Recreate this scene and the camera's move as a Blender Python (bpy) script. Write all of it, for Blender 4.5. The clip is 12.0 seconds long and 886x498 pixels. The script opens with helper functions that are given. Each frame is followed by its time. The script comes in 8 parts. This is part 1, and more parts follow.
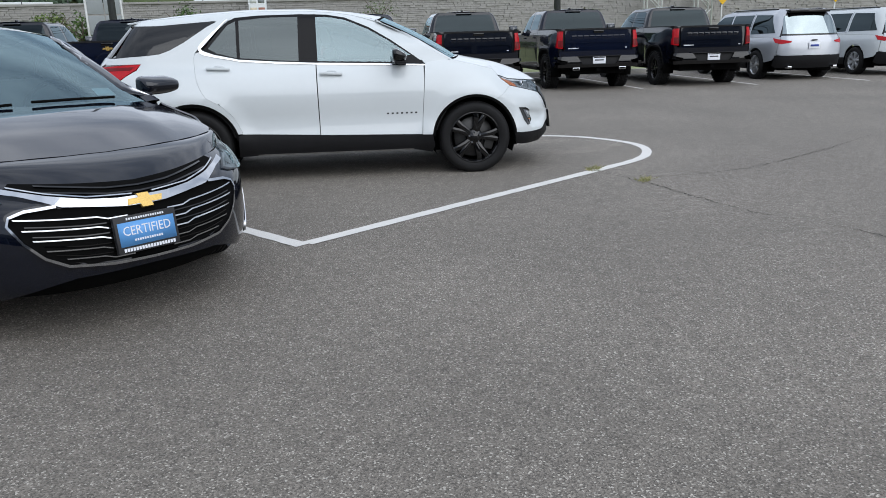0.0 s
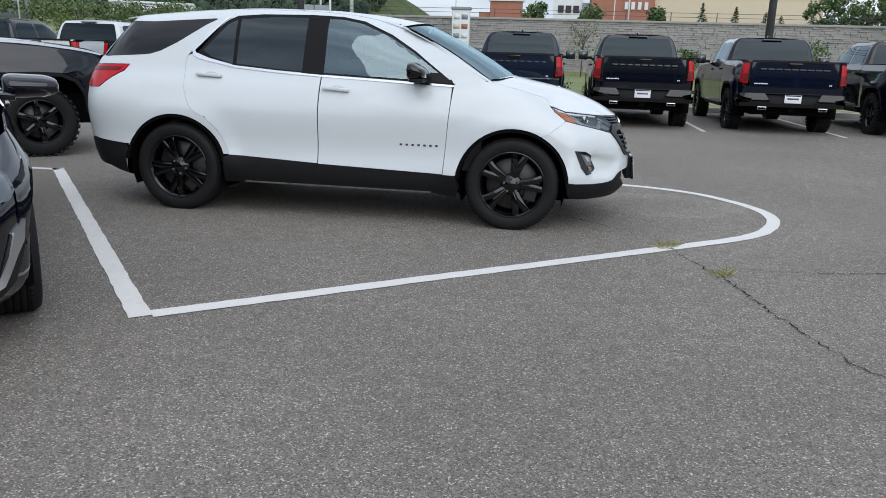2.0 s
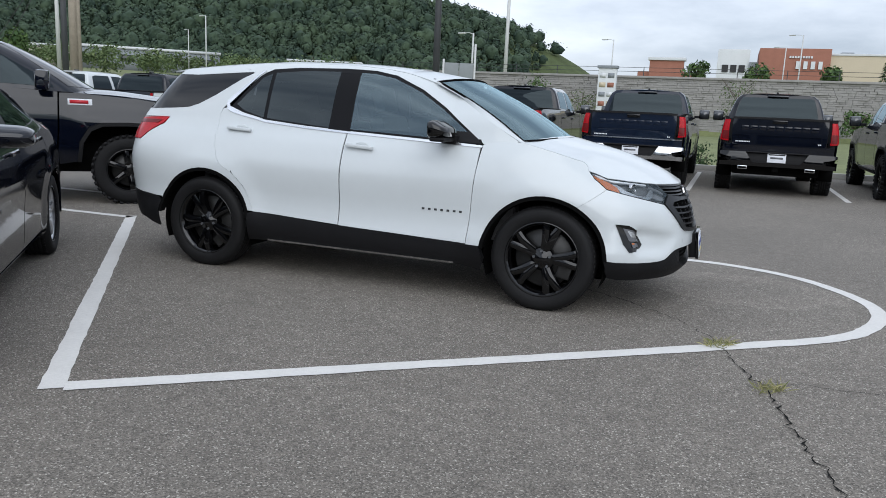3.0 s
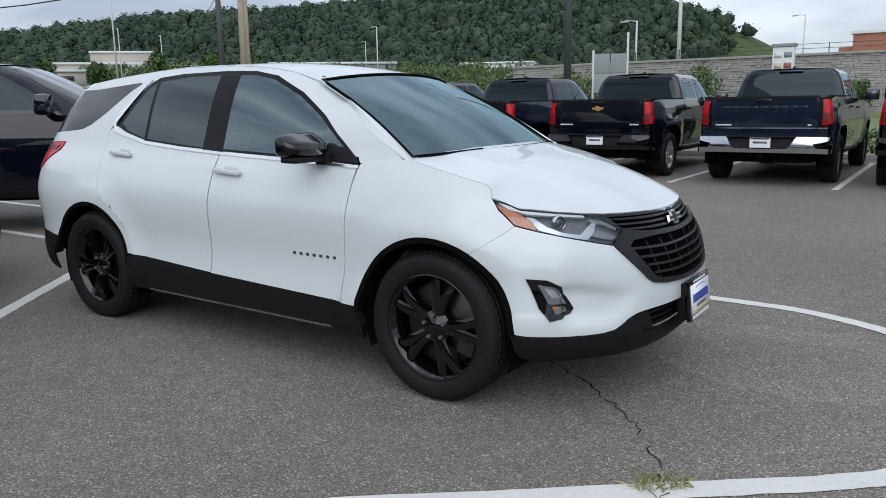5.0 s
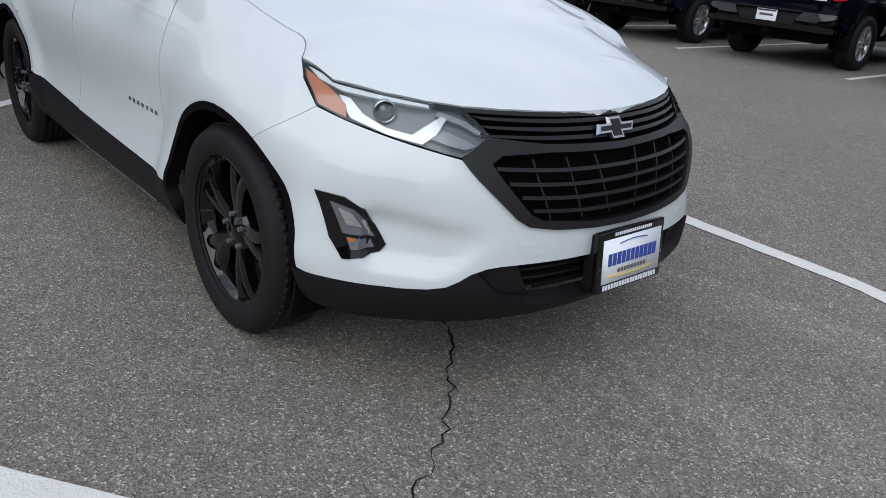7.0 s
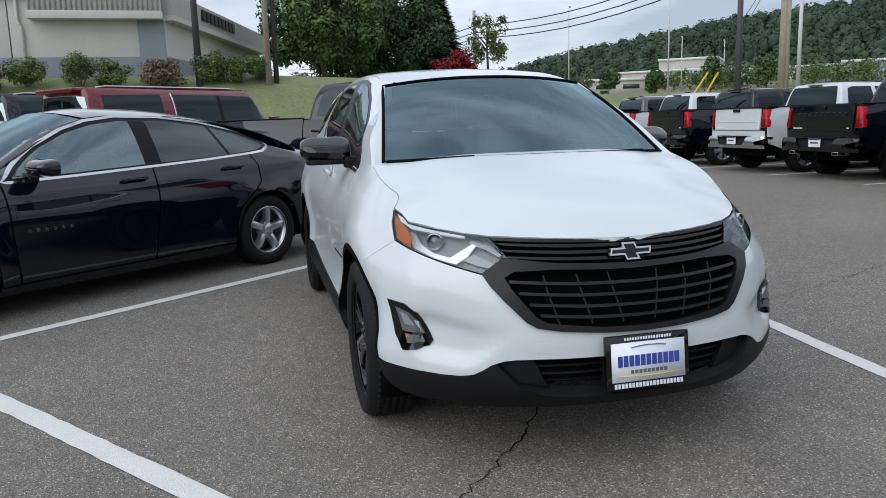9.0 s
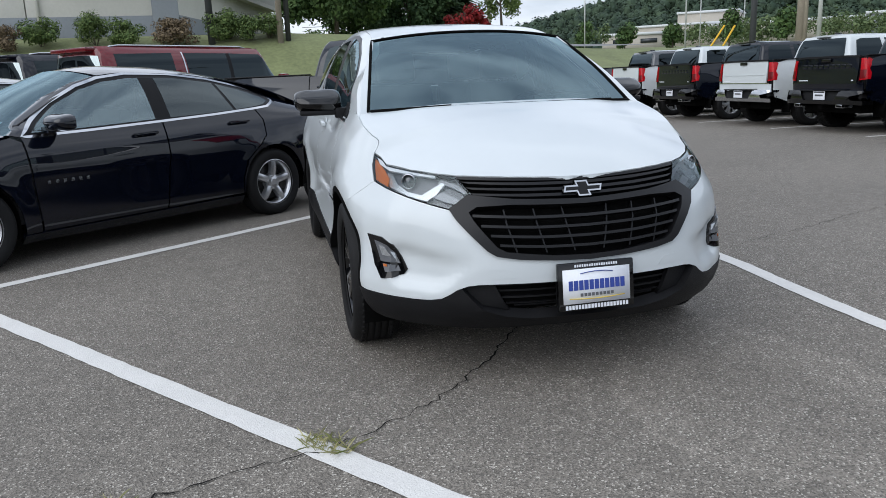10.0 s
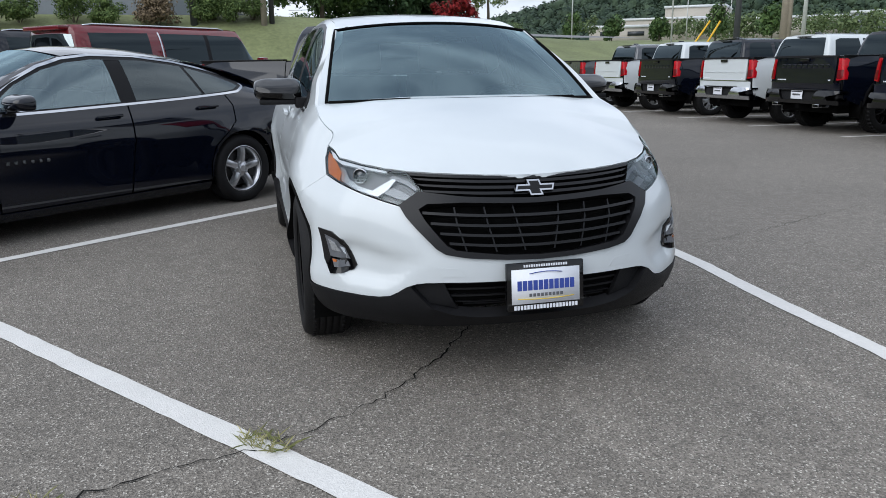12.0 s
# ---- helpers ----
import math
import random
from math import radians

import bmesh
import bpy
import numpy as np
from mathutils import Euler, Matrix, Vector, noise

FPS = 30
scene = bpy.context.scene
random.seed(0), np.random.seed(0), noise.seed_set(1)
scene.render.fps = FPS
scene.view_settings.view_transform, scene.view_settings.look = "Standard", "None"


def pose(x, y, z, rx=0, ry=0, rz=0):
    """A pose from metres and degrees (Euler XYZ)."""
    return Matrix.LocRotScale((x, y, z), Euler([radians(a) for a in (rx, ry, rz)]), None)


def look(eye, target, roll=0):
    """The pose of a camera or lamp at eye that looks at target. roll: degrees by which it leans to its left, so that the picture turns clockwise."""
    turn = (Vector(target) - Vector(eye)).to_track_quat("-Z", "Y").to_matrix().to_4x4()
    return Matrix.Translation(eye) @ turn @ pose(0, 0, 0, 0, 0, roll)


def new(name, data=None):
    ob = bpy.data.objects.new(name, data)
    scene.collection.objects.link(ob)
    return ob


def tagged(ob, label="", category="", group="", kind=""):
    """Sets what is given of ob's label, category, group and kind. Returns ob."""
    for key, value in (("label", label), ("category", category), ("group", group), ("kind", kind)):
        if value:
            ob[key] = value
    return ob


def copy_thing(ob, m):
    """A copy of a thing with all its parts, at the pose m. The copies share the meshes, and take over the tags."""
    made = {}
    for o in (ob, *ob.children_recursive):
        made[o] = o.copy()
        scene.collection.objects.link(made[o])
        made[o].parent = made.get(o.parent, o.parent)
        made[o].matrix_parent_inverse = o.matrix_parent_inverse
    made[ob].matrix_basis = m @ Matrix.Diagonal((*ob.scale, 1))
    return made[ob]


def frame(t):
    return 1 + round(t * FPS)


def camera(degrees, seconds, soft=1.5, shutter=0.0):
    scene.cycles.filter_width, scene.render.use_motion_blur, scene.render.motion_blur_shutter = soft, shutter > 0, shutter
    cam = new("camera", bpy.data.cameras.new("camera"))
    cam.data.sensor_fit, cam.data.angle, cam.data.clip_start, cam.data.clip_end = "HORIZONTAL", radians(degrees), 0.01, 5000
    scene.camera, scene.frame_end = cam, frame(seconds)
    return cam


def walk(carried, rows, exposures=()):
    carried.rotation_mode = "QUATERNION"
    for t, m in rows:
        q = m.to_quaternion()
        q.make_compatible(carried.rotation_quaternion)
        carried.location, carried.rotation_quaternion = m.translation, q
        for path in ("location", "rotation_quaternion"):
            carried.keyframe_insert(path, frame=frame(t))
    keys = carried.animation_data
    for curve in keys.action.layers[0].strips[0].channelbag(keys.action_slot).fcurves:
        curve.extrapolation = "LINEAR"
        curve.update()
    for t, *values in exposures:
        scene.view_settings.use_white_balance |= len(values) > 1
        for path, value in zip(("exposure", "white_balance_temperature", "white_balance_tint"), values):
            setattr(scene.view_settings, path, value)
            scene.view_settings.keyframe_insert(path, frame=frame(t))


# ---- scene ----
cam = camera(61.0, 12.0, 0.9)
PATH = [
    (0, (0.046, -8.36, 1.352), (0.291, -6.452, 0.804), -1.5),
    (0.5, (0.401, -7.89, 1.24), (0.693, -6.017, 0.604), 0.5),
    (1, (0.889, -7.5, 1.262), (1.138, -5.61, 0.658), 0.8),
    (1.5, (1.38, -7.088, 1.32), (1.292, -5.161, 0.792), 0.2),
    (2, (1.72, -6.598, 1.291), (1.429, -4.683, 0.795), 1.8),
    (2.5, (2.133, -6.199, 1.314), (1.627, -4.308, 0.907), 0.3),
    (3, (2.475, -5.748, 1.323), (1.788, -3.907, 0.954), 2.6),
    (3.5, (2.747, -5.283, 1.343), (2.027, -3.449, 1.0), 1.4),
    (3.7, (2.881, -5.068, 1.421), (2.116, -3.259, 1.041), -0.8),
    (5.3, (3.329, -3.312, 1.351), (2.177, -1.725, 0.959), 0.1),
    (5.5, (3.33, -3.128, 1.339), (2.191, -1.54, 0.913), 1.0),
    (6, (3.43, -2.647, 1.312), (2.226, -1.139, 0.787), -1.7),
    (6.5, (3.508, -2.247, 1.3), (2.105, -0.925, 0.766), 0.7),
    (7, (3.577, -1.893, 1.304), (2.197, -0.659, 0.547), 5.0),
    (7.5, (3.881, -1.619, 1.337), (2.168, -0.718, 0.836), 0.7),
    (7.7, (3.989, -1.573, 1.346), (2.219, -0.757, 0.898), -1.0),
    (9.3, (4.808, -1.282, 1.303), (2.89, -0.835, 0.958), -2.1),
    (9.5, (4.9, -1.261, 1.315), (2.983, -0.824, 0.947), -3.0),
    (10, (5.047, -1.238, 1.275), (3.146, -0.8, 0.833), -2.2),
    (10.5, (5.062, -1.139, 1.311), (3.166, -0.699, 0.849), -1.7),
    (11, (5.067, -1.085, 1.271), (3.169, -0.645, 0.82), -1.4),
    (11.5, (5.052, -1.076, 1.277), (3.158, -0.626, 0.817), -1.0),
    (12, (5.038, -1.094, 1.3), (3.155, -0.615, 0.826), -0.6),
]
EXPOSURES = ((0.0, 0.95), (2.5, 0.92), (3.7, 0.85), (5.5, 0.77), (6.0, 0.76), (7.5, 0.83), (9.5, 0.87), (10.0, 0.94), (12.0, 0.97))
walk(cam, [(t, look(eye, target, roll)) for t, eye, target, roll in PATH], EXPOSURES)

# ---- daylight: a bright overcast sky with grey cloud, and a weak wide sun ----
SUN_EL, SUN_AZ = 35.0, 155.0
world = bpy.data.worlds.new("sky")
scene.world = world
world.use_nodes = True
wn, wl = world.node_tree.nodes, world.node_tree.links
wn.clear()
w_out = wn.new("ShaderNodeOutputWorld")
w_bg = wn.new("ShaderNodeBackground")
w_sky = wn.new("ShaderNodeTexSky")
w_sky.sky_type = "NISHITA"
w_sky.sun_disc = False
w_sky.sun_elevation = radians(SUN_EL)
w_sky.sun_rotation = radians(SUN_AZ)
w_co = wn.new("ShaderNodeTexCoord")
w_map = wn.new("ShaderNodeMapping")
w_map.inputs["Scale"].default_value = (1.0, 1.0, 3.2)
w_noise = wn.new("ShaderNodeTexNoise")
w_noise.inputs["Scale"].default_value = 2.3
w_noise.inputs["Detail"].default_value = 7.0
w_noise.inputs["Roughness"].default_value = 0.55
w_ramp = wn.new("ShaderNodeValToRGB")
w_ramp.color_ramp.elements[0].position = 0.36
w_ramp.color_ramp.elements[0].color = (3.4, 3.92, 4.85, 1)
w_ramp.color_ramp.elements[1].position = 0.68
w_ramp.color_ramp.elements[1].color = (8.3, 8.85, 9.85, 1)
w_cover = wn.new("ShaderNodeMix")
w_cover.data_type = "RGBA"
w_cover.inputs[0].default_value = 0.86
wl.new(w_co.outputs["Generated"], w_map.inputs["Vector"])
wl.new(w_map.outputs["Vector"], w_noise.inputs["Vector"])
wl.new(w_noise.outputs["Fac"], w_ramp.inputs["Fac"])
wl.new(w_sky.outputs["Color"], w_cover.inputs[6])
wl.new(w_ramp.outputs["Color"], w_cover.inputs[7])
w_sep = wn.new("ShaderNodeSeparateXYZ")
w_zen = wn.new("ShaderNodeMapRange")
w_zen.inputs["From Min"].default_value = 0.0
w_zen.inputs["From Max"].default_value = 1.0
w_zen.inputs["To Min"].default_value = 0.53
w_zen.inputs["To Max"].default_value = 0.80
w_mul = wn.new("ShaderNodeVectorMath")
w_mul.operation = "SCALE"
wl.new(w_co.outputs["Generated"], w_sep.inputs["Vector"])
wl.new(w_sep.outputs["Z"], w_zen.inputs["Value"])
wl.new(w_cover.outputs[2], w_mul.inputs[0])
wl.new(w_zen.outputs["Result"], w_mul.inputs["Scale"])
wl.new(w_mul.outputs["Vector"], w_bg.inputs["Color"])
w_bg.inputs["Strength"].default_value = 0.135
wl.new(w_bg.outputs["Background"], w_out.inputs["Surface"])
sun = new("sun", bpy.data.lights.new("sun", "SUN"))
sun.data.energy, sun.data.angle, sun.data.color = 0.90, radians(70), (0.98, 0.99, 1.0)
sun.matrix_world = look((0, 0, 30), (30 * math.sin(radians(SUN_AZ)) / math.tan(radians(SUN_EL)) * -1, 30 * math.cos(radians(SUN_AZ)) / math.tan(radians(SUN_EL)) * -1, 0))

# ---- materials ----
def mat(name, color, rough=0.5, metal=0.0, coat=0.0, var=0.0, scale=8.0, bump=0.0, bump_scale=60.0, spec=0.5, object_random=0.0, emit=None):
    """A procedural surface: a base colour with noise at two scales, and fine relief."""
    m = bpy.data.materials.new(name)
    m.use_nodes = True
    n, l = m.node_tree.nodes, m.node_tree.links
    b = n["Principled BSDF"]
    b.inputs["Base Color"].default_value = (*color, 1)
    b.inputs["Roughness"].default_value = rough
    b.inputs["Metallic"].default_value = metal
    b.inputs["Coat Weight"].default_value = coat
    b.inputs["Coat Roughness"].default_value = 0.03
    b.inputs["Specular IOR Level"].default_value = spec
    co = n.new("ShaderNodeTexCoord")
    if var:
        a = n.new("ShaderNodeTexNoise")
        a.inputs["Scale"].default_value = scale
        a.inputs["Detail"].default_value = 5
        c = n.new("ShaderNodeTexNoise")
        c.inputs["Scale"].default_value = scale * 9
        c.inputs["Detail"].default_value = 4
        l.new(co.outputs["Object"], a.inputs["Vector"])
        l.new(co.outputs["Object"], c.inputs["Vector"])
        add = n.new("ShaderNodeMath")
        add.operation = "ADD"
        l.new(a.outputs["Fac"], add.inputs[0])
        l.new(c.outputs["Fac"], add.inputs[1])
        last = add
        if object_random:
            oi = n.new("ShaderNodeObjectInfo")
            ad2 = n.new("ShaderNodeMath")
            ad2.operation = "MULTIPLY_ADD"
            ad2.inputs[1].default_value = object_random
            l.new(oi.outputs["Random"], ad2.inputs[0])
            l.new(add.outputs[0], ad2.inputs[2])
            last = ad2
        mr = n.new("ShaderNodeMapRange")
        mr.inputs["From Min"].default_value = 0.55
        mr.inputs["From Max"].default_value = 1.45 + object_random
        mr.inputs["To Min"].default_value = 1 - var
        mr.inputs["To Max"].default_value = 1 + var
        l.new(last.outputs[0], mr.inputs["Value"])
        mx = n.new("ShaderNodeVectorMath")
        mx.operation = "SCALE"
        mx.inputs[0].default_value = color
        l.new(mr.outputs["Result"], mx.inputs["Scale"])
        l.new(mx.outputs["Vector"], b.inputs["Base Color"])
    if bump:
        d = n.new("ShaderNodeTexNoise")
        d.inputs["Scale"].default_value = bump_scale
        d.inputs["Detail"].default_value = 3
        l.new(co.outputs["Object"], d.inputs["Vector"])
        bp = n.new("ShaderNodeBump")
        bp.inputs["Strength"].default_value = bump
        bp.inputs["Distance"].default_value = 0.01
        l.new(d.outputs["Fac"], bp.inputs["Height"])
        l.new(bp.outputs["Normal"], b.inputs["Normal"])
    if emit:
        b.inputs["Emission Color"].default_value = (*emit[:3], 1)
        b.inputs["Emission Strength"].default_value = emit[3]
    return m


def glass(name, tint, ior=1.95, rough=0.0, shine=(0.86, 0.98, 1.0)):
    """Thin automotive glass: tinted see-through, with Fresnel reflection."""
    m = bpy.data.materials.new(name)
    m.use_nodes = True
    n, l = m.node_tree.nodes, m.node_tree.links
    n.clear()
    o = n.new("ShaderNodeOutputMaterial")
    t = n.new("ShaderNodeBsdfTransparent")
    t.inputs["Color"].default_value = (*tint, 1)
    g = n.new("ShaderNodeBsdfGlossy")
    g.inputs["Color"].default_value = (*shine, 1)
    g.inputs["Roughness"].default_value = rough
    f = n.new("ShaderNodeFresnel")
    f.inputs["IOR"].default_value = ior
    mx = n.new("ShaderNodeMixShader")
    l.new(f.outputs["Fac"], mx.inputs["Fac"])
    l.new(t.outputs["BSDF"], mx.inputs[1])
    l.new(g.outputs["BSDF"], mx.inputs[2])
    l.new(mx.outputs["Shader"], o.inputs["Surface"])
    return m


PAINT_WHITE = mat("white_paint", (0.560, 0.595, 0.605), 0.3, coat=0.7, var=0.015, scale=2, spec=0.2)
PAINT_BLACK = mat("black_paint", (0.0022, 0.0034, 0.0080), 0.10, coat=1.0, var=0.2, scale=3, spec=0.05)
PAINT_NAVY = mat("navy_paint", (0.0028, 0.005, 0.015), 0.12, coat=0.7, var=0.2, scale=3, spec=0.05)
PAINT_BLUEGREY = mat("blue_grey_paint", (0.006, 0.011, 0.024), 0.12, coat=0.7, var=0.2, scale=3, spec=0.05)
PAINT_RED = mat("dark_red_paint", (0.13, 0.008, 0.012), 0.12, coat=1.0, var=0.15, scale=3, spec=0.1)
PAINT_SILVER = mat("silver_paint", (0.42, 0.44, 0.47), 0.3, metal=0.35, coat=0.9, var=0.05, scale=3)
PAINT_GREY = mat("grey_paint", (0.06, 0.063, 0.068), 0.12, metal=0.2, coat=1.0, var=0.1, scale=3, spec=0.5)
PLASTIC = mat("black_plastic", (0.008, 0.008, 0.009), 0.55, var=0.2, scale=12, bump=0.15, bump_scale=300, spec=0.2)
PLASTIC_DARK = mat("matt_black_liner", (0.004, 0.004, 0.004), 0.9, var=0.3, scale=10, spec=0.05)
GLOSS_BLACK = mat("gloss_black", (0.0022, 0.0022, 0.0026), 0.09, coat=0.9, var=0.1, spec=0.08)
PILLAR_BLACK = mat("pillar_black", (0.006, 0.006, 0.007), 0.3, var=0.15, scale=12, spec=0.14)
SATIN_BLACK = mat("satin_black", (0.008, 0.008, 0.009), 0.36, var=0.15, scale=10, spec=0.3)
CHROME_BRIGHT = mat("bright_chrome", (0.80, 0.81, 0.83), 0.22, metal=1.0, var=0.03, scale=6)
CHROME = mat("chrome", (0.50, 0.51, 0.53), 0.10, metal=1.0, var=0.04, scale=6)
ALLOY = mat("silver_alloy", (0.55, 0.56, 0.58), 0.28, metal=0.85, var=0.06, scale=9)
RUBBER = mat("tyre_rubber", (0.008, 0.008, 0.0085), 0.7, var=0.25, scale=14, bump=0.2, bump_scale=120, spec=0.25)
RED_LENS = mat("red_lens", (0.40, 0.004, 0.010), 0.18, coat=0.15, spec=0.2, var=0.35, scale=14)
RED_DARK = mat("dark_red_lens", (0.13, 0.002, 0.004), 0.22, spec=0.3, var=0.2, scale=30)
AMBER = mat("amber_lens", (0.46, 0.13, 0.03), 0.18, coat=0.8, var=0.15, scale=40)
DISC = mat("brake_iron", (0.05, 0.05, 0.05), 0.4, metal=0.6, var=0.2, scale=20)
LENS = mat("dark_lens", (0.05, 0.055, 0.06), 0.05, coat=1.0, var=0.1, scale=30)
LAMP_GREY = mat("lamp_grey", (0.24, 0.25, 0.265), 0.3, metal=0.3, var=0.2, scale=30)
LAMP_DARK = mat("dark_lamp_grey", (0.13, 0.135, 0.145), 0.3, metal=0.3, var=0.2, scale=30)
LAMP_BRIGHT = mat("bright_reflector", (0.52, 0.54, 0.56), 0.22, metal=0.75, var=0.1, scale=30)
LAMP_WHITE = mat("lamp_white", (0.72, 0.75, 0.78), 0.25, var=0.08, scale=30)
GOLD = mat("gold_badge", (0.75, 0.50, 0.16), 0.25, metal=0.8, var=0.08, scale=30)
SEAT = mat("dark_seat_cloth", (0.07, 0.07, 0.074), 0.85, var=0.25, scale=20)
PLATE_WHITE = mat("plate_white", (0.72, 0.74, 0.78), 0.4, var=0.04, scale=20)
PLATE_BLUE = mat("plate_blue", (0.10, 0.30, 0.62), 0.4, var=0.06, scale=20)
INK_BLUE = mat("ink_blue", (0.03, 0.06, 0.30), 0.5, var=0.1, scale=40)
INK_BLACK = mat("ink_black", (0.012, 0.012, 0.014), 0.5, var=0.1, scale=40)
INK_YELLOW = mat("ink_yellow", (0.70, 0.52, 0.08), 0.5, var=0.1, scale=40)
INK_RED = mat("ink_red", (0.5, 0.02, 0.03), 0.4, var=0.1, scale=40)
GLASS_CLEAR = glass("windscreen_glass", (0.42, 0.55, 0.56), 2.2, 0.0, (0.68, 0.92, 1.0))
GLASS_SIDE = glass("side_glass", (0.42, 0.54, 0.55), 2.4, 0.0, (0.76, 0.95, 1.0))
GLASS_DARK = glass("privacy_glass", (0.06, 0.065, 0.07), 1.75)
GLASS_BRIGHT = glass("rear_screen_glass", (0.05, 0.055, 0.06), 3.6)
WINDOW_BLACK = glass("tinted_window", (0.02, 0.024, 0.028), 1.46, 0.0, (0.74, 0.92, 1.0))
GLASS_LAMP = glass("lamp_glass", (0.95, 0.96, 0.97), 1.5)

# ---- mesh tools ----
def curve(*pts):
    """A smooth function through points (x, y), flat beyond its ends."""
    xs = [p[0] for p in pts]
    ys = [p[1] for p in pts]
    n = len(xs)
    ds = [(ys[i + 1] - ys[i]) / (xs[i + 1] - xs[i]) for i in range(n - 1)]
    ms = [ds[0]] + [0.0 if ds[i - 1] * ds[i] <= 0 else 2 * ds[i - 1] * ds[i] / (ds[i - 1] + ds[i]) for i in range(1, n - 1)] + [ds[-1]]

    def f(x):
        if x <= xs[0]:
            return ys[0]
        if x >= xs[-1]:
            return ys[-1]
        i = 0
        while x > xs[i + 1]:
            i += 1
        h = xs[i + 1] - xs[i]
        t = (x - xs[i]) / h
        a, b = t * t, t * t * t
        return (2 * b - 3 * a + 1) * ys[i] + (b - 2 * a + t) * h * ms[i] + (3 * a - 2 * b) * ys[i + 1] + (b - a) * h * ms[i + 1]

    return f


def smooth(a, b, x):
    t = min(1.0, max(0.0, (x - a) / (b - a)))
    return t * t * (3 - 2 * t)


def link(name, bm, material, parent=None, label="", sharp=40, flat=False):
    me = bpy.data.meshes.new(name)
    if not flat:
        for f in bm.faces:
            f.smooth = True
        lim = radians(sharp)
        for e in bm.edges:
            if len(e.link_faces) == 2 and e.calc_face_angle(0) > lim:
                e.smooth = False
    bm.to_mesh(me)
    bm.free()
    me.materials.append(material)
    ob = new(name, me)
    if parent is not None:
        ob.parent = parent
    if label:
        ob["label"] = label
    return ob


def part(name, bm, material, parent, label="", sharp=40, flat=False):
    return link(name, bm, material, parent, label, sharp, flat)


def thing(name, m, label, category, group=""):
    e = new(name)
    e.matrix_world = m
    e.empty_display_size = 0.2
    return tagged(e, label, category, group)


def place(bm, verts, m):
    bmesh.ops.transform(bm, matrix=m, verts=verts)


def box(bm, x0, x1, y0, y1, z0, z1, bevel=0.0, m=None):
    vs = [bm.verts.new((x, y, z)) for x in (x0, x1) for y in (y0, y1) for z in (z0, z1)]
    if m is not None and not bevel:
        for v in vs:
            v.co = m @ v.co
    fs = [bm.faces.new([vs[i] for i in q]) for q in ((0, 1, 3, 2), (4, 6, 7, 5), (0, 4, 5, 1), (2, 3, 7, 6), (0, 2, 6, 4), (1, 5, 7, 3))]
    if bevel:
        bevel = min(bevel, 0.49 * min(abs(x1 - x0), abs(y1 - y0), abs(z1 - z0)))
        es = list({e for v in vs for e in v.link_edges})
        r = bmesh.ops.bevel(bm, geom=es, offset=bevel, segments=2, affect="EDGES", profile=0.6)
        vs = list({v for f in r["faces"] for v in f.verts} | {v for v in vs if v.is_valid})
        if m is not None:
            bmesh.ops.transform(bm, matrix=m, verts=vs)
    return bm


def boxed(*a, **k):
    return box(bmesh.new(), *a, **k)


def tube(bm, pts, r, sides=8, r_end=None, caps=True):
    """A tube along points; r may shrink to r_end."""
    rings = []
    n = len(pts)
    pts = [Vector(p) for p in pts]
    for i, p in enumerate(pts):
        d = (pts[min(i + 1, n - 1)] - pts[max(i - 1, 0)]).normalized()
        up = Vector((0, 0, 1)) if abs(d.z) < 0.95 else Vector((1, 0, 0))
        a = d.cross(up).normalized()
        b = a.cross(d)
        rr = r if r_end is None else r + (r_end - r) * i / (n - 1)
        rings.append([bm.verts.new(p + rr * (math.cos(2 * math.pi * k / sides) * a + math.sin(2 * math.pi * k / sides) * b)) for k in range(sides)])
    for i in range(n - 1):
        for k in range(sides):
            bm.faces.new((rings[i][k], rings[i][(k + 1) % sides], rings[i + 1][(k + 1) % sides], rings[i + 1][k]))
    if caps:
        bm.faces.new(rings[0][::-1])
        bm.faces.new(rings[-1])
    return bm


def lathe(bm, profile, n=40, closed=False):
    """Turns (r, y) points about the y axis."""
    rings = []
    for r, y in profile:
        rings.append([bm.verts.new((r * math.cos(2 * math.pi * k / n), y, r * math.sin(2 * math.pi * k / n))) for k in range(n)])
    m = len(rings)
    for i in range(m if closed else m - 1):
        a, b = rings[i], rings[(i + 1) % m]
        for k in range(n):
            bm.faces.new((a[k], a[(k + 1) % n], b[(k + 1) % n], b[k]))
    return bm


def inset(poly, g):
    """Moves a polygon's outline inwards by g."""
    area = sum(poly[i - 1][0] * poly[i][1] - poly[i][0] * poly[i - 1][1] for i in range(len(poly)))
    s = 1 if area > 0 else -1
    out = []
    n = len(poly)
    for i in range(n):
        a, b, c = poly[i - 1], poly[i], poly[(i + 1) % n]
        d1 = Vector((b[0] - a[0], b[1] - a[1]))
        d2 = Vector((c[0] - b[0], c[1] - b[1]))
        if d1.length < 1e-9 or d2.length < 1e-9:
            out.append(b)
            continue
        d1.normalize()
        d2.normalize()
        n1, n2 = Vector((-d1.y, d1.x)) * s, Vector((-d2.y, d2.x)) * s
        k = n1 + n2
        q = max(0.35, 1 + n1.dot(n2))
        out.append((b[0] + k.x * g / q, b[1] + k.y * g / q))
    return out


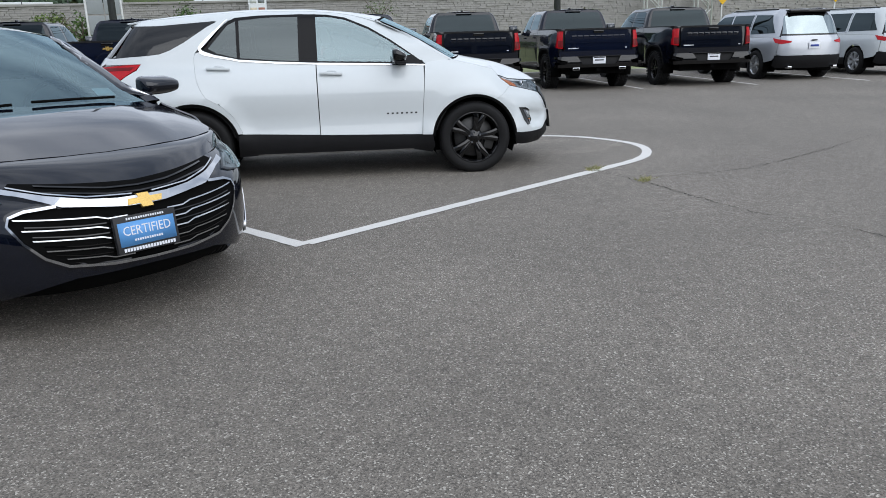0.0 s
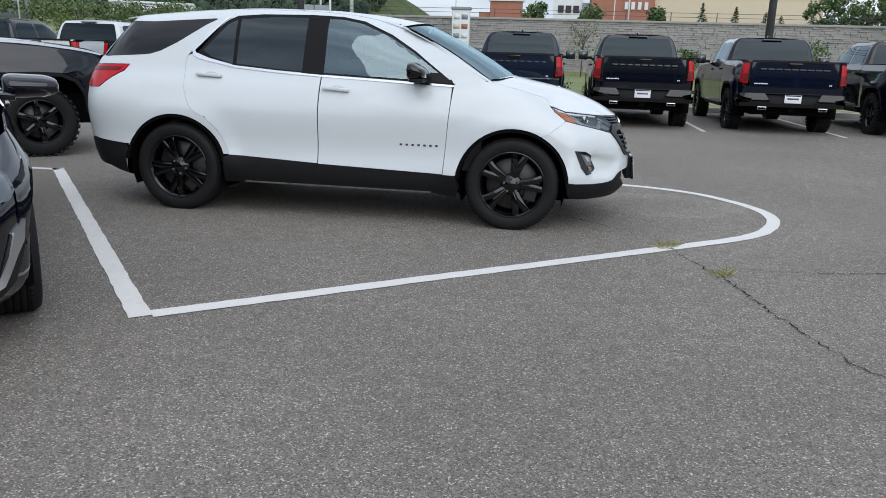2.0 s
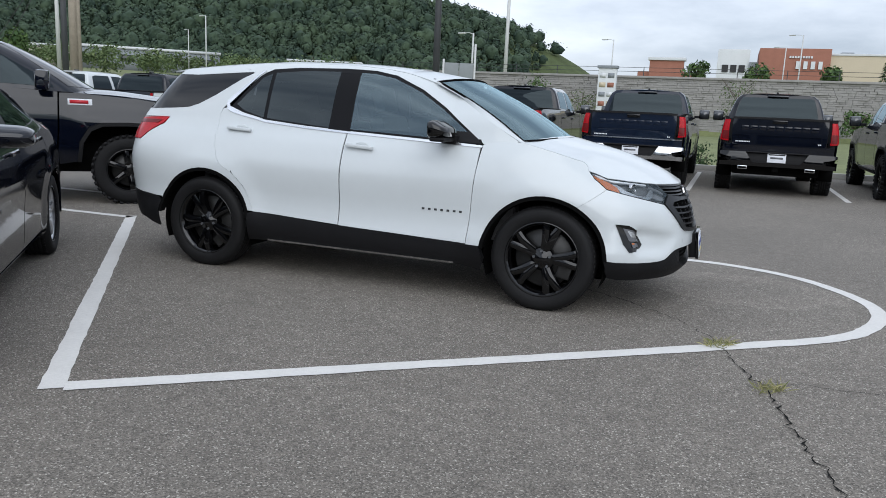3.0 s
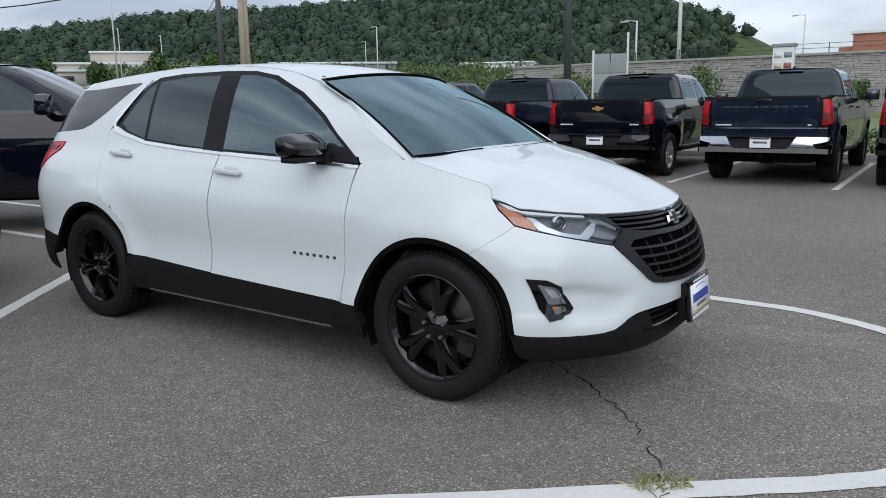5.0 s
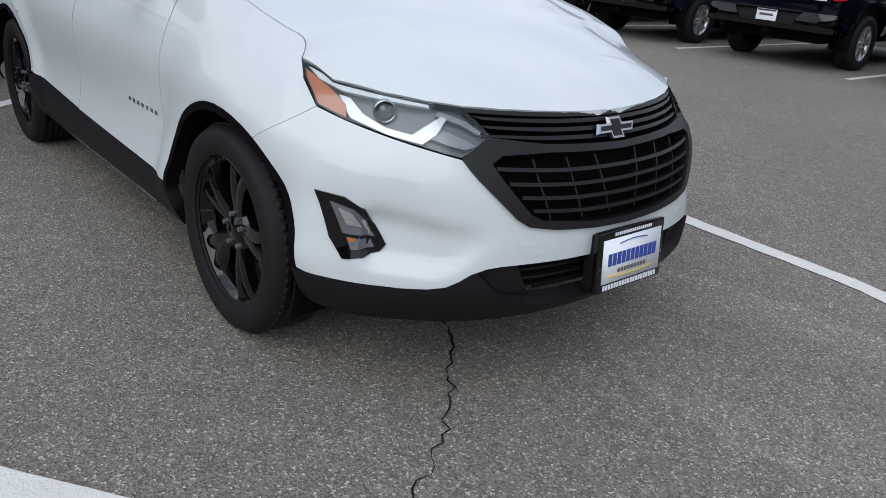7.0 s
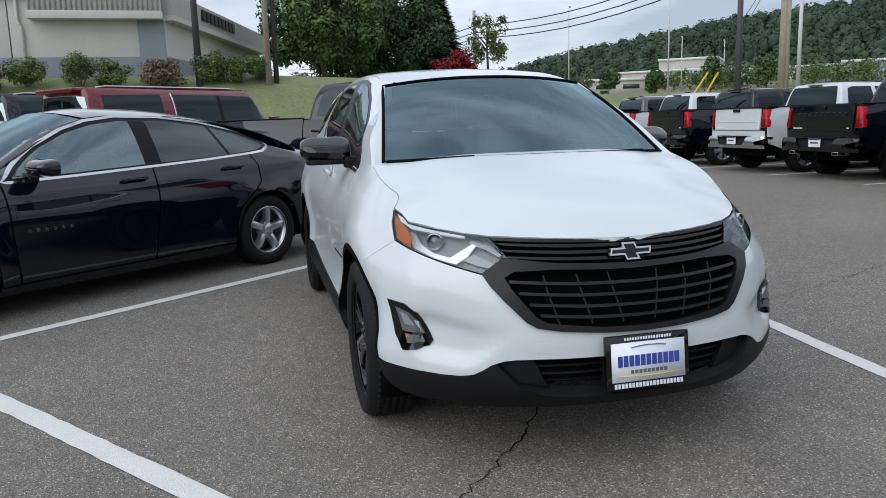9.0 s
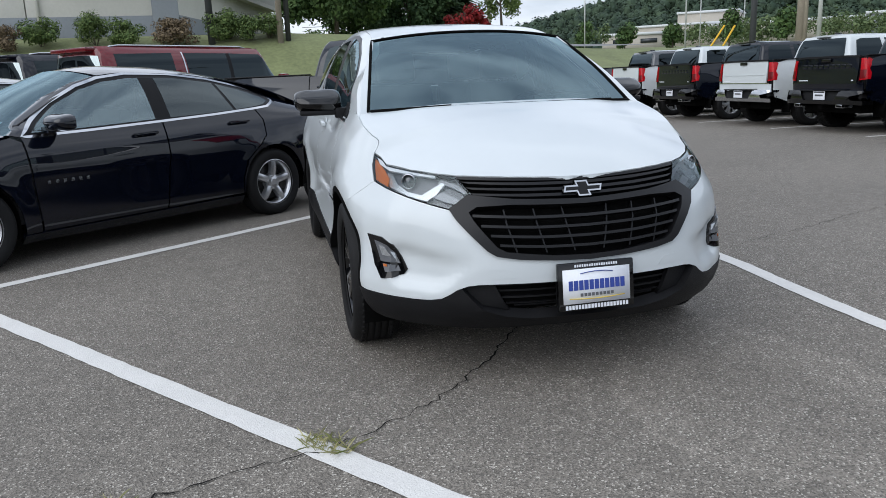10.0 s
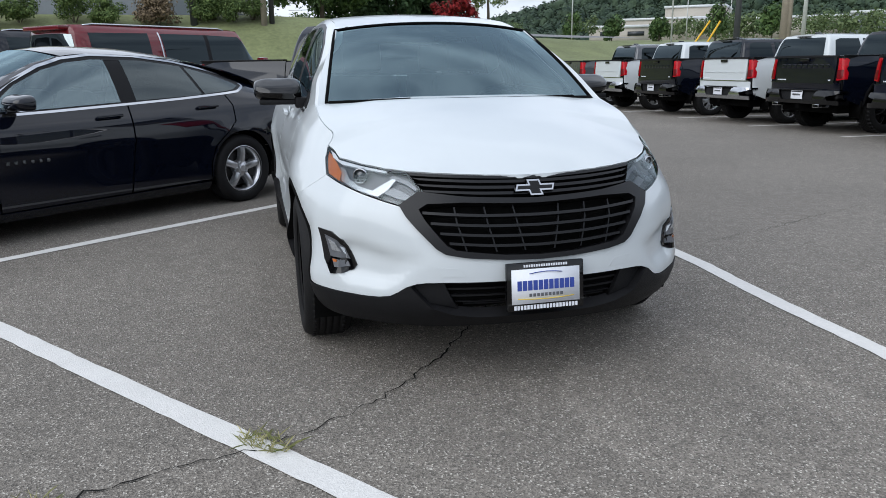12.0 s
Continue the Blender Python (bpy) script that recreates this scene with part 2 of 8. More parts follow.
def clip_half(poly, axis, lim, keep_less):
    out = []
    n = len(poly)
    for i in range(n):
        p, q = poly[i - 1], poly[i]
        pin = p[axis] <= lim if keep_less else p[axis] >= lim
        qin = q[axis] <= lim if keep_less else q[axis] >= lim
        if pin != qin:
            t = (lim - p[axis]) / (q[axis] - p[axis])
            r = [p[0] + t * (q[0] - p[0]), p[1] + t * (q[1] - p[1])]
            r[axis] = lim
            out.append(tuple(r))
        if qin:
            out.append(q)
    return out


def sheet(poly, place_at, cell=0.05, lift=0.0, flange=0.012, gap=0.0, mirror=False, flip=False, hole=()):
    """A curved panel: a flat outline, cut into small cells and laid on the surface place_at(u, v) -> Vector, with a turned-in edge."""
    if gap:
        poly = inset(poly, gap)
    poly = [p for i, p in enumerate(poly) if (p[0] - poly[i - 1][0]) ** 2 + (p[1] - poly[i - 1][1]) ** 2 > 1e-10]
    us, vs = [p[0] for p in poly], [p[1] for p in poly]
    nu, nv = max(1, round((max(us) - min(us)) / cell)), max(1, round((max(vs) - min(vs)) / cell))
    u0, v0 = min(us), min(vs)
    du, dv = (max(us) - u0) / nu, (max(vs) - v0) / nv
    bm = bmesh.new()
    made, flats = {}, []

    def vert(p):
        key = (round(p[0] * 20000), round(p[1] * 20000))
        if key not in made:
            made[key] = (bm.verts.new(), p)
        return made[key][0]

    rows = []
    for i in range(nu):
        a, b = u0 + i * du, u0 + (i + 1) * du
        strip = clip_half(clip_half(poly, 0, a, False), 0, b, True) if nu > 1 else poly
        for j in range(nv):
            c, d = v0 + j * dv, v0 + (j + 1) * dv
            q = clip_half(clip_half(strip, 1, c, False), 1, d, True) if nv > 1 else strip
            if len(q) < 3:
                continue
            ring = []
            for p in q:
                v = vert(p)
                if v not in ring:
                    ring.append(v)
            if len(ring) > 2:
                try:
                    bm.faces.new(ring)
                except ValueError:
                    pass
    e = 0.002
    for v, p in made.values():
        c = place_at(*p)
        a = place_at(p[0] + e, p[1]) - place_at(p[0] - e, p[1])
        b = place_at(p[0], p[1] + e) - place_at(p[0], p[1] - e)
        nrm = a.cross(b)
        nrm = nrm.normalized() if nrm.length > 1e-12 else Vector((0, 0, 1))
        if flip:
            nrm = -nrm
        v.co = c + nrm * lift
        v.normal = nrm
        flats.append((v, nrm))
    normal_of = {v: n for v, n in flats}
    bm.normal_update()
    # faces look outwards
    for f in list(bm.faces):
        if f.calc_area() < 1e-9:
            continue
        if f.normal.dot(normal_of[f.verts[0]]) < 0:
            f.normal_flip()
    if flange:
        rim = [ed for ed in bm.edges if len(ed.link_faces) == 1 and not all(abs(v.co.y) < 1e-4 for v in ed.verts)]
        low = {}
        for ed in rim:
            for v in ed.verts:
                if v not in low:
                    low[v] = bm.verts.new(v.co - normal_of[v] * flange)
        for ed in rim:
            lp = ed.link_loops[0]
            a, b = lp.vert, lp.link_loop_next.vert
            try:
                bm.faces.new((b, a, low[a], low[b]))
            except ValueError:
                pass
            ed.smooth = False
    if mirror:
        for v in bm.verts:
            v.co.y = -v.co.y
        bmesh.ops.reverse_faces(bm, faces=bm.faces)
    return bm


def arc(cx, cz, r, a0, a1, n=14):
    """Points on a circle, from angle a0 to a1 in degrees."""
    return [(cx + r * math.cos(radians(a0 + (a1 - a0) * i / n)), cz + r * math.sin(radians(a0 + (a1 - a0) * i / n))) for i in range(n + 1)]


def bend(*pts, n=6):
    """A smooth line through points."""
    out = []
    k = len(pts)
    for i in range(k - 1):
        p0, p1, p2, p3 = pts[max(i - 1, 0)], pts[i], pts[i + 1], pts[min(i + 2, k - 1)]
        for s in range(n):
            t = s / n
            out.append(tuple(0.5 * (2 * p1[c] + (p2[c] - p0[c]) * t + (2 * p0[c] - 5 * p1[c] + 4 * p2[c] - p3[c]) * t * t + (3 * p1[c] - p0[c] - 3 * p2[c] + p3[c]) * t ** 3) for c in range(2)))
    out.append(tuple(pts[-1]))
    return out


class Shell:
    """The skin of a vehicle as rings: u runs from the front's middle round the side to the rear's middle, z is the height."""

    def __init__(self, front, rear, width, xs, xr, nf=2.5, nr=3.0, lf=1.2, lr=0.9, relief=None):
        self.front, self.rear, self.width, self.xs, self.xr = front, rear, width, xs, xr
        self.nf, self.nr, self.lf, self.lr, self.relief = nf, nr, lf, lr, relief

    def at(self, u, z):
        side = self.lf + self.xs - self.xr
        if u < self.lf:
            a = max(u, 0.0) / self.lf * math.pi / 2
            x = self.xs + (self.front(z) - self.xs) * max(0.0, math.cos(a)) ** (2 / self.nf)
            y = self.width(x, z) * math.sin(a) ** (2 / self.nf)
        elif u < side:
            x = self.xs - (u - self.lf)
            y = self.width(x, z)
        else:
            a = min(u - side, self.lr) / self.lr * math.pi / 2
            x = self.xr - (self.xr - self.rear(z)) * math.sin(a) ** (2 / self.nr)
            y = self.width(x, z) * max(0.0, math.cos(a)) ** (2 / self.nr)
        if self.relief:
            x -= self.relief(x, y, z)
        return Vector((x, y, z))

    def s(self, x, z):
        """The ring place of the side point (x, z)."""
        if x > self.xs:
            q = min(1.0, (x - self.xs) / (self.front(z) - self.xs))
            return (math.acos(q ** (self.nf / 2)) * self.lf * 2 / math.pi, z)
        if x > self.xr:
            return (self.lf + self.xs - x, z)
        q = min(1.0, (self.xr - x) / (self.xr - self.rear(z)))
        return (self.lf + self.xs - self.xr + math.asin(q ** (self.nr / 2)) * self.lr * 2 / math.pi, z)

    def f(self, y, z):
        """The ring place of the front point (y, z)."""
        if y <= 0:
            return (0.0, z)
        lo, hi = 0.0, self.lf
        for _ in range(24):
            mid = (lo + hi) / 2
            lo, hi = (mid, hi) if self.at(mid, z).y < y else (lo, mid)
        return ((lo + hi) / 2, z)

    def r(self, y, z):
        """The ring place of the rear point (y, z)."""
        side = self.lf + self.xs - self.xr
        if y <= 0:
            return (side + self.lr, z)
        lo, hi = side, side + self.lr
        for _ in range(24):
            mid = (lo + hi) / 2
            lo, hi = (mid, hi) if self.at(mid, z).y > y else (lo, mid)
        return ((lo + hi) / 2, z)

    def both(self, name, poly, material, parent, label="", **k):
        """The panel on both sides."""
        for mirror in (True, False):
            part(name, sheet(poly, self.at, mirror=mirror, **k), material, parent, label)

    def across(self, name, half, material, parent, label="", **k):
        """One panel across the middle: half is its outline on one side, its first and last points in the middle."""
        a = sheet(half, self.at, mirror=False, **k)
        b = sheet(half, self.at, mirror=True, **k)
        me = bpy.data.meshes.new("half")
        b.to_mesh(me)
        b.free()
        a.from_mesh(me)
        bpy.data.meshes.remove(me)
        bmesh.ops.remove_doubles(a, verts=a.verts, dist=0.0004)
        return part(name, a, material, parent, label)


def lines_text(name, text, size, material, parent, m, depth=0.002, spread=1.0, label=""):
    """Lettering as a thin solid mesh."""
    c = bpy.data.curves.new(name, "FONT")
    c.body, c.size, c.extrude, c.align_x, c.align_y = text, size, depth, "CENTER", "CENTER"
    c.space_character = spread
    c.resolution_u = 2
    tmp = bpy.data.objects.new(name, c)
    me = bpy.data.meshes.new_from_object(tmp)
    bpy.data.objects.remove(tmp)
    bpy.data.curves.remove(c)
    me.materials.clear()
    me.materials.append(material)
    ob = new(name, me)
    ob.parent = parent
    ob.matrix_local = m
    if label:
        ob["label"] = label
    return ob


def blocks(parent, m, n, pitch, w, h, material, name, depth=0.003):
    """A row of plain bars in place of a brand's lettering; it faces +x, and runs along y."""
    bm = bmesh.new()
    for k in range(n):
        y = (k - (n - 1) / 2) * pitch
        box(bm, 0, depth, y - w / 2, y + w / 2, -h / 2, h / 2)
    ob = part(name, bm, material, parent, flat=True)
    ob.matrix_local = m
    return tagged(ob, kind="stuff")


def ribbon(pts, w, at, lift=0.006, thick=0.008, mirror=False, closed=False):
    """A narrow raised strip on a surface, along points, of width w to one side; it never leaves the path."""
    bm = bmesh.new()
    n = len(pts)
    rows = []
    e = 0.002
    for i, p in enumerate(pts):
        a, b = pts[(i - 1) % n if closed else max(i - 1, 0)], pts[(i + 1) % n if closed else min(i + 1, n - 1)]
        d = Vector((b[0] - a[0], b[1] - a[1])).normalized()
        ww = w[i] if isinstance(w, (list, tuple)) else w
        q = (p[0] - d.y * ww, p[1] + d.x * ww)
        du = at(p[0] + e, p[1]) - at(p[0] - e, p[1])
        dv = at(p[0], p[1] + e) - at(p[0], p[1] - e)
        nn = du.cross(dv).normalized()
        P0, P1 = at(*p), at(*q)
        rows.append([bm.verts.new(x) for x in (P0 + nn * (lift - thick), P0 + nn * lift, P1 + nn * lift, P1 + nn * (lift - thick))])
    for i in range(n if closed else n - 1):
        r, s = rows[i], rows[(i + 1) % n]
        for k in range(3):
            bm.faces.new((r[k], r[k + 1], s[k + 1], s[k]))
    bmesh.ops.recalc_face_normals(bm, faces=bm.faces)
    if mirror:
        for v in bm.verts:
            v.co.y = -v.co.y
        bmesh.ops.reverse_faces(bm, faces=bm.faces)
    return bm


def dense(pts, step=0.03, closed=False):
    out = []
    k = len(pts)
    for i in range(k if closed else k - 1):
        a, b = pts[i], pts[(i + 1) % k]
        m = max(1, int(math.hypot(b[0] - a[0], b[1] - a[1]) / step))
        out += [(a[0] + (b[0] - a[0]) * j / m, a[1] + (b[1] - a[1]) * j / m) for j in range(m)]
    if not closed:
        out.append(pts[-1])
    return out

# ---- the ground ----
def asphalt():
    m = bpy.data.materials.new("asphalt")
    m.use_nodes = True
    n, l = m.node_tree.nodes, m.node_tree.links
    b = n["Principled BSDF"]
    co = n.new("ShaderNodeTexCoord")
    big = n.new("ShaderNodeTexNoise")
    big.inputs["Scale"].default_value = 0.45
    big.inputs["Detail"].default_value = 6
    mid = n.new("ShaderNodeTexNoise")
    mid.inputs["Scale"].default_value = 9
    mid.inputs["Detail"].default_value = 5
    vor = n.new("ShaderNodeTexVoronoi")
    vor.inputs["Scale"].default_value = 165
    fine = n.new("ShaderNodeTexNoise")
    fine.inputs["Scale"].default_value = 160
    fine.inputs["Detail"].default_value = 3
    for t in (big, mid, vor, fine):
        l.new(co.outputs["Object"], t.inputs["Vector"])
    sep = n.new("ShaderNodeSeparateColor")
    l.new(vor.outputs["Color"], sep.inputs["Color"])
    ramp = n.new("ShaderNodeValToRGB")
    ramp.color_ramp.elements[0].position = 0.0
    ramp.color_ramp.elements[0].color = (0.085, 0.076, 0.064, 1)
    ramp.color_ramp.elements[1].position = 1.0
    ramp.color_ramp.elements[1].color = (0.50, 0.465, 0.41, 1)
    e = ramp.color_ramp.elements.new(0.55)
    e.color = (0.183, 0.163, 0.138, 1)
    e = ramp.color_ramp.elements.new(0.9)
    e.color = (0.232, 0.208, 0.177, 1)
    l.new(sep.outputs["Red"], ramp.inputs["Fac"])
    mr = n.new("ShaderNodeMapRange")
    mr.inputs["From Min"].default_value = 0.3
    mr.inputs["From Max"].default_value = 0.7
    mr.inputs["To Min"].default_value = 0.88
    mr.inputs["To Max"].default_value = 1.12
    l.new(big.outputs["Fac"], mr.inputs["Value"])
    mr2 = n.new("ShaderNodeMapRange")
    mr2.inputs["From Min"].default_value = 0.25
    mr2.inputs["From Max"].default_value = 0.75
    mr2.inputs["To Min"].default_value = 0.88
    mr2.inputs["To Max"].default_value = 1.12
    l.new(mid.outputs["Fac"], mr2.inputs["Value"])
    mul = n.new("ShaderNodeMath")
    mul.operation = "MULTIPLY"
    l.new(mr.outputs["Result"], mul.inputs[0])
    l.new(mr2.outputs["Result"], mul.inputs[1])
    # a pale dried puddle in front of the crossover: a soft disc with a paler rim
    wob = n.new("ShaderNodeTexNoise")
    wob.inputs["Scale"].default_value = 1.6
    wob.inputs["Detail"].default_value = 4
    off = n.new("ShaderNodeVectorMath")
    off.operation = "SUBTRACT"
    off.inputs[1].default_value = (2.62, 0.62, 0.0)
    sq = n.new("ShaderNodeVectorMath")
    sq.operation = "MULTIPLY"
    sq.inputs[1].default_value = (0.95, 1.5, 0.0)
    ln = n.new("ShaderNodeVectorMath")
    ln.operation = "LENGTH"
    wadd = n.new("ShaderNodeMath")
    wadd.operation = "MULTIPLY_ADD"
    wadd.inputs[1].default_value = 1.1
    l.new(co.outputs["Object"], wob.inputs["Vector"])
    l.new(co.outputs["Object"], off.inputs[0])
    l.new(off.outputs["Vector"], sq.inputs[0])
    l.new(sq.outputs["Vector"], ln.inputs[0])
    l.new(wob.outputs["Fac"], wadd.inputs[0])
    l.new(ln.outputs["Value"], wadd.inputs[2])
    stain = n.new("ShaderNodeValToRGB")
    stain.color_ramp.elements[0].position = 0.55
    stain.color_ramp.elements[0].color = (1.0, 1.0, 1.0, 1)
    stain.color_ramp.elements[1].position = 1.0
    stain.color_ramp.elements[1].color = (1.0, 1.0, 1.0, 1)
    for at_, v in ((0.72, 1.10), (0.88, 1.16), (0.92, 1.26), (0.95, 1.02)):
        stain.color_ramp.elements.new(at_).color = (v, v, v, 1)
    half = n.new("ShaderNodeMath")
    half.operation = "MULTIPLY"
    half.inputs[1].default_value = 0.66
    l.new(wadd.outputs[0], half.inputs[0])
    l.new(half.outputs[0], stain.inputs["Fac"])
    mul2 = n.new("ShaderNodeMath")
    mul2.operation = "MULTIPLY"
    l.new(mul.outputs[0], mul2.inputs[0])
    l.new(stain.outputs["Color"], mul2.inputs[1])
    sc = n.new("ShaderNodeVectorMath")
    sc.operation = "SCALE"
    l.new(ramp.outputs["Color"], sc.inputs[0])
    l.new(mul2.outputs[0], sc.inputs["Scale"])
    l.new(sc.outputs["Vector"], b.inputs["Base Color"])
    b.inputs["Roughness"].default_value = 0.86
    bp = n.new("ShaderNodeBump")
    bp.inputs["Strength"].default_value = 0.8
    bp.inputs["Distance"].default_value = 0.006
    ad = n.new("ShaderNodeMath")
    l.new(vor.outputs["Distance"], ad.inputs[0])
    l.new(fine.outputs["Fac"], ad.inputs[1])
    l.new(ad.outputs[0], bp.inputs["Height"])
    l.new(bp.outputs["Normal"], b.inputs["Normal"])
    return m


ASPHALT = asphalt()
LINE = mat("line_paint", (0.63, 0.615, 0.585), 0.7, var=0.10, scale=5, bump=0.5, bump_scale=150)
GRASS = mat("grass_green", (0.15, 0.17, 0.07), 0.9, var=0.35, scale=0.6, bump=0.6, bump_scale=40)


def flat(name, pts, z, material, label="", parent=None):
    bm = bmesh.new()
    bm.faces.new([bm.verts.new((x, y, z)) for x, y in pts])
    bmesh.ops.recalc_face_normals(bm, faces=bm.faces)
    if bm.faces[:][0].normal.z < 0:
        bm.faces[:][0].normal_flip()
    return link(name, bm, material, parent, flat=True)


tagged(flat("parking_lot", [(-27, -60), (45, -60), (45, 15.4), (-27, 15.4)], 0.0, ASPHALT), "worn grey asphalt parking lot with pale aggregate", "pavement", kind="structure")


def stripe(pts, w, name="road_marking", label="", z=0.004, closed=False):
    """A painted line of width w along points, slightly uneven at its edges."""
    bm = bmesh.new()
    rows = []
    fine = []
    for i in range(len(pts) - 1):
        a, b = Vector(pts[i]), Vector(pts[i + 1])
        k = max(1, int((b - a).length / 0.08))
        fine += [a.lerp(b, j / k) for j in range(k)]
    fine.append(Vector(pts[-1]))
    for i, p in enumerate(fine):
        d = (fine[min(i + 1, len(fine) - 1)] - fine[max(i - 1, 0)]).normalized()
        nn = Vector((-d.y, d.x))
        j1, j2 = random.uniform(-0.004, 0.004), random.uniform(-0.004, 0.004)
        rows.append((bm.verts.new((*(p + nn * (w / 2 + j1)), z)), bm.verts.new((*(p - nn * (w / 2 + j2)), z))))
    for i in range(len(rows) - 1):
        bm.faces.new((rows[i][0], rows[i][1], rows[i + 1][1], rows[i + 1][0]))
    bmesh.ops.recalc_face_normals(bm, faces=bm.faces)
    ob = link(name, bm, LINE, None, flat=True)
    return tagged(ob, label or "white painted line on the asphalt", "road marking", kind="structure")

# ---- wheels ----
def wheel(parent, x, y, r, width, rim_r, rim_mat, spokes=5, double=True, side=-1, chunky=False, turn=0.0, name="wheel"):
    """A tyre, a rim with spokes, a hub and a brake disc; side -1 faces -y."""
    w = new(name)
    w.parent = parent
    w.matrix_local = pose(x, y, r - 0.008, 0, turn, 0 if side < 0 else 180)
    h = width / 2
    rr = rim_r
    bm = bmesh.new()
    sh = r - rr
    prof = [(rr - 0.012, -h * 0.80), (rr + 0.004, -h * 0.92), (rr + sh * 0.25, -h * 1.0), (rr + sh * 0.55, -h * 1.02), (rr + sh * 0.8, -h * 0.95), (r - 0.012, -h * 0.82), (r - 0.003, -h * 0.66)]
    for g in (-0.42, -0.14, 0.14, 0.42):
        prof += [(r, h * (g - 0.12)), (r, h * (g - 0.03)), (r - 0.008, h * (g - 0.02)), (r - 0.008, h * (g + 0.02)), (r, h * (g + 0.03)), (r, h * (g + 0.12))]
    prof += [(r - 0.003, h * 0.66), (r - 0.012, h * 0.82), (rr + sh * 0.8, h * 0.95), (rr + sh * 0.4, h), (rr - 0.012, h * 0.8)]
    lathe(bm, prof, 56)
    n = 64 if not chunky else 34
    for k in range(n):
        for s in (-1, 1):
            a = 2 * math.pi * (k + (0.5 if s > 0 else 0)) / n
            m = Matrix.Rotation(-a, 4, "Y") @ Matrix.Translation((r - (0.001 if not chunky else 0.0), s * h * (0.80 if chunky else 0.60), 0))
            if chunky:
                box(bm, -0.022, 0.007, -h * 0.24, h * 0.24, -0.022, 0.022, m=m)
            else:
                box(bm, -0.006, 0.0012, -h * 0.07, h * 0.07, -0.0125, 0.0125, m=m)
    part("tyre", bm, RUBBER, w, sharp=45)
    bm = bmesh.new()
    lathe(bm, [(rr - 0.006, -h * 0.90), (rr + 0.006, -h * 0.88), (rr + 0.004, -h * 0.80), (rr - 0.018, -h * 0.72), (rr - 0.03, -h * 0.2), (rr - 0.03, h * 0.8)], 56)
    part("rim", bm, rim_mat, w)
    bm = bmesh.new()
    lathe(bm, [(0.02, -h * 0.05), (rr - 0.06, -h * 0.05), (rr - 0.05, h * 0.05), (0.02, h * 0.05)], 40)
    part("brake_disc", bm, DISC, w)
    bm = bmesh.new()
    box(bm, rr * 0.45, rr * 0.82, -h * 0.35, h * 0.2, -0.09, 0.09, bevel=0.015)
    part("brake_caliper", bm, DISC, w)
    bm = bmesh.new()
    lathe(bm, [(0.05, h * 0.8), (rr - 0.03, h * 0.75)], 40)
    part("inner_cover", bm, PLASTIC_DARK, w)
    for k in range(spokes):
        a = 2 * math.pi * k / spokes
        bm = bmesh.new()
        offs = (-0.16, 0.16) if double else (0.0,)
        for o in offs:
            wi, wo = (0.033, 0.029) if double else (0.040, 0.036)
            pts = []
            for t in (0.0, 0.35, 0.7, 1.0):
                rad = 0.055 + (rr - 0.07) * t
                ang = o * (0.45 + 0.75 * t) if double else 0
                yy = -h * (0.62 + 0.16 * math.sin(t * 2.4)) if t < 1 else -h * 0.72
                pts.append((rad * math.cos(ang), rad * math.sin(ang), yy, wi + (wo - wi) * t))
            prev = None
            for i, (px_, pz_, yy, ww) in enumerate(pts):
                j, k2 = max(i - 1, 0), min(i + 1, len(pts) - 1)
                dx, dz = pts[k2][0] - pts[j][0], pts[k2][1] - pts[j][1]
                q = math.hypot(dx, dz)
                nx, nz = -dz / q, dx / q
                ring = [bm.verts.new((px_ + nx * ww * s, yy + d, pz_ + nz * ww * s)) for s, d in ((-1.0, 0.045), (-0.8, 0.007), (-0.25, 0.0), (0.25, 0.0), (0.8, 0.007), (1.0, 0.045))]
                if prev:
                    for c in range(5):
                        bm.faces.new((prev[c], ring[c], ring[c + 1], prev[c + 1]))
                    bm.faces.new((prev[5], ring[5], ring[0], prev[0]))
                prev = ring
        bmesh.ops.recalc_face_normals(bm, faces=bm.faces)
        place(bm, bm.verts, Matrix.Rotation(-a - math.pi / 2, 4, "Y"))
        part("spoke", bm, rim_mat, w, sharp=35)
    bm = bmesh.new()
    lathe(bm, [(0.0, -h * 0.70), (0.03, -h * 0.70), (0.034, -h * 0.66), (0.075, -h * 0.60), (0.085, -h * 0.45), (0.085, 0)], 28)
    for k in range(5):
        a = 2 * math.pi * (k + 0.5) / 5
        lug = bmesh.new() if rim_mat is GLOSS_BLACK and not chunky else bm
        bmesh.ops.create_cone(lug, cap_ends=True, segments=6, radius1=0.011, radius2=0.009, depth=0.03, matrix=Matrix.Translation((0.058 * math.cos(a), -h * 0.62, 0.058 * math.sin(a))) @ Matrix.Rotation(math.pi / 2, 4, "X"))
        if lug is not bm:
            part("lug_nut", lug, LAMP_DARK, w)
    part("hub", bm, rim_mat, w)
    return w


def liner(parent, x, y, r, depth, name="wheel_liner"):
    """The dark lining of a wheel arch, on one side (y is the skin's)."""
    bm = bmesh.new()
    s = 1 if y > 0 else -1
    n = 20
    rings = []
    for d in (0.02, depth):
        rings.append([bm.verts.new((x + r * math.cos(math.pi * (k / n * 1.24 - 0.12)), y - s * d, 0.345 + r * math.sin(math.pi * (k / n * 1.24 - 0.12)))) for k in range(n + 1)])
    for k in range(n):
        bm.faces.new((rings[0][k], rings[0][k + 1], rings[1][k + 1], rings[1][k]))
    bm.faces.new(rings[1])
    part(name, bm, PLASTIC_DARK, parent)


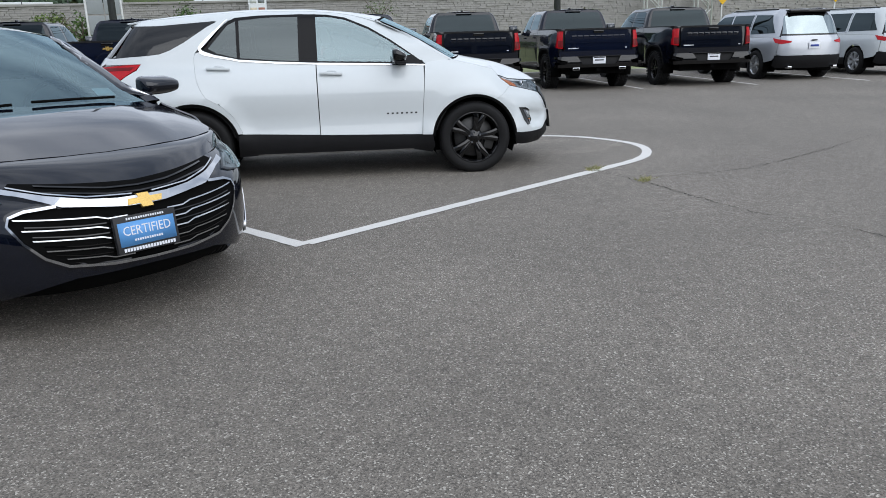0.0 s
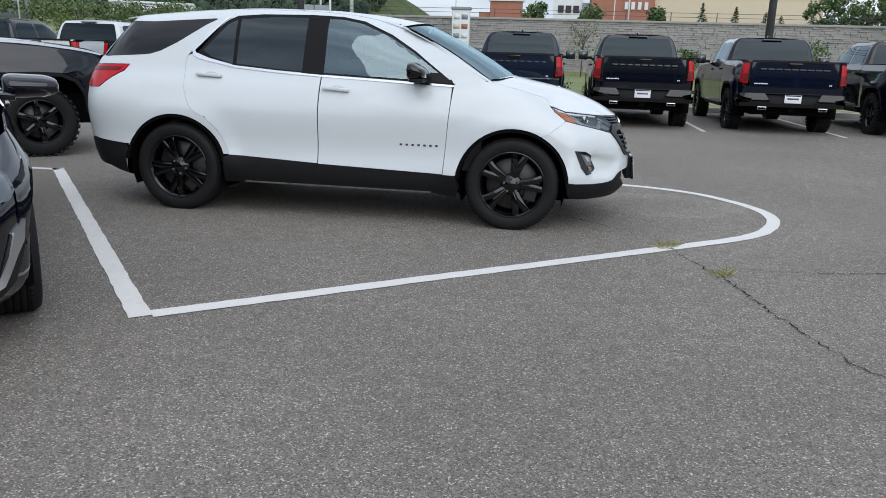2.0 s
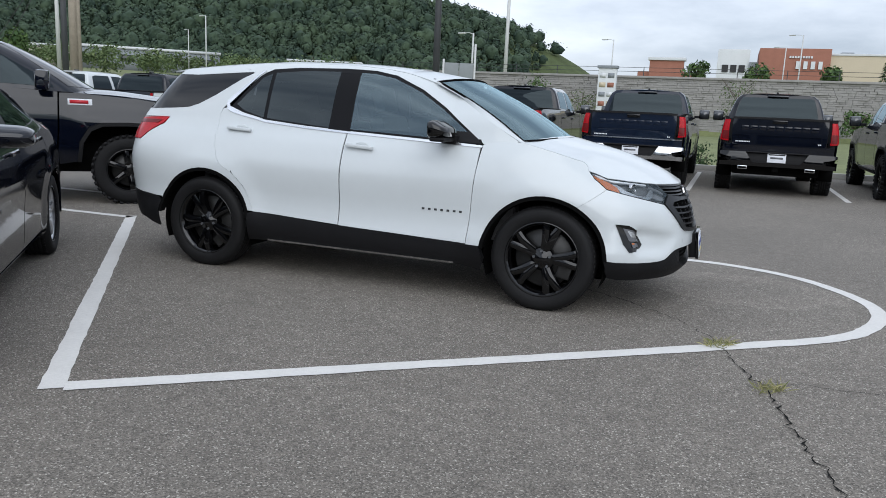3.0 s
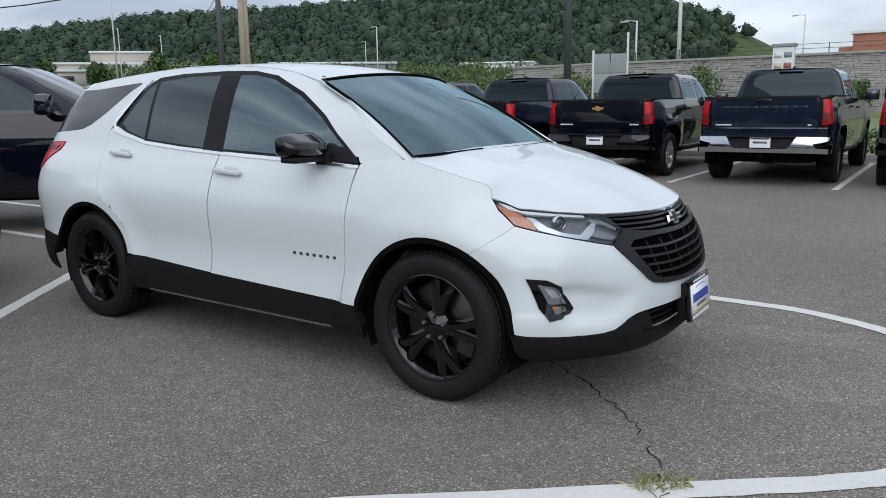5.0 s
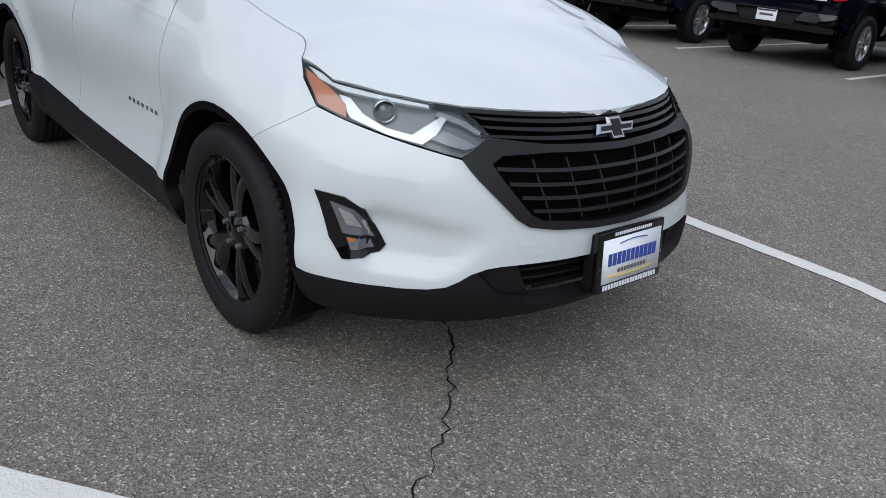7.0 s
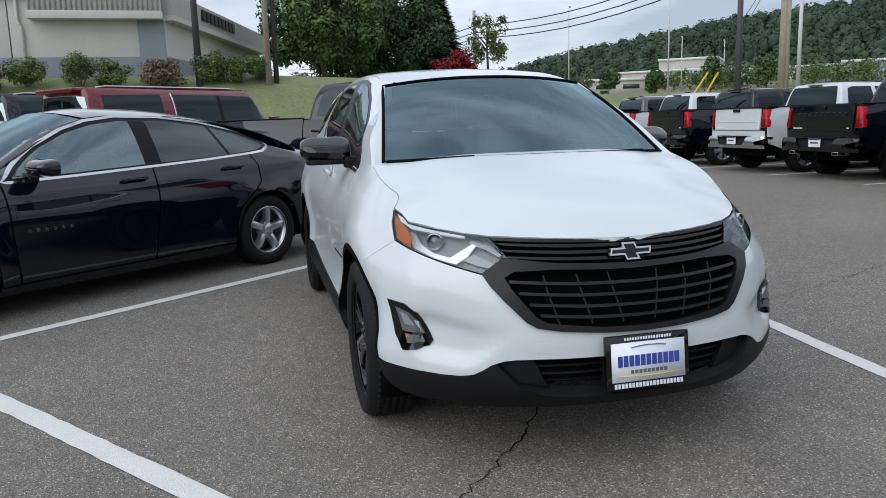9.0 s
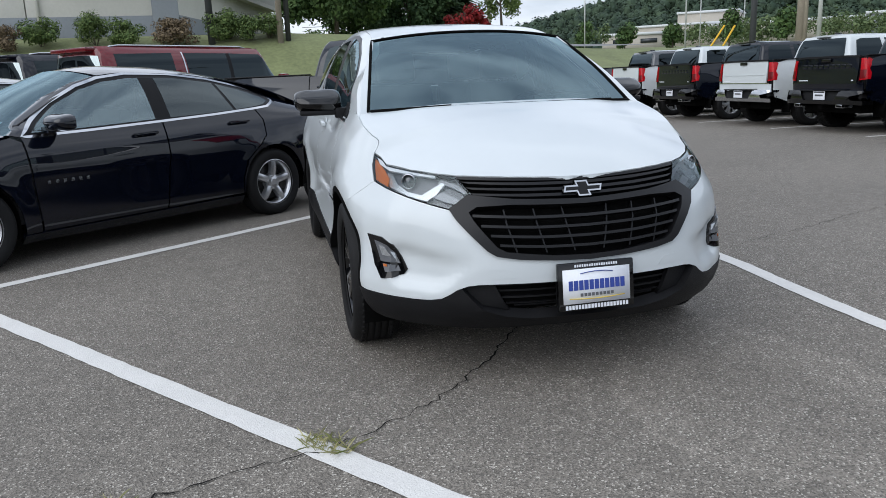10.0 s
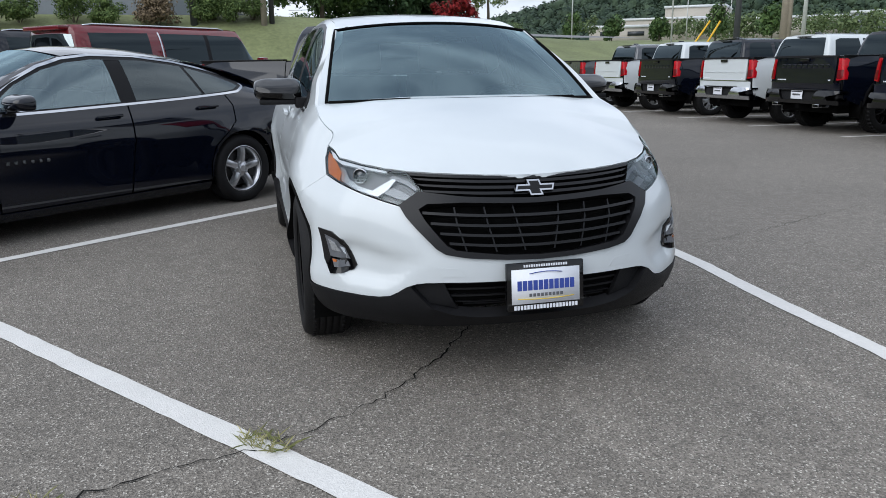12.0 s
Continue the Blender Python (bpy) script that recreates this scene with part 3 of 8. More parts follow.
def bowtie(parent, m, material, s=1.0, name="badge", rim=None):
    """A plain cross-shaped badge."""
    def shape(k, d0, d1):
        bm = bmesh.new()
        pts = [(-0.085, -0.016), (-0.028, -0.016), (-0.022, -0.034), (0.036, -0.034), (0.030, -0.016), (0.075, -0.016), (0.085, 0.016), (0.028, 0.016), (0.022, 0.034), (-0.036, 0.034), (-0.030, 0.016), (-0.075, 0.016)]
        if k:
            pts = inset(pts, k)
        lo = [bm.verts.new((d0, a * s, b * s)) for a, b in pts]
        hi = [bm.verts.new((d1, a * s, b * s)) for a, b in inset(pts, 0.003)]
        n = len(pts)
        for i in range(n):
            bm.faces.new((lo[i], lo[(i + 1) % n], hi[(i + 1) % n], hi[i]))
        bm.faces.new(hi)
        return bm
    b = part(name, shape(0, 0, 0.010), rim or material, parent, flat=True)
    b.matrix_local = m
    if rim:
        part("badge_face", shape(0.007, 0.006, 0.012), material, b, flat=True)
    return b

# ---- the white crossover ----
def crossover():
    car = thing("crossover_suv", pose(0, 0.02, 0), "white compact crossover SUV with black wheels, grille and mirrors", "car")
    wref = curve((0.18, 0.80), (0.24, 0.865), (0.32, 0.90), (0.42, 0.905), (0.50, 0.888), (0.60, 0.880), (0.72, 0.890), (0.82, 0.893), (0.90, 0.878), (0.97, 0.856), (1.04, 0.828), (1.11, 0.786), (1.25, 0.742), (1.36, 0.705), (1.45, 0.668), (1.53, 0.628), (1.58, 0.592), (1.615, 0.545))
    shoulder = curve((-2.4, 1.11), (1.10, 1.11), (1.30, 1.075), (1.58, 1.0), (1.65, 0.962), (1.75, 0.935), (1.95, 0.895), (2.2, 0.85))
    roof_edge = curve((-2.0, 1.515), (-1.7, 1.556), (-1.214, 1.596), (-0.733, 1.618), (-0.257, 1.612), (0.026, 1.592), (0.214, 1.562), (0.42, 1.508), (0.6, 1.44))

    def width(x, z):
        zz = z
        if x > 1.1:
            s = shoulder(x)
            zz = z + (1.11 - s) * smooth(0.55, s, z)
        elif z > 1.2:
            e = roof_edge(x)
            zz = z + (1.615 - e) * smooth(1.2, e, z)
        w = wref(zz) + 0.02 * (1 - smooth(0.8, 1.3, z))
        if x > 0.9 and z > 0.75:
            w -= 0.008 * smooth(1.11 - 0.12, 1.11, zz) * smooth(0.9, 1.2, x)
        for cx in (-1.3625, 1.3625):
            d = math.hypot(x - cx, z - 0.345)
            w += 0.022 * (1 - smooth(0.46, 0.60, d)) * smooth(0.25, 0.42, z)
        w += 0.026 * smooth(1.70, 1.84, x) * smooth(2.04, 1.92, x) * smooth(0.82, 0.62, z)
        return w

    def scoop(x, y, z):
        """The hollow inside each fog lamp."""
        if x < 1.7:
            return 0.0
        low, high = 0.415 + 0.10 * smooth(0.62, 0.46, y), 0.60 - 0.03 * smooth(0.74, 0.55, y)
        return 0.042 * smooth(0.44, 0.66, y) * smooth(0.79, 0.74, y) * smooth(low - 0.012, low + 0.05, z) * smooth(high + 0.012, high - 0.045, z)

    front = curve((0.16, 2.08), (0.22, 2.17), (0.28, 2.24), (0.36, 2.285), (0.48, 2.285), (0.58, 2.272), (0.68, 2.245), (0.76, 2.205), (0.82, 2.172), (0.88, 2.135), (0.93, 2.08), (0.98, 1.98), (1.05, 1.8))
    rear = curve((0.2, -2.12), (0.35, -2.24), (0.55, -2.33), (0.8, -2.36), (1.0, -2.34), (1.15, -2.29), (1.25, -2.20), (1.4, -2.06), (1.52, -1.95), (1.62, -1.90))
    b = Shell(front, rear, width, 1.30, -1.72, 2.5, 3.2, 1.35, 1.1, scoop)
    S, F, R = b.s, b.f, b.r
    G = 0.0009
    AR = 0.435
    # lower skin
    rock_f = 0.405
    arch_f = arc(1.3625, 0.345, AR, 8, 172, 22)
    arch_r = arc(-1.3625, 0.345, AR, 18, 172, 22)
    fender = [S(*p) for p in [(0.832, rock_f), (0.852, 0.7), (0.872, 0.95), (0.885, 1.085), (0.93, 1.106), (1.08, 1.119)] + bend((1.16, 1.112), (1.36, 1.066), (1.50, 1.028), (1.565, 1.010), (1.595, 0.988), (1.612, 0.955)) + [(1.655, 0.908), (1.742, 0.843)] + arch_f[7:] + [(0.93, rock_f)]]
    b.both("front_fender", fender, PAINT_WHITE, car, gap=G)
    belt_d = [(0.872, 1.082), (0.50, 1.098), (-0.168, 1.124)]
    fdoor = [S(*p) for p in [(-0.166, 0.44)] + [(0.828, rock_f + 0.004), (0.850, 0.7), (0.868, 0.95)] + belt_d]
    b.both("front_door", fdoor, PAINT_WHITE, car, gap=G)
    rdoor = [S(*p) for p in [(-0.172, 0.443), (-0.176, 1.125), (-0.55, 1.145), (-0.89, 1.172), (-1.12, 1.222), (-1.235, 1.262), (-1.30, 1.24)] + bend((-1.315, 1.20), (-1.312, 1.10), (-1.285, 0.95), (-1.215, 0.83), (-1.08, 0.745), (-0.98, 0.64), (-0.91, 0.50)) + [(-0.905, 0.477)]]
    b.both("rear_door", rdoor, PAINT_WHITE, car, gap=G)
    quarter = [S(*p) for p in [(-0.905, 0.48)] + bend((-0.91, 0.50), (-0.98, 0.64), (-1.08, 0.745), (-1.215, 0.83), (-1.285, 0.95), (-1.312, 1.10), (-1.315, 1.20)) + [(-1.30, 1.245), (-1.24, 1.31), (-1.10, 1.44), (-0.985, 1.53), (-0.93, 1.575), (-1.2, 1.575), (-1.10, 1.53), (-1.18, 1.485), (-1.40, 1.345), (-1.54, 1.272), (-1.63, 1.243), (-1.80, 1.228), (-2.05, 1.212), (-2.14, 1.20), (-2.14, 1.15), (-1.80, 1.155), (-1.84, 1.10), (-2.05, 0.965), (-2.2, 0.96), (-2.22, 0.75), (-2.16, 0.56), (-1.77, 0.525)] + arch_r[::-1][2:] ]
    b.both("quarter_panel", quarter, PAINT_WHITE, car, gap=G)
    cant = [S(*p) for p in [(0.885, 1.09), (1.04, 1.105), (1.13, 1.118), (0.98, 1.20), (0.75, 1.335), (0.55, 1.445), (0.42, 1.508), (0.214, 1.555), (0.026, 1.585), (-0.257, 1.606), (-0.733, 1.612), (-1.0, 1.603), (-1.25, 1.588), (-1.7, 1.55), (-1.95, 1.508), (-1.66, 1.497), (-1.10, 1.534), (-1.0, 1.525), (-0.92, 1.556), (-0.7, 1.573), (-0.3, 1.577), (-0.05, 1.568), (0.13, 1.537), (0.36, 1.44), (0.56, 1.32), (0.75, 1.185)]]
    b.both("roof_side", cant, PAINT_WHITE, car, cell=0.04)
    # window band
    dlo = [(-1.225, 1.262), (-1.12, 1.222), (-0.89, 1.172), (-0.55, 1.145), (-0.176, 1.125), (0.50, 1.098), (0.885, 1.084), (0.75, 1.187), (0.56, 1.322), (0.36, 1.442), (0.13, 1.539), (-0.05, 1.570), (-0.3, 1.579), (-0.7, 1.575), (-0.92, 1.558), (-1.02, 1.505)]
    rim_line = [S(*p) for p in dense(dlo, 0.025, True)]
    for mirror in (True, False):
        part("window_frame", ribbon(rim_line, -0.034, b.at, 0.0005, 0.012, mirror, True), PILLAR_BLACK, car)
    b.both("door_pillar", [S(*p) for p in ((-0.150, 1.12), (-0.34, 1.13), (-0.33, 1.577), (-0.150, 1.575))], PILLAR_BLACK, car, lift=0.001, flange=0.03, cell=0.05)
    b.both("window_divider", [S(*p) for p in ((-0.88, 1.17), (-0.92, 1.175), (-0.92, 1.555), (-0.88, 1.56))], PILLAR_BLACK, car, lift=0.001, flange=0.03, cell=0.05)
    fwin = [(-0.155, 1.135), (0.48, 1.112), (0.845, 1.098), (0.73, 1.182), (0.55, 1.306), (0.35, 1.422), (0.125, 1.515), (-0.04, 1.545), (-0.155, 1.548)]
    b.both("front_window", [S(*p) for p in fwin], GLASS_SIDE, car, lift=0.0025, flange=0.004)
    rwin = [(-0.335, 1.140), (-0.325, 1.552), (-0.6, 1.552), (-0.885, 1.530), (-0.885, 1.183), (-0.55, 1.155)]
    b.both("rear_window", [S(*p) for p in rwin], GLASS_DARK, car, lift=0.0025, flange=0.004)
    twin = [(-0.915, 1.185), (-0.915, 1.525), (-0.99, 1.490), (-1.18, 1.278), (-1.10, 1.232)]
    b.both("vent_window", [S(*p) for p in twin], GLASS_DARK, car, lift=0.0025, flange=0.004)
    low_line = [(0.885, 1.076), (0.50, 1.090), (-0.17, 1.117), (-0.55, 1.137), (-0.89, 1.164), (-1.12, 1.213), (-1.235, 1.258), (-1.245, 1.28), (-1.20, 1.325), (-1.02, 1.512), (-0.985, 1.538)]
    dl = dense(low_line, 0.03)
    wf = curve((-1.3, 0.034), (-1.2, 0.030), (-1.1, 0.017), (-0.9, 0.013), (0.9, 0.013))
    ww = [wf(p[0]) if p[1] < 1.27 else 0.030 - 0.018 * smooth(1.3, 1.53, p[1]) for p in dl]
    for mirror in (True, False):
        part("chrome_strip", ribbon([S(*p) for p in dl], [-q for q in ww], b.at, 0.007, 0.009, mirror), CHROME_BRIGHT, car)
    qglass = [(-1.09, 1.527), (-1.18, 1.482), (-1.40, 1.342), (-1.54, 1.269), (-1.63, 1.240), (-1.80, 1.225), (-2.05, 1.209), (-1.87, 1.50), (-1.64, 1.498)]
    b.both("quarter_glass", [S(*p) for p in qglass], GLOSS_BLACK, car, lift=0.001, flange=0.01)
    # cladding
    rocker = [S(*p) for p in [(-0.955, 0.255), (-0.80, 0.262), (0.77, 0.258), (0.93, 0.225), (0.955, 0.30), (0.93, 0.40), (0.83, rock_f - 0.002), (-0.17, 0.438), (-0.90, 0.474), (-0.945, 0.46)]]
    b.both("rocker_cladding", rocker, PLASTIC, car, lift=0.004, flange=0.05)
    sill_strip = [S(*p) for p in [(-0.78, 0.263), (0.74, 0.258), (0.74, 0.272), (-0.78, 0.277)]]
    b.both("sill_strip", sill_strip, CHROME, car, lift=0.008, flange=0.008)
    # matt black bands painting the shadow in the gap between tyre and fender
    for cx, a0, a1, nm in ((1.3625, 4, 174, "f"), (-1.3625, 10, 172, "r")):
        arch_outline = [S(*p) for p in arc(cx, 0.345, AR, a0, a1, 26) + arc(cx, 0.345, AR - 0.026, a1, a0, 26)]
        b.both("arch_band", arch_outline, PLASTIC_DARK, car, lift=0.003, flange=0.05, cell=0.04)
    # bumper and front
    clad_top = [(1.775, 0.388), (1.85, 0.380)]
    bumper = [S(1.742, 0.842)] + [S(*p) for p in arch_f[:8][::-1]] + [S(*p) for p in clad_top] + [F(*p) for p in ((0.765, 0.374), (0.70, 0.374), (0.64, 0.379), (0.60, 0.388), (0.57, 0.407), (0.54, 0.430), (0.50, 0.446), (0.46, 0.452), (0.38, 0.455), (0.2, 0.455), (0.0, 0.455), (0.0, 0.538), (0.15, 0.543), (0.30, 0.554), (0.385, 0.568), (0.42, 0.590), (0.545, 0.748), (0.64, 0.774), (0.722, 0.802), (0.765, 0.821))]
    b.across("front_bumper", bumper, PAINT_WHITE, car, gap=0.0, cell=0.024)
    lamp = [S(1.616, 0.950), S(1.68, 0.932)] + [F(*p) for p in ((0.74, 0.910), (0.66, 0.895), (0.58, 0.884), (0.50, 0.876), (0.447, 0.806), (0.545, 0.752), (0.64, 0.778), (0.722, 0.806), (0.765, 0.824))] + [S(1.742, 0.846), S(1.657, 0.910)]
    b.both("headlamp_housing", lamp, LAMP_DARK, car, lift=-0.034, flange=0.0, cell=0.03)
    amber = [S(1.630, 0.938), S(1.68, 0.918), F(0.752, 0.893), F(0.745, 0.862), F(0.757, 0.829), S(1.738, 0.852), S(1.662, 0.910)]
    b.both("side_marker", amber, AMBER, car, lift=-0.010, flange=0.02, cell=0.03)
    strip = [S(1.640, 0.940), S(1.69, 0.926)] + [F(*p) for p in ((0.735, 0.906), (0.66, 0.892), (0.575, 0.880), (0.575, 0.872), (0.66, 0.882), (0.735, 0.892))] + [S(1.69, 0.914)]
    b.both("daytime_lamp", strip, LAMP_WHITE, car, lift=-0.006, flange=0.012, cell=0.03)
    swoosh = [F(*p) for p in ((0.745, 0.885), (0.728, 0.880), (0.722, 0.845), (0.690, 0.818), (0.640, 0.806), (0.598, 0.832), (0.555, 0.856), (0.545, 0.850), (0.582, 0.812), (0.625, 0.784), (0.690, 0.800), (0.750, 0.830))]
    b.both("reflector_sweep", swoosh, LAMP_BRIGHT, car, lift=-0.012, flange=0.02, cell=0.025)
    for fin in (((0.555, 0.868), (0.50, 0.848), (0.468, 0.822), (0.478, 0.814), (0.515, 0.838), (0.57, 0.858)), ((0.560, 0.822), (0.515, 0.800), (0.495, 0.786), (0.525, 0.776), (0.56, 0.784), (0.60, 0.800))):
        b.both("lamp_fin", [F(*p) for p in fin], LAMP_GREY, car, lift=-0.014, flange=0.015, cell=0.03)
    for s in (1, -1):
        p = b.at(*F(0.672, 0.851))
        bm = bmesh.new()
        lathe(bm, [(0.025, 0.012), (0.027, 0.0), (0.030, -0.005), (0.033, 0.0), (0.032, 0.02)], 28)
        pr = part("projector", bm, CHROME, car, "chrome projector ring")
        bm = bmesh.new()
        lathe(bm, [(0.0005, -0.004), (0.012, -0.002), (0.020, 0.004), (0.026, 0.012)], 24)
        part("projector_lens", bm, LENS, pr)
        pr.matrix_local = Matrix.Translation((p.x - 0.012, s * p.y, p.z)) @ Matrix.Rotation(radians(90 + 28 * s), 4, "Z")
    b.both("lamp_cover", lamp, GLASS_LAMP, car, lift=0.001, flange=0.006, cell=0.03)
    for mirror in (True, False):
        part("lamp_rim", ribbon(dense(lamp, 0.02, True), 0.0022, b.at, -0.001, 0.032, mirror, True), PLASTIC_DARK, car)
    # grille
    frame_half = [F(*p) for p in ((0.0, 0.858), (0.30, 0.867), (0.50, 0.875), (0.462, 0.806), (0.546, 0.750), (0.420, 0.589), (0.385, 0.567), (0.30, 0.553), (0.15, 0.541), (0.0, 0.536))]
    b.across("grille_back", frame_half, PLASTIC_DARK, car, lift=-0.05, flange=0.0, cell=0.06)
    outer = [(0.0, 0.537), (0.15, 0.542), (0.30, 0.553), (0.385, 0.567), (0.420, 0.589), (0.545, 0.750), (0.465, 0.803), (0.30, 0.784), (0.0, 0.772)]
    inner = [(0.0, 0.752), (0.30, 0.762), (0.44, 0.757), (0.474, 0.737), (0.380, 0.602), (0.345, 0.584), (0.15, 0.562), (0.0, 0.557)]
    b.across("grille_band", [F(*p) for p in outer[:4:-1] + inner[3::-1]], SATIN_BLACK, car, lift=0.012, flange=0.05, cell=0.04)
    b.across("grille_surround", [F(*p) for p in outer[:6] + inner[3:]], SATIN_BLACK, car, lift=0.012, flange=0.05, cell=0.04)
    for k in range(4):
        z0 = 0.590 + 0.0385 * k
        e = min(0.462, 0.365 + (z0 - 0.584) * 0.85)
        bar = [F(*p) for p in ((0.0, z0), (e * 0.5, z0 + 0.004), (e, z0 + 0.016), (e, z0 + 0.026), (e * 0.5, z0 + 0.0145), (0.0, z0 + 0.0105))]
        b.across("grille_bar", bar, SATIN_BLACK, car, lift=0.004, flange=0.03, cell=0.05)
    for yy in (0.08, 0.2, 0.32):
        rib = [F(*p) for p in ((yy - 0.02, 0.575), (yy - 0.014, 0.575), (yy + 0.022, 0.752), (yy + 0.016, 0.752))]
        b.both("grille_rib", rib, SATIN_BLACK, car, lift=-0.012, flange=0.02, cell=0.06)
    for z0, e in ((0.790, 0.468), (0.812, 0.476), (0.834, 0.486)):
        bar = [F(*p) for p in ((0.0, z0), (e * 0.5, z0 + 0.005), (e - 0.03, z0 + 0.016), (e, z0 + 0.024), (e * 0.5, z0 + 0.016), (0.0, z0 + 0.011))]
        b.across("grille_bar", bar, SATIN_BLACK, car, lift=-0.004, flange=0.03, cell=0.05)
    cap = [F(*p) for p in ((0.0, 0.849), (0.30, 0.858), (0.49, 0.866), (0.50, 0.877), (0.30, 0.869), (0.0, 0.860))]
    b.across("grille_cap", cap, SATIN_BLACK, car, lift=-0.002, flange=0.03, cell=0.04)
    bowtie(car, pose(2.180, 0, 0.812, 0, -22, 0), SATIN_BLACK, 1.06, "badge", CHROME)
    # fog lamps
    fog = [F(*p) for p in ((0.848, 0.628), (0.80, 0.622), (0.760, 0.592), (0.728, 0.545), (0.708, 0.490), (0.722, 0.468), (0.755, 0.453), (0.815, 0.445), (0.832, 0.50))]
    b.both("fog_lamp_bezel", fog, GLOSS_BLACK, car, lift=0.006, flange=0.02, cell=0.04)
    fogl = [F(*p) for p in ((0.822, 0.604), (0.782, 0.590), (0.748, 0.552), (0.730, 0.512), (0.806, 0.520))]
    b.both("fog_reflector", fogl, LAMP_DARK, car, lift=0.010, flange=0.004, cell=0.03)
    fogb = [F(*p) for p in ((0.800, 0.510), (0.738, 0.502), (0.732, 0.480), (0.795, 0.475))]
    # highlights in the fog lamps, painted as three small bright pieces
    for glint in (((0.772, 0.540), (0.796, 0.546), (0.808, 0.590), (0.786, 0.580)), ((0.748, 0.528), (0.762, 0.534), (0.774, 0.566), (0.758, 0.556)), ((0.738, 0.518), (0.745, 0.520), (0.752, 0.544), (0.746, 0.540))):
        b.both("fog_highlight", [F(*p) for p in glint], LAMP_BRIGHT, car, lift=0.0135, flange=0.003, cell=0.03)
    b.both("turn_lamp", fogb, LAMP_DARK, car, lift=0.010, flange=0.004, cell=0.03)
    foga = [F(*p) for p in ((0.798, 0.510), (0.786, 0.508), (0.786, 0.499), (0.796, 0.498))]
    b.both("turn_bulb", foga, AMBER, car, lift=0.012, flange=0.004, cell=0.03)
    # lower cladding and intake
    low = [S(*p) for p in ((1.775, 0.380), (1.785, 0.31), (1.80, 0.27), (1.86, 0.256))] + [F(*p) for p in ((0.70, 0.252), (0.62, 0.250), (0.45, 0.250), (0.25, 0.255), (0.0, 0.255), (0.0, 0.300), (0.25, 0.302), (0.36, 0.318), (0.45, 0.350), (0.50, 0.405), (0.525, 0.434), (0.54, 0.428), (0.57, 0.404), (0.60, 0.385), (0.64, 0.376), (0.70, 0.371), (0.765, 0.371))] + [S(1.85, 0.377)]
    b.across("lower_bumper", low, PLASTIC, car, lift=0.005, flange=0.05, cell=0.045)
    intake = [F(*p) for p in ((0.0, 0.29), (0.25, 0.295), (0.40, 0.32), (0.53, 0.43), (0.46, 0.457), (0.0, 0.457))]
    b.across("intake_back", intake, PLASTIC_DARK, car, lift=-0.07, flange=0.0, cell=0.06)
    for z0 in (0.325, 0.354, 0.383, 0.412, 0.438):
        e = 0.32 + (z0 - 0.325) * 1.2
        b.across("intake_bar", [F(*p) for p in ((0.0, z0), (e, z0), (e, z0 + 0.008), (0.0, z0 + 0.008))], PLASTIC, car, lift=-0.045, flange=0.02, cell=0.08)
    b.both("intake_wing", [F(*p) for p in ((0.34, 0.318), (0.45, 0.355), (0.52, 0.430), (0.46, 0.448), (0.40, 0.445), (0.36, 0.36))], PLASTIC, car, lift=-0.03, flange=0.02, cell=0.05)
    b.both("tow_cover", [F(*p) for p in ((0.42, 0.515), (0.34, 0.512), (0.315, 0.478), (0.40, 0.478))], PAINT_WHITE, car, lift=0.0015, flange=0.002, cell=0.05)
    # rear
    lampr = [S(-1.80, 1.152), S(-2.05, 1.140), S(-2.2, 1.128), R(0.55, 1.11), R(0.55, 1.0), R(0.68, 0.98), S(-2.2, 0.965), S(-2.05, 0.968), S(-1.85, 1.10)]
    b.both("tail_lamp", lampr, RED_LENS, car, lift=0.006, flange=0.02)
    b.both("tail_lamp_bar", [S(-1.86, 1.128), S(-2.2, 1.118), S(-2.2, 1.09), S(-1.90, 1.098)], RED_DARK, car, lift=0.009, flange=0.005)
    hatch = [R(0.0, 1.22), R(0.72, 1.21), S(-2.2, 1.14), R(0.54, 1.11), R(0.54, 1.0), R(0.68, 0.96), R(0.7, 0.62), R(0.0, 0.60)]
    b.across("tailgate", hatch, PAINT_WHITE, car, gap=0.0, cell=0.07)
    b.across("rear_glass", [R(0.0, 1.23), R(0.66, 1.22), R(0.55, 1.49), R(0.0, 1.51)], GLOSS_BLACK, car, lift=0.0, cell=0.07)
    b.across("rear_bumper", [R(0.0, 0.59), R(0.7, 0.61), S(-2.21, 0.95), S(-2.22, 0.75), S(-2.16, 0.555), R(0.5, 0.53), R(0.0, 0.53)], PAINT_WHITE, car, cell=0.07)
    rclad = [S(*p) for p in arc(-1.3625, 0.345, AR, 160, 186, 4)] + [S(-1.80, 0.285), S(-1.95, 0.335), S(-2.1, 0.36), R(0.4, 0.33), R(0.0, 0.32), R(0.0, 0.525), R(0.5, 0.525), S(-2.16, 0.55), S(-1.80, 0.52)]
    b.across("rear_cladding", rclad, PLASTIC, car, lift=0.003, cell=0.05)
    # hood, windscreen, roof
    hc = curve((0.95, 1.165), (1.2, 1.158), (1.444, 1.112), (1.70, 1.06), (1.911, 0.990), (2.04, 0.932), (2.105, 0.892), (2.148, 0.862), (2.2, 0.83))

    fender_line = bend((1.16, 1.112), (1.36, 1.066), (1.50, 1.028), (1.565, 1.010), (1.595, 0.988), (1.612, 0.955))
    border = [b.at(*S(*p)) for p in fender_line] + [b.at(*q) for q in (S(1.66, 0.939), F(0.74, 0.911), F(0.66, 0.896), F(0.58, 0.885), F(0.50, 0.878), F(0.40, 0.874), F(0.30, 0.870), F(0.20, 0.866), F(0.10, 0.863), F(0.0, 0.862))]
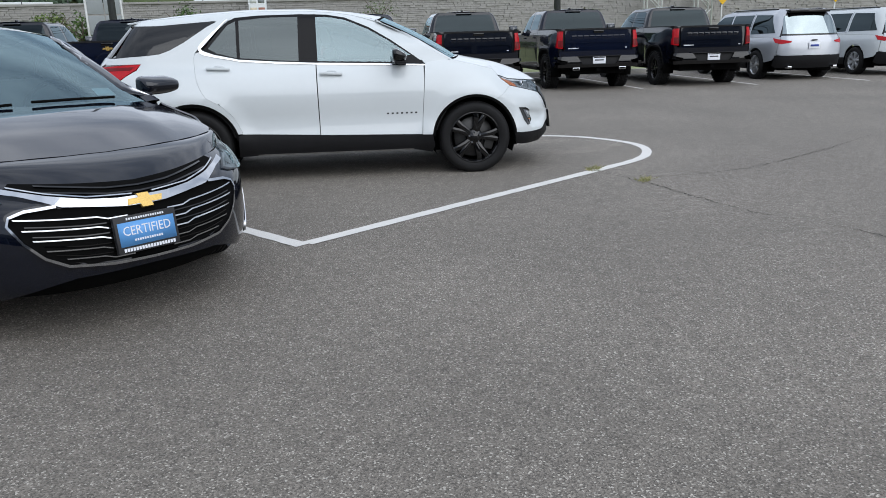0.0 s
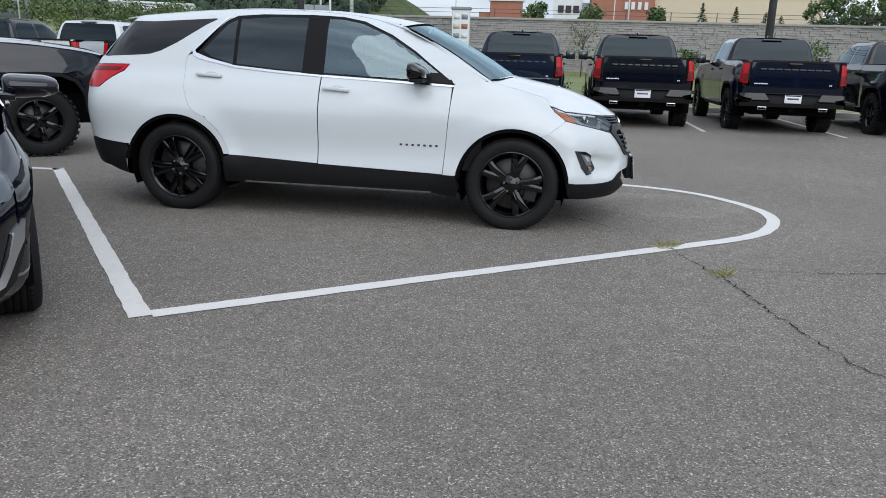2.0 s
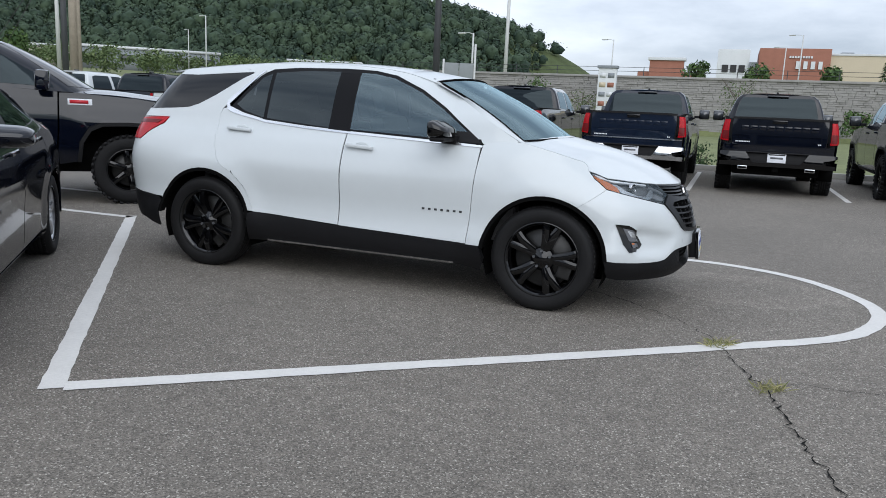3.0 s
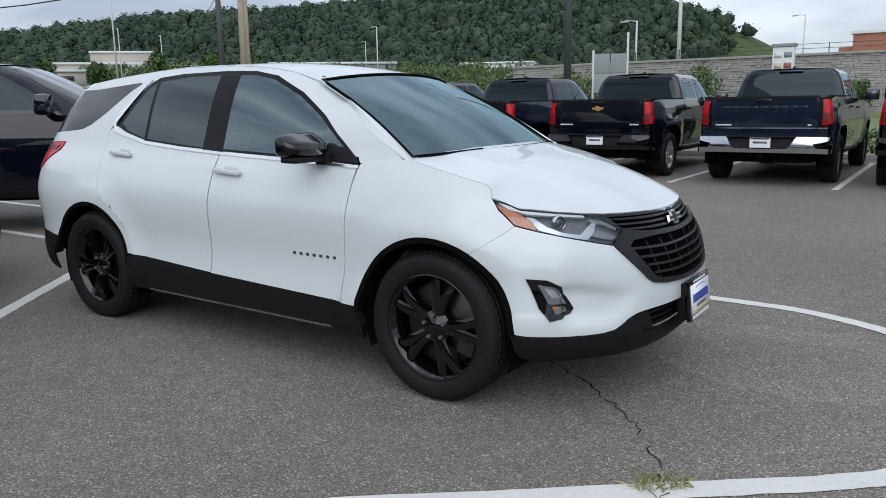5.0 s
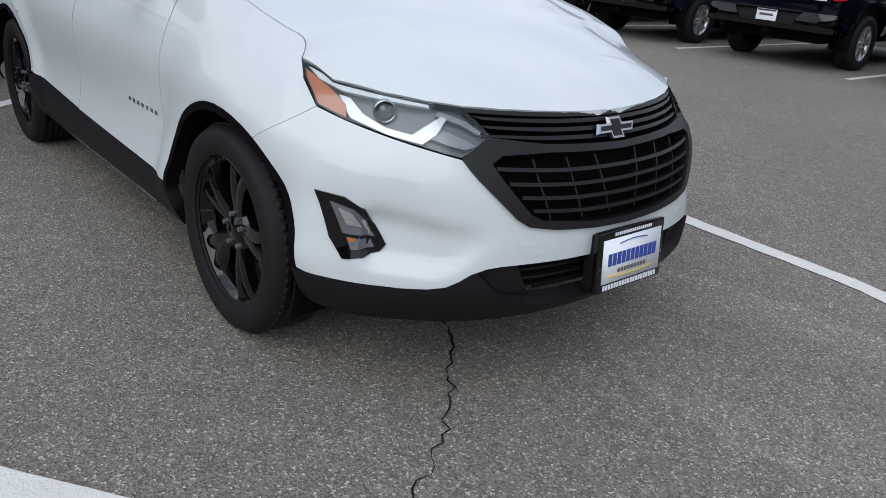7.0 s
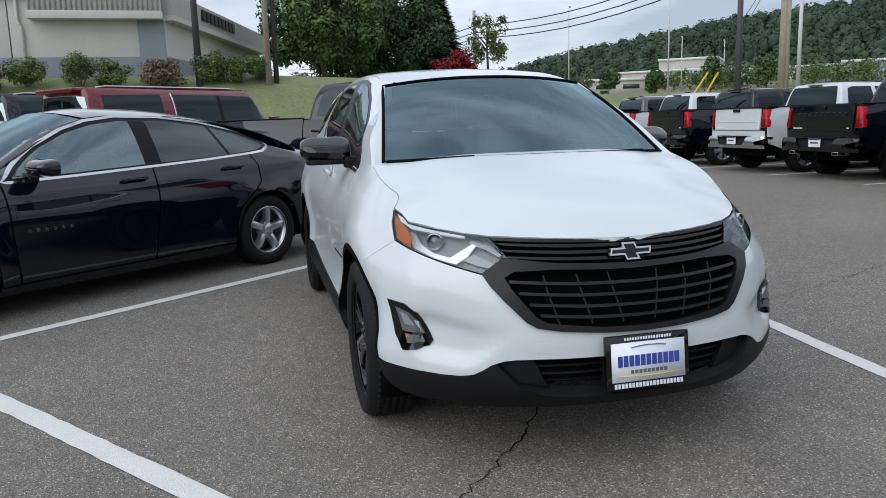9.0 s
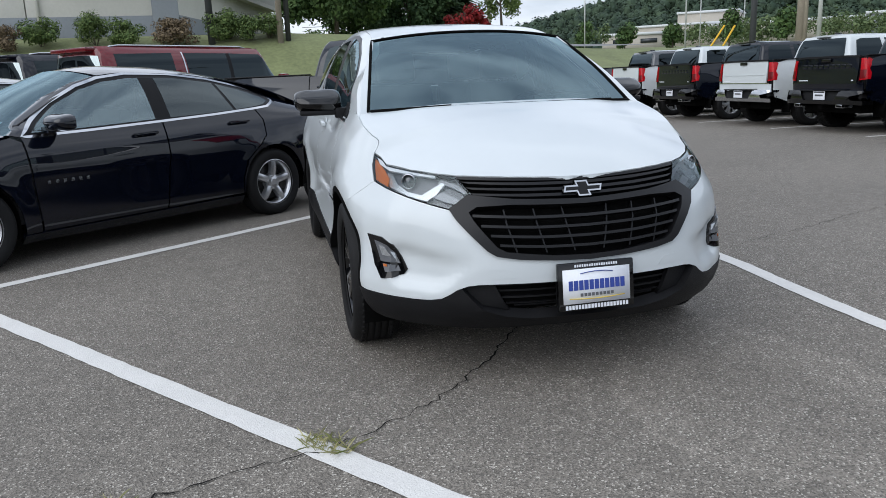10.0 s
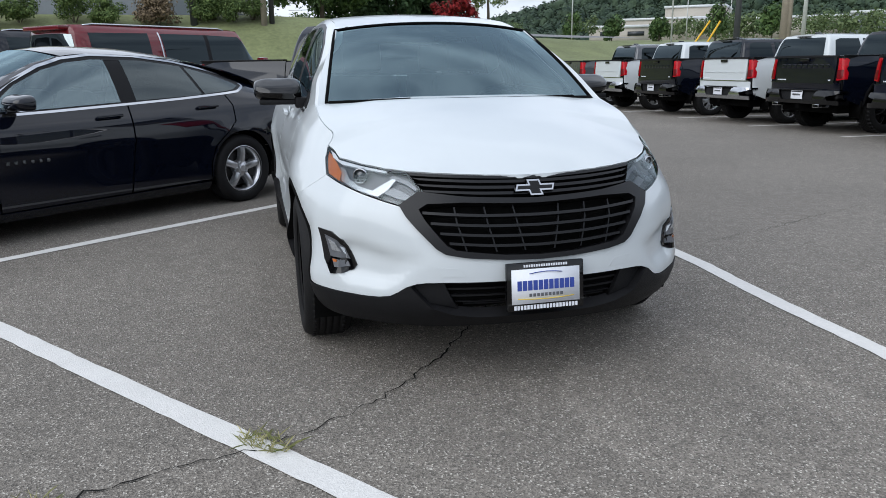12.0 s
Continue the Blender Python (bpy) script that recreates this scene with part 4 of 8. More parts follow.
    border = [Vector((p.x + 0.002 * smooth(1.7, 1.9, p.x), max(0.0, p.y - 0.004), p.z + 0.002)) for p in border]
    half_y = curve(*[(p.x, p.y) for i, p in enumerate(border) if i == 0 or p.x > border[i - 1].x + 1e-4])
    edge_z = curve(*[(p.x, p.z) for i, p in enumerate(border) if i == 0 or p.x > border[i - 1].x + 1e-4])

    def top(x, y):
        e, c, w = edge_z(x), hc(x), max(half_y(x), 0.02)
        q = min(abs(y) / w, 1.1)
        z = e + (c - e) * (1 - q ** 2.4)
        crease = smooth(0.64, 0.50, abs(y) + 0.14 * (x - 1.2)) - smooth(0.98, 0.7, q) * 0.5
        z += 0.007 * crease * smooth(2.1, 1.6, x) * (1 - q ** 6)
        return Vector((x, y, z))

    edge = [(1.12, border[0].y - 0.006)] + [(p.x, p.y) for p in border]
    hood = [(x, -y) for x, y in edge] + [(x, y) for x, y in edge[::-1][1:]] + [(1.24, 0.45), (1.28, 0.0), (1.24, -0.45)]
    part("hood", sheet(hood, top, cell=0.035, gap=0.0, flange=0.016, flip=False), PAINT_WHITE, car)
    ws_b, ws_t = Vector((1.155, 0.732, 1.112)), Vector((0.445, 0.590, 1.506))

    def screen(s, t):
        p = ws_b.lerp(ws_t, t)
        bow = (1 - abs(s) ** 2.2)
        return Vector((p.x + bow * (0.17 - 0.08 * t) + 0.015 * math.sin(math.pi * min(max(t, 0), 1)), p.y * s, p.z + bow * 0.028 * t + 0.02 * math.sin(math.pi * min(max(t, 0), 1)) + bow * 0.012))

    ring = [(-1, -0.03), (1, -0.03), (1, 1), (-1, 1)]
    fine = []
    for i in range(4):
        p, q = ring[i], ring[(i + 1) % 4]
        fine += [(p[0] + (q[0] - p[0]) * k / 12, p[1] + (q[1] - p[1]) * k / 12) for k in range(12)]
    part("windscreen", sheet(fine, screen, cell=0.08, flange=0.006), GLASS_CLEAR, car)
    seal = [screen(0.994 * s, min(t, 0.992)) for s, t in fine]
    part("windscreen_seal", tube(bmesh.new(), seal + seal[:2], 0.009, 8), PLASTIC_DARK, car)
    part("windscreen_cowl", tube(bmesh.new(), [screen(-0.97 + 1.94 * k / 24, 0.004) for k in range(25)], 0.018, 8), PLASTIC_DARK, car)
    for s in (1, -1):
        bm = bmesh.new()
        pts = [(screen(-0.45 if s > 0 else 0.25, 0.035) + Vector((0.02, 0, 0.012)))]
        for k in range(8):
            pts.append(screen((-0.45 if s > 0 else 0.25) + 0.08 * k * (1 if s > 0 else 1) - (0.55 if s > 0 else 0), 0.012 + 0.002 * k) + Vector((0.012, 0, 0.008)))
        tube(bm, pts[1:], 0.005, 6)
        part("wiper", bm, PLASTIC_DARK, car)
    bm = bmesh.new()
    box(bm, -0.06, 0.05, -0.06, 0.06, -0.03, 0.0, bevel=0.012)
    cu = part("camera_housing", bm, PLASTIC_DARK, car)
    cu.matrix_local = Matrix.Translation(screen(0.08, 0.87) + Vector((-0.06, 0, -0.03)))

    crown = curve((0.05, 0.032), (0.25, 0.046), (0.42, 0.066), (0.52, 0.086))

    def roof(x, y):
        e = roof_edge(x) - 0.004
        return Vector((x, y, e + crown(x) * (1 - min(1.0, abs(y) / 0.585) ** 2) - 0.004 * smooth(0.50, 0.56, abs(y))))

    rf = [(0.52, 0.0), (0.50, 0.3), (0.43, 0.575), (0.2, 0.556), (-0.7, 0.552), (-1.6, 0.548), (-1.93, 0.540), (-2.0, 0.3), (-2.02, 0.0)]
    rf2 = rf + [(x, -y) for x, y in rf[::-1][1:-1]]
    part("roof", sheet(rf2, roof, cell=0.07, flange=0.01, flip=False), PAINT_WHITE, car)
    cowl = [(1.10, -0.73), (1.24, -0.45), (1.285, 0.0), (1.24, 0.45), (1.10, 0.73), (1.16, 0.69), (1.30, 0.45), (1.345, 0.0), (1.30, -0.45), (1.16, -0.69)]
    part("cowl", sheet([(x - 0.02, y) for x, y in cowl], lambda x, y: Vector((x, y, 1.115 + 0.025 * (1 - (y / 0.75) ** 2))), cell=0.08), PLASTIC_DARK, car)
    # pillars beside the windscreen
    line = [(1.135, 1.118), (0.98, 1.20), (0.75, 1.335), (0.55, 1.445), (0.42, 1.508)]
    for s in (1, -1):
        bm = bmesh.new()
        rows = []
        for i in range(17):
            t = -0.12 + 1.12 * i / 16
            z = 1.118 + 0.39 * t
            k = max([j for j in range(4) if line[j][1] <= z] or [0])
            f = min(1.0, (z - line[k][1]) / (line[k + 1][1] - line[k][1]))
            x = line[k][0] + (line[k + 1][0] - line[k][0]) * f
            o = b.at(*S(x, z))
            p = screen(1.0, t) + Vector((0.0, 0.002, 0.003))
            mid = (o + p) / 2 + Vector((0.009, 0.009, 0.008))
            rows.append([bm.verts.new((q.x, s * q.y, q.z)) for q in (o - Vector((0, 0.012, 0)), o, mid, p, p - Vector((0.01, 0.0, 0.012)))])
        for i in range(16):
            for j in range(4):
                bm.faces.new((rows[i][j], rows[i + 1][j], rows[i + 1][j + 1], rows[i][j + 1]))
        bmesh.ops.recalc_face_normals(bm, faces=bm.faces)
        part("windscreen_pillar", bm, PAINT_WHITE, car)
    part("headliner", boxed(-1.75, 0.40, -0.52, 0.52, 1.50, 1.53, bevel=0.01), SEAT, car)
    # mirrors
    for s in (1, -1):
        mr = new("mirror")
        mr.parent = car
        mr.matrix_local = pose(0.60, s * 0.94, 1.172)
        bm = bmesh.new()
        bmesh.ops.create_uvsphere(bm, u_segments=24, v_segments=14, radius=1.0)
        for v in bm.verts:
            x, y, z = v.co
            k = lambda c: math.copysign(abs(c) ** 0.45, c)
            xx = k(x)
            v.co = ((0.105 - 0.045 * abs(z) - 0.03 * max(0.0, y)) * xx if xx > 0 else xx * 0.045, s * k(y) * 0.132, k(z) * 0.068 * (1.0 - 0.22 * y) * (1 - 0.28 * max(0.0, xx)) + 0.010 * y - 0.012 * max(0.0, xx))
        if s < 0:
            bmesh.ops.reverse_faces(bm, faces=bm.faces)
        part("mirror_shell", bm, GLOSS_BLACK, mr)
        bm = boxed(-0.025, 0.085, -0.105, 0.11, -0.076, -0.046, bevel=0.014)
        part("mirror_base", bm, PLASTIC, mr)
        bm = boxed(0.02, 0.10, min(-s * 0.20, -s * 0.09), max(-s * 0.20, -s * 0.09), -0.095, -0.035, bevel=0.012)
        part("mirror_stalk", bm, PLASTIC, mr)
        tri = [S(*p) for p in ((0.60, 1.098), (0.88, 1.088), (0.78, 1.165), (0.66, 1.165))]
        part("mirror_patch", sheet(tri, b.at, lift=0.004, mirror=s < 0), PLASTIC, car)
        for nm, hx, hz in (("front_handle", -0.035, 1.020), ("rear_handle", -1.095, 1.092)):
            p = b.at(*S(hx, hz))
            bm = boxed(-0.11, 0.11, -0.012, 0.016, -0.013, 0.013, bevel=0.011)
            h = part("door_handle", bm, PAINT_WHITE, car)
            h.matrix_local = Matrix.Translation((p.x, s * (p.y + 0.026), p.z)) @ pose(0, 0, 0, 0, 3, 0)
            bm = bmesh.new()
            bmesh.ops.create_uvsphere(bm, u_segments=16, v_segments=8, radius=1, matrix=Matrix.Diagonal((0.05, 0.006, 0.026, 1)))
            hb = part("handle_recess", bm, PAINT_WHITE, car)
            hb.matrix_local = Matrix.Translation((p.x + 0.01, s * (p.y - 0.001), p.z + 0.012))
    # lettering on the doors
    for s in (1, -1):
        p = b.at(*S(0.636, 0.622))
        blocks(car, Matrix.Translation((p.x, s * (p.y + 0.001), p.z)) @ pose(0, 0, 0, 0, 2.0, -90 if s < 0 else 90), 7, 0.0465, 0.020, 0.015, PAINT_GREY, "door_badge", 0.002)
    # front plate in its holder
    pl = new("front_plate")
    pl.parent = car
    pl.matrix_local = pose(2.318, 0.0, 0.436, 0, -6, 0)
    part("plate_frame", boxed(-0.012, 0.010, -0.165, 0.165, -0.098, 0.098, bevel=0.006), GLOSS_BLACK, pl)
    part("plate_holder", boxed(-0.06, -0.012, -0.15, 0.15, -0.09, 0.085, bevel=0.006), PLASTIC, pl)
    part("plate_face", boxed(0.008, 0.0135, -0.145, 0.145, -0.068, 0.072), PLATE_WHITE, pl)
    blocks(pl, Matrix.Translation((0.0137, 0, 0.006)), 11, 0.0225, 0.0185, 0.040, INK_BLUE, "plate_word", 0.001)
    blocks(pl, Matrix.Translation((0.0137, 0, -0.034)), 9, 0.0165, 0.012, 0.013, LAMP_DARK, "plate_word", 0.001)
    blocks(pl, Matrix.Translation((0.0105, 0, -0.083)), 20, 0.0138, 0.010, 0.017, PLATE_WHITE, "plate_address", 0.001)
    blocks(pl, Matrix.Translation((0.0105, 0, 0.085)), 18, 0.0105, 0.007, 0.010, PLATE_WHITE, "plate_top_word", 0.001)
    part("plate_stroke", tube(bmesh.new(), [(0.0145, 0.10 * c, 0.048 + 0.012 * math.sin(3.1 * (c + 1) / 2)) for c in (-0.7, -0.4, 0, 0.4, 0.7)], 0.0018, 5), INK_BLUE, pl)
    part("plate_stroke", tube(bmesh.new(), [(0.0145, 0.12 * c, -0.052 + 0.006 * c * c) for c in (-1, -0.5, 0, 0.5, 1)], 0.0022, 5), INK_YELLOW, pl)
    # wheels and underside
    for x in (-1.3625, 1.3625):
        for s in (-1, 1):
            wheel(car, x, s * 0.805, 0.358, 0.225, 0.256, GLOSS_BLACK, 5, True, s, turn=14 if x > 0 else 47)
            liner(car, x, s * 0.90, AR - 0.02, 0.34)
    part("underbody", boxed(-2.0, 1.88, -0.62, 0.62, 0.21, 0.42, bevel=0.05), PLASTIC_DARK, car)
    cabin(car, -1.5, 1.1, 0.62, 0.42, 1.085, ((0.15, 0.36), (0.15, -0.36), (-0.75, 0.36), (-0.75, -0.36)), 0.98)
    return car


def cabin(car, x0, x1, half, z0, z1, seats, dash_z):
    """What is seen through the windows: a dark floor tub, seats with head rests, a dashboard and a wheel."""
    bm = bmesh.new()
    box(bm, x0, x1, -half, half, z0, z0 + 0.1)
    box(bm, x0, x0 + 0.05, -half, half, z0, z1)
    box(bm, x1 - 0.05, x1, -half, half, z0, z1)
    for s in (-1, 1):
        box(bm, x0, x1, s * (half + 0.08) - 0.03, s * (half + 0.08) + 0.03, z0, z1)
    part("cabin_tub", bm, SEAT, car, flat=True)
    for sx, sy in seats:
        bm = bmesh.new()
        box(bm, sx - 0.05, sx + 0.45, sy - 0.25, sy + 0.25, z0 + 0.15, z0 + 0.30, bevel=0.05)
        box(bm, -0.07, 0.07, sy - 0.24, sy + 0.24, 0.0, 0.62, bevel=0.06, m=pose(sx - 0.05, 0, z0 + 0.22, 0, -14, 0))
        box(bm, -0.05, 0.05, sy - 0.13, sy + 0.13, 0.64, 0.84, bevel=0.04, m=pose(sx - 0.05, 0, z0 + 0.22, 0, -14, 0))
        part("seat", bm, SEAT, car)
    part("dashboard", boxed(x1 - 0.45, x1 - 0.04, -half, half, dash_z - 0.22, dash_z, bevel=0.06), SEAT, car)
    bm = bmesh.new()
    n = 24
    tube(bm, [(0.19 * math.cos(2 * math.pi * k / n), 0.19 * math.sin(2 * math.pi * k / n), 0) for k in range(n + 1)], 0.016, 6)
    st = part("steering_wheel", bm, PLASTIC_DARK, car)
    st.matrix_local = pose(x1 - 0.52, half * 0.58, dash_z + 0.02, 0, -65, 0)


crossover()

# ---- pickups ----
def pickup(m, label, paint, rim=ALLOY, bumper=None, chunky=False, gold=False, exhaust=False, badge=False):
    car = thing("pickup_truck", m, label, "pickup truck", "row of parked pickups")
    wref = curve((0.40, 0.90), (0.50, 0.965), (0.65, 0.995), (0.85, 1.005), (1.02, 1.008), (1.12, 0.995), (1.22, 0.985), (1.32, 0.965), (1.40, 0.945), (1.42, 0.93))

    def width(x, z):
        w = wref(z)
        for cx in (-1.87, 1.87):
            dx, dz = abs(x - cx), z - 0.42
            w += 0.02 * (1 - smooth(0.52, 0.66, max(dx, dz * 0.95)))
        if x < -2.2:
            w -= 0.03 * smooth(-2.2, -2.95, x)
        if x > 2.0:
            w -= 0.05 * smooth(2.0, 2.8, x)
        return w

    b = Shell(curve((0.4, 2.75), (0.9, 2.83), (1.2, 2.78), (1.32, 2.66)), curve((0.5, -2.90), (0.9, -2.92), (1.40, -2.90)), width, 2.2, -2.74, 3.2, 7.0, 1.2, 1.3)
    S, F, R = b.s, b.f, b.r

    def arch(cx, up=True):
        pts = [(cx - 0.56, 0.50), (cx - 0.53, 0.74), (cx - 0.43, 0.90), (cx - 0.28, 0.965), (cx, 0.975), (cx + 0.28, 0.965), (cx + 0.43, 0.90), (cx + 0.53, 0.74), (cx + 0.56, 0.50)]
        return pts if up else pts[::-1]

    G = 0.004
    bed = [S(*p) for p in [(-1.02, 0.50), (-1.02, 1.398), (-2.0, 1.402), (-2.74, 1.400)]] + [S(-2.86, 1.395), S(-2.86, 0.80), S(-2.80, 0.62)] + [S(*p) for p in arch(-1.87)]
    b.both("bed_side", bed, paint, car, gap=G, cell=0.09)
    b.both("cab_side", [S(*p) for p in [(-1.01, 0.44), (-1.01, 1.38), (-0.3, 1.37), (0.4, 1.345), (1.13, 1.31), (1.12, 0.9), (1.08, 0.44)]], paint, car, gap=G, cell=0.09)
    b.both("door_seam", [S(*p) for p in [(0.085, 0.5), (0.10, 1.34), (0.108, 1.34), (0.093, 0.5)]], PLASTIC_DARK, car, lift=0.001, flange=0.0, cell=0.1)
    b.both("front_fender", [S(*p) for p in [(1.09, 0.46), (1.13, 0.9), (1.14, 1.30), (1.3, 1.305), (2.0, 1.26), (2.45, 1.20), (2.62, 1.12), (2.66, 0.70), (2.45, 0.62)] + arch(1.87, False)], paint, car, gap=G, cell=0.08)
    b.across("front_face", [F(0, 1.18), F(0.5, 1.17), S(2.64, 1.12), S(2.68, 0.7), F(0.5, 0.45), F(0, 0.45)], PLASTIC, car, cell=0.15)
    for cx in (1.87, -1.87):
        arch_outline = [S(*p) for p in arch(cx)] + [S(*p) for p in [(cx + 0.52, 0.50), (cx + 0.49, 0.72), (cx + 0.40, 0.865), (cx + 0.27, 0.925), (cx, 0.935), (cx - 0.27, 0.925), (cx - 0.40, 0.865), (cx - 0.49, 0.72), (cx - 0.52, 0.50)]]
        b.both("arch_band", arch_outline, PLASTIC if chunky else paint, car, lift=0.006, flange=0.06, cell=0.07)
    b.both("side_step", [S(*p) for p in [(-0.95, 0.42), (1.05, 0.42), (1.05, 0.49), (-0.95, 0.49)]], PLASTIC, car, lift=0.012, flange=0.08, cell=0.15)
    # tail
    gate = [R(0, 0.925), R(0.775, 0.925), R(0.795, 1.32), R(0.79, 1.372), R(0, 1.380)]
    b.across("tailgate", gate, paint, car, gap=0.0, flange=0.03, cell=0.09)
    b.across("tailgate_cap", [R(0, 1.375), R(0.80, 1.368), R(0.80, 1.405), R(0, 1.412)], PLASTIC, car, lift=0.012, flange=0.06, cell=0.1)
    b.across("tailgate_strip", [R(0, 0.905), R(0.93, 0.905), R(0.93, 0.925), R(0, 0.925)], CHROME if bumper is CHROME else paint, car, lift=0.008, flange=0.02, cell=0.1)
    b.across("lower_panel", [R(0, 0.72), R(0.93, 0.72), R(0.93, 0.902), R(0, 0.902)], paint, car, flange=0.02, cell=0.1)
    b.across("tailgate_crease", [R(0, 1.085), R(0.72, 1.085), R(0.74, 1.10), R(0, 1.10)], paint, car, lift=0.008, flange=0.008, cell=0.1)
    if not gold and paint is not PAINT_WHITE:
        for k in range(9):
            y = (k - 4) * 0.145
            part("stamped_bar", boxed(-2.9125, -2.900, y - 0.060, y + 0.060, 1.175, 1.257, bevel=0.003), paint, car)
    bm = boxed(-0.012, 0.0, -0.12, 0.12, -0.03, 0.03, bevel=0.006)
    part("gate_handle", bm, GLOSS_BLACK, car).matrix_local = pose(-2.917, 0, 1.335)
    if gold:
        bowtie(car, pose(-2.92, 0, 1.245, 0, 0, 180), GOLD, 1.35, "badge")
    blocks(car, pose(-2.918, 0.60, 0.965, 0, 0, 180), 9, 0.028, 0.020, 0.022, LAMP_WHITE, "tail_badge")
    blocks(car, pose(-2.918, -0.68, 0.965, 0, 0, 180), 2 if not gold else 6, 0.028, 0.020, 0.022, LAMP_WHITE, "tail_badge")
    lamp = [R(0.84, 1.350), R(0.93, 1.352), S(-2.80, 1.350), S(-2.75, 1.32), S(-2.79, 1.22), S(-2.82, 1.17), S(-2.78, 1.10), S(-2.80, 0.985), R(0.845, 0.965)]
    b.both("tail_lamp", lamp, RED_LENS, car, lift=0.010, flange=0.03, cell=0.06)
    b.both("tail_lamp_bar", [R(0.852, 1.24), R(0.915, 1.24), R(0.915, 1.18), R(0.852, 1.18)], RED_LENS, car, lift=0.012, flange=0.004, cell=0.06)
    b.both("tail_lamp_shade", [R(0.85, 1.15), R(0.95, 1.15), R(0.95, 1.0), R(0.855, 0.99)], RED_DARK, car, lift=0.013, flange=0.004, cell=0.06)
    # bumper
    bp = bumper or GLOSS_BLACK
    bb = Shell(curve((0.4, 2.7), (0.9, 2.7)), curve((0.45, -2.98), (0.52, -3.05), (0.66, -3.06), (0.80, -3.02)), lambda x, z: 1.0, 2.0, -2.80, 3, 5.0, 1.2, 1.3)
    r2, s2 = bb.r, bb.s
    bb.across("rear_bumper", [r2(0, 0.535), r2(0.6, 0.535), r2(0.9, 0.53), s2(-2.95, 0.525), s2(-2.72, 0.53), s2(-2.72, 0.60), s2(-2.93, 0.60), r2(0.80, 0.61), r2(0.76, 0.68), s2(-2.95, 0.735), s2(-2.74, 0.74), s2(-2.74, 0.775), s2(-2.95, 0.78), r2(0.7, 0.785), r2(0.52, 0.785), r2(0.40, 0.60), r2(0.0, 0.595)], bp, car, flange=0.12, cell=0.07)
    bb.across("bumper_back", [r2(0, 0.52), r2(0.9, 0.52), s2(-2.74, 0.53), s2(-2.74, 0.77), r2(0.9, 0.78), r2(0, 0.78)], PLASTIC, car, lift=-0.045, flange=0.10, cell=0.12)
    part("bumper_step", boxed(-3.05, -2.80, -0.52, 0.52, 0.775, 0.795, bevel=0.008), PLASTIC, car)
    pl = part("plate", boxed(-0.008, 0.0, -0.155, 0.155, -0.078, 0.078, bevel=0.003), PLATE_WHITE, car, "white dealer plate with grey bars")
    pl.matrix_local = pose(-3.028, 0, 0.69)
    part("plate_bar", boxed(-0.003, 0.0, -0.105, 0.105, -0.016, 0.016), LAMP_DARK, pl).matrix_local = pose(-0.008, 0, 0.005)
    part("plate_top", boxed(-0.003, 0.0, -0.14, 0.14, 0.052, 0.072), INK_BLACK, pl).matrix_local = pose(-0.008, 0, 0)
    part("hitch", boxed(-3.0, -2.6, -0.05, 0.05, 0.44, 0.53, bevel=0.01), PLASTIC_DARK, car)
    if exhaust:
        for s in (-1, 1):
            bm = bmesh.new()
            box(bm, -3.06, -2.7, s * 0.56 - 0.085, s * 0.56 + 0.085, 0.47, 0.535, bevel=0.012)
            part("exhaust_tip", bm, CHROME, car)
            part("exhaust_hole", boxed(-3.063, -3.0, s * 0.56 - 0.07, s * 0.56 + 0.07, 0.482, 0.522, bevel=0.008), PLASTIC_DARK, car)
    # cab top
    def cw(x, z):
        return curve((1.30, 0.945), (1.42, 0.905), (1.6, 0.85), (1.75, 0.79), (1.83, 0.74), (1.88, 0.66))(z)

    c = Shell(curve((1.30, 1.58), (1.5, 1.24), (1.7, 0.88), (1.84, 0.58), (1.88, 0.47)), curve((1.30, -1.03), (1.5, -0.99), (1.75, -0.92), (1.86, -0.86)), cw, 0.15, -0.70, 3.6, 10.0, 1.25, 0.9)
    cs, cf, cr = c.s, c.f, c.r
    band = [cf(0, 1.30), cf(0.6, 1.30), cs(1.1, 1.31), cs(0.4, 1.335), cs(-0.3, 1.36), cs(-0.95, 1.375), cr(0.5, 1.375), cr(0, 1.375), cr(0, 1.875), cr(0.45, 1.872), cs(-0.78, 1.868), cs(-0.3, 1.874), cs(0.2, 1.868), cs(0.42, 1.855), cf(0.4, 1.868), cf(0, 1.872)]
    c.across("cab_shell", band, paint, car, flange=0.0, cell=0.07)
    c.across("rear_window", [cr(0, 1.415), cr(0.77, 1.415), cr(0.77, 1.44), cr(0.68, 1.785), cr(0.65, 1.81), cr(0, 1.815)], WINDOW_BLACK, car, lift=0.005, flange=0.006, cell=0.1)
    part("brake_lamp", boxed(-0.925, -0.88, -0.20, 0.20, 1.835, 1.862, bevel=0.006), LENS, car)
    c.both("rear_side_window", [cs(*p) for p in [(-0.80, 1.425), (-0.74, 1.755), (-0.62, 1.79), (-0.13, 1.79), (-0.10, 1.40)]], WINDOW_BLACK, car, lift=0.004, flange=0.006, cell=0.1)
    c.both("front_side_window", [cs(*p) for p in [(0.0, 1.395), (-0.02, 1.79), (0.28, 1.782), (0.52, 1.72), (1.02, 1.44), (1.08, 1.355)]], WINDOW_BLACK, car, lift=0.004, flange=0.006, cell=0.1)
    c.across("windscreen", [cf(0, 1.35), cf(0.55, 1.36), cf(0.76, 1.375), cf(0.60, 1.83), cf(0, 1.845)], GLOSS_BLACK, car, lift=0.004, flange=0.006, cell=0.12)

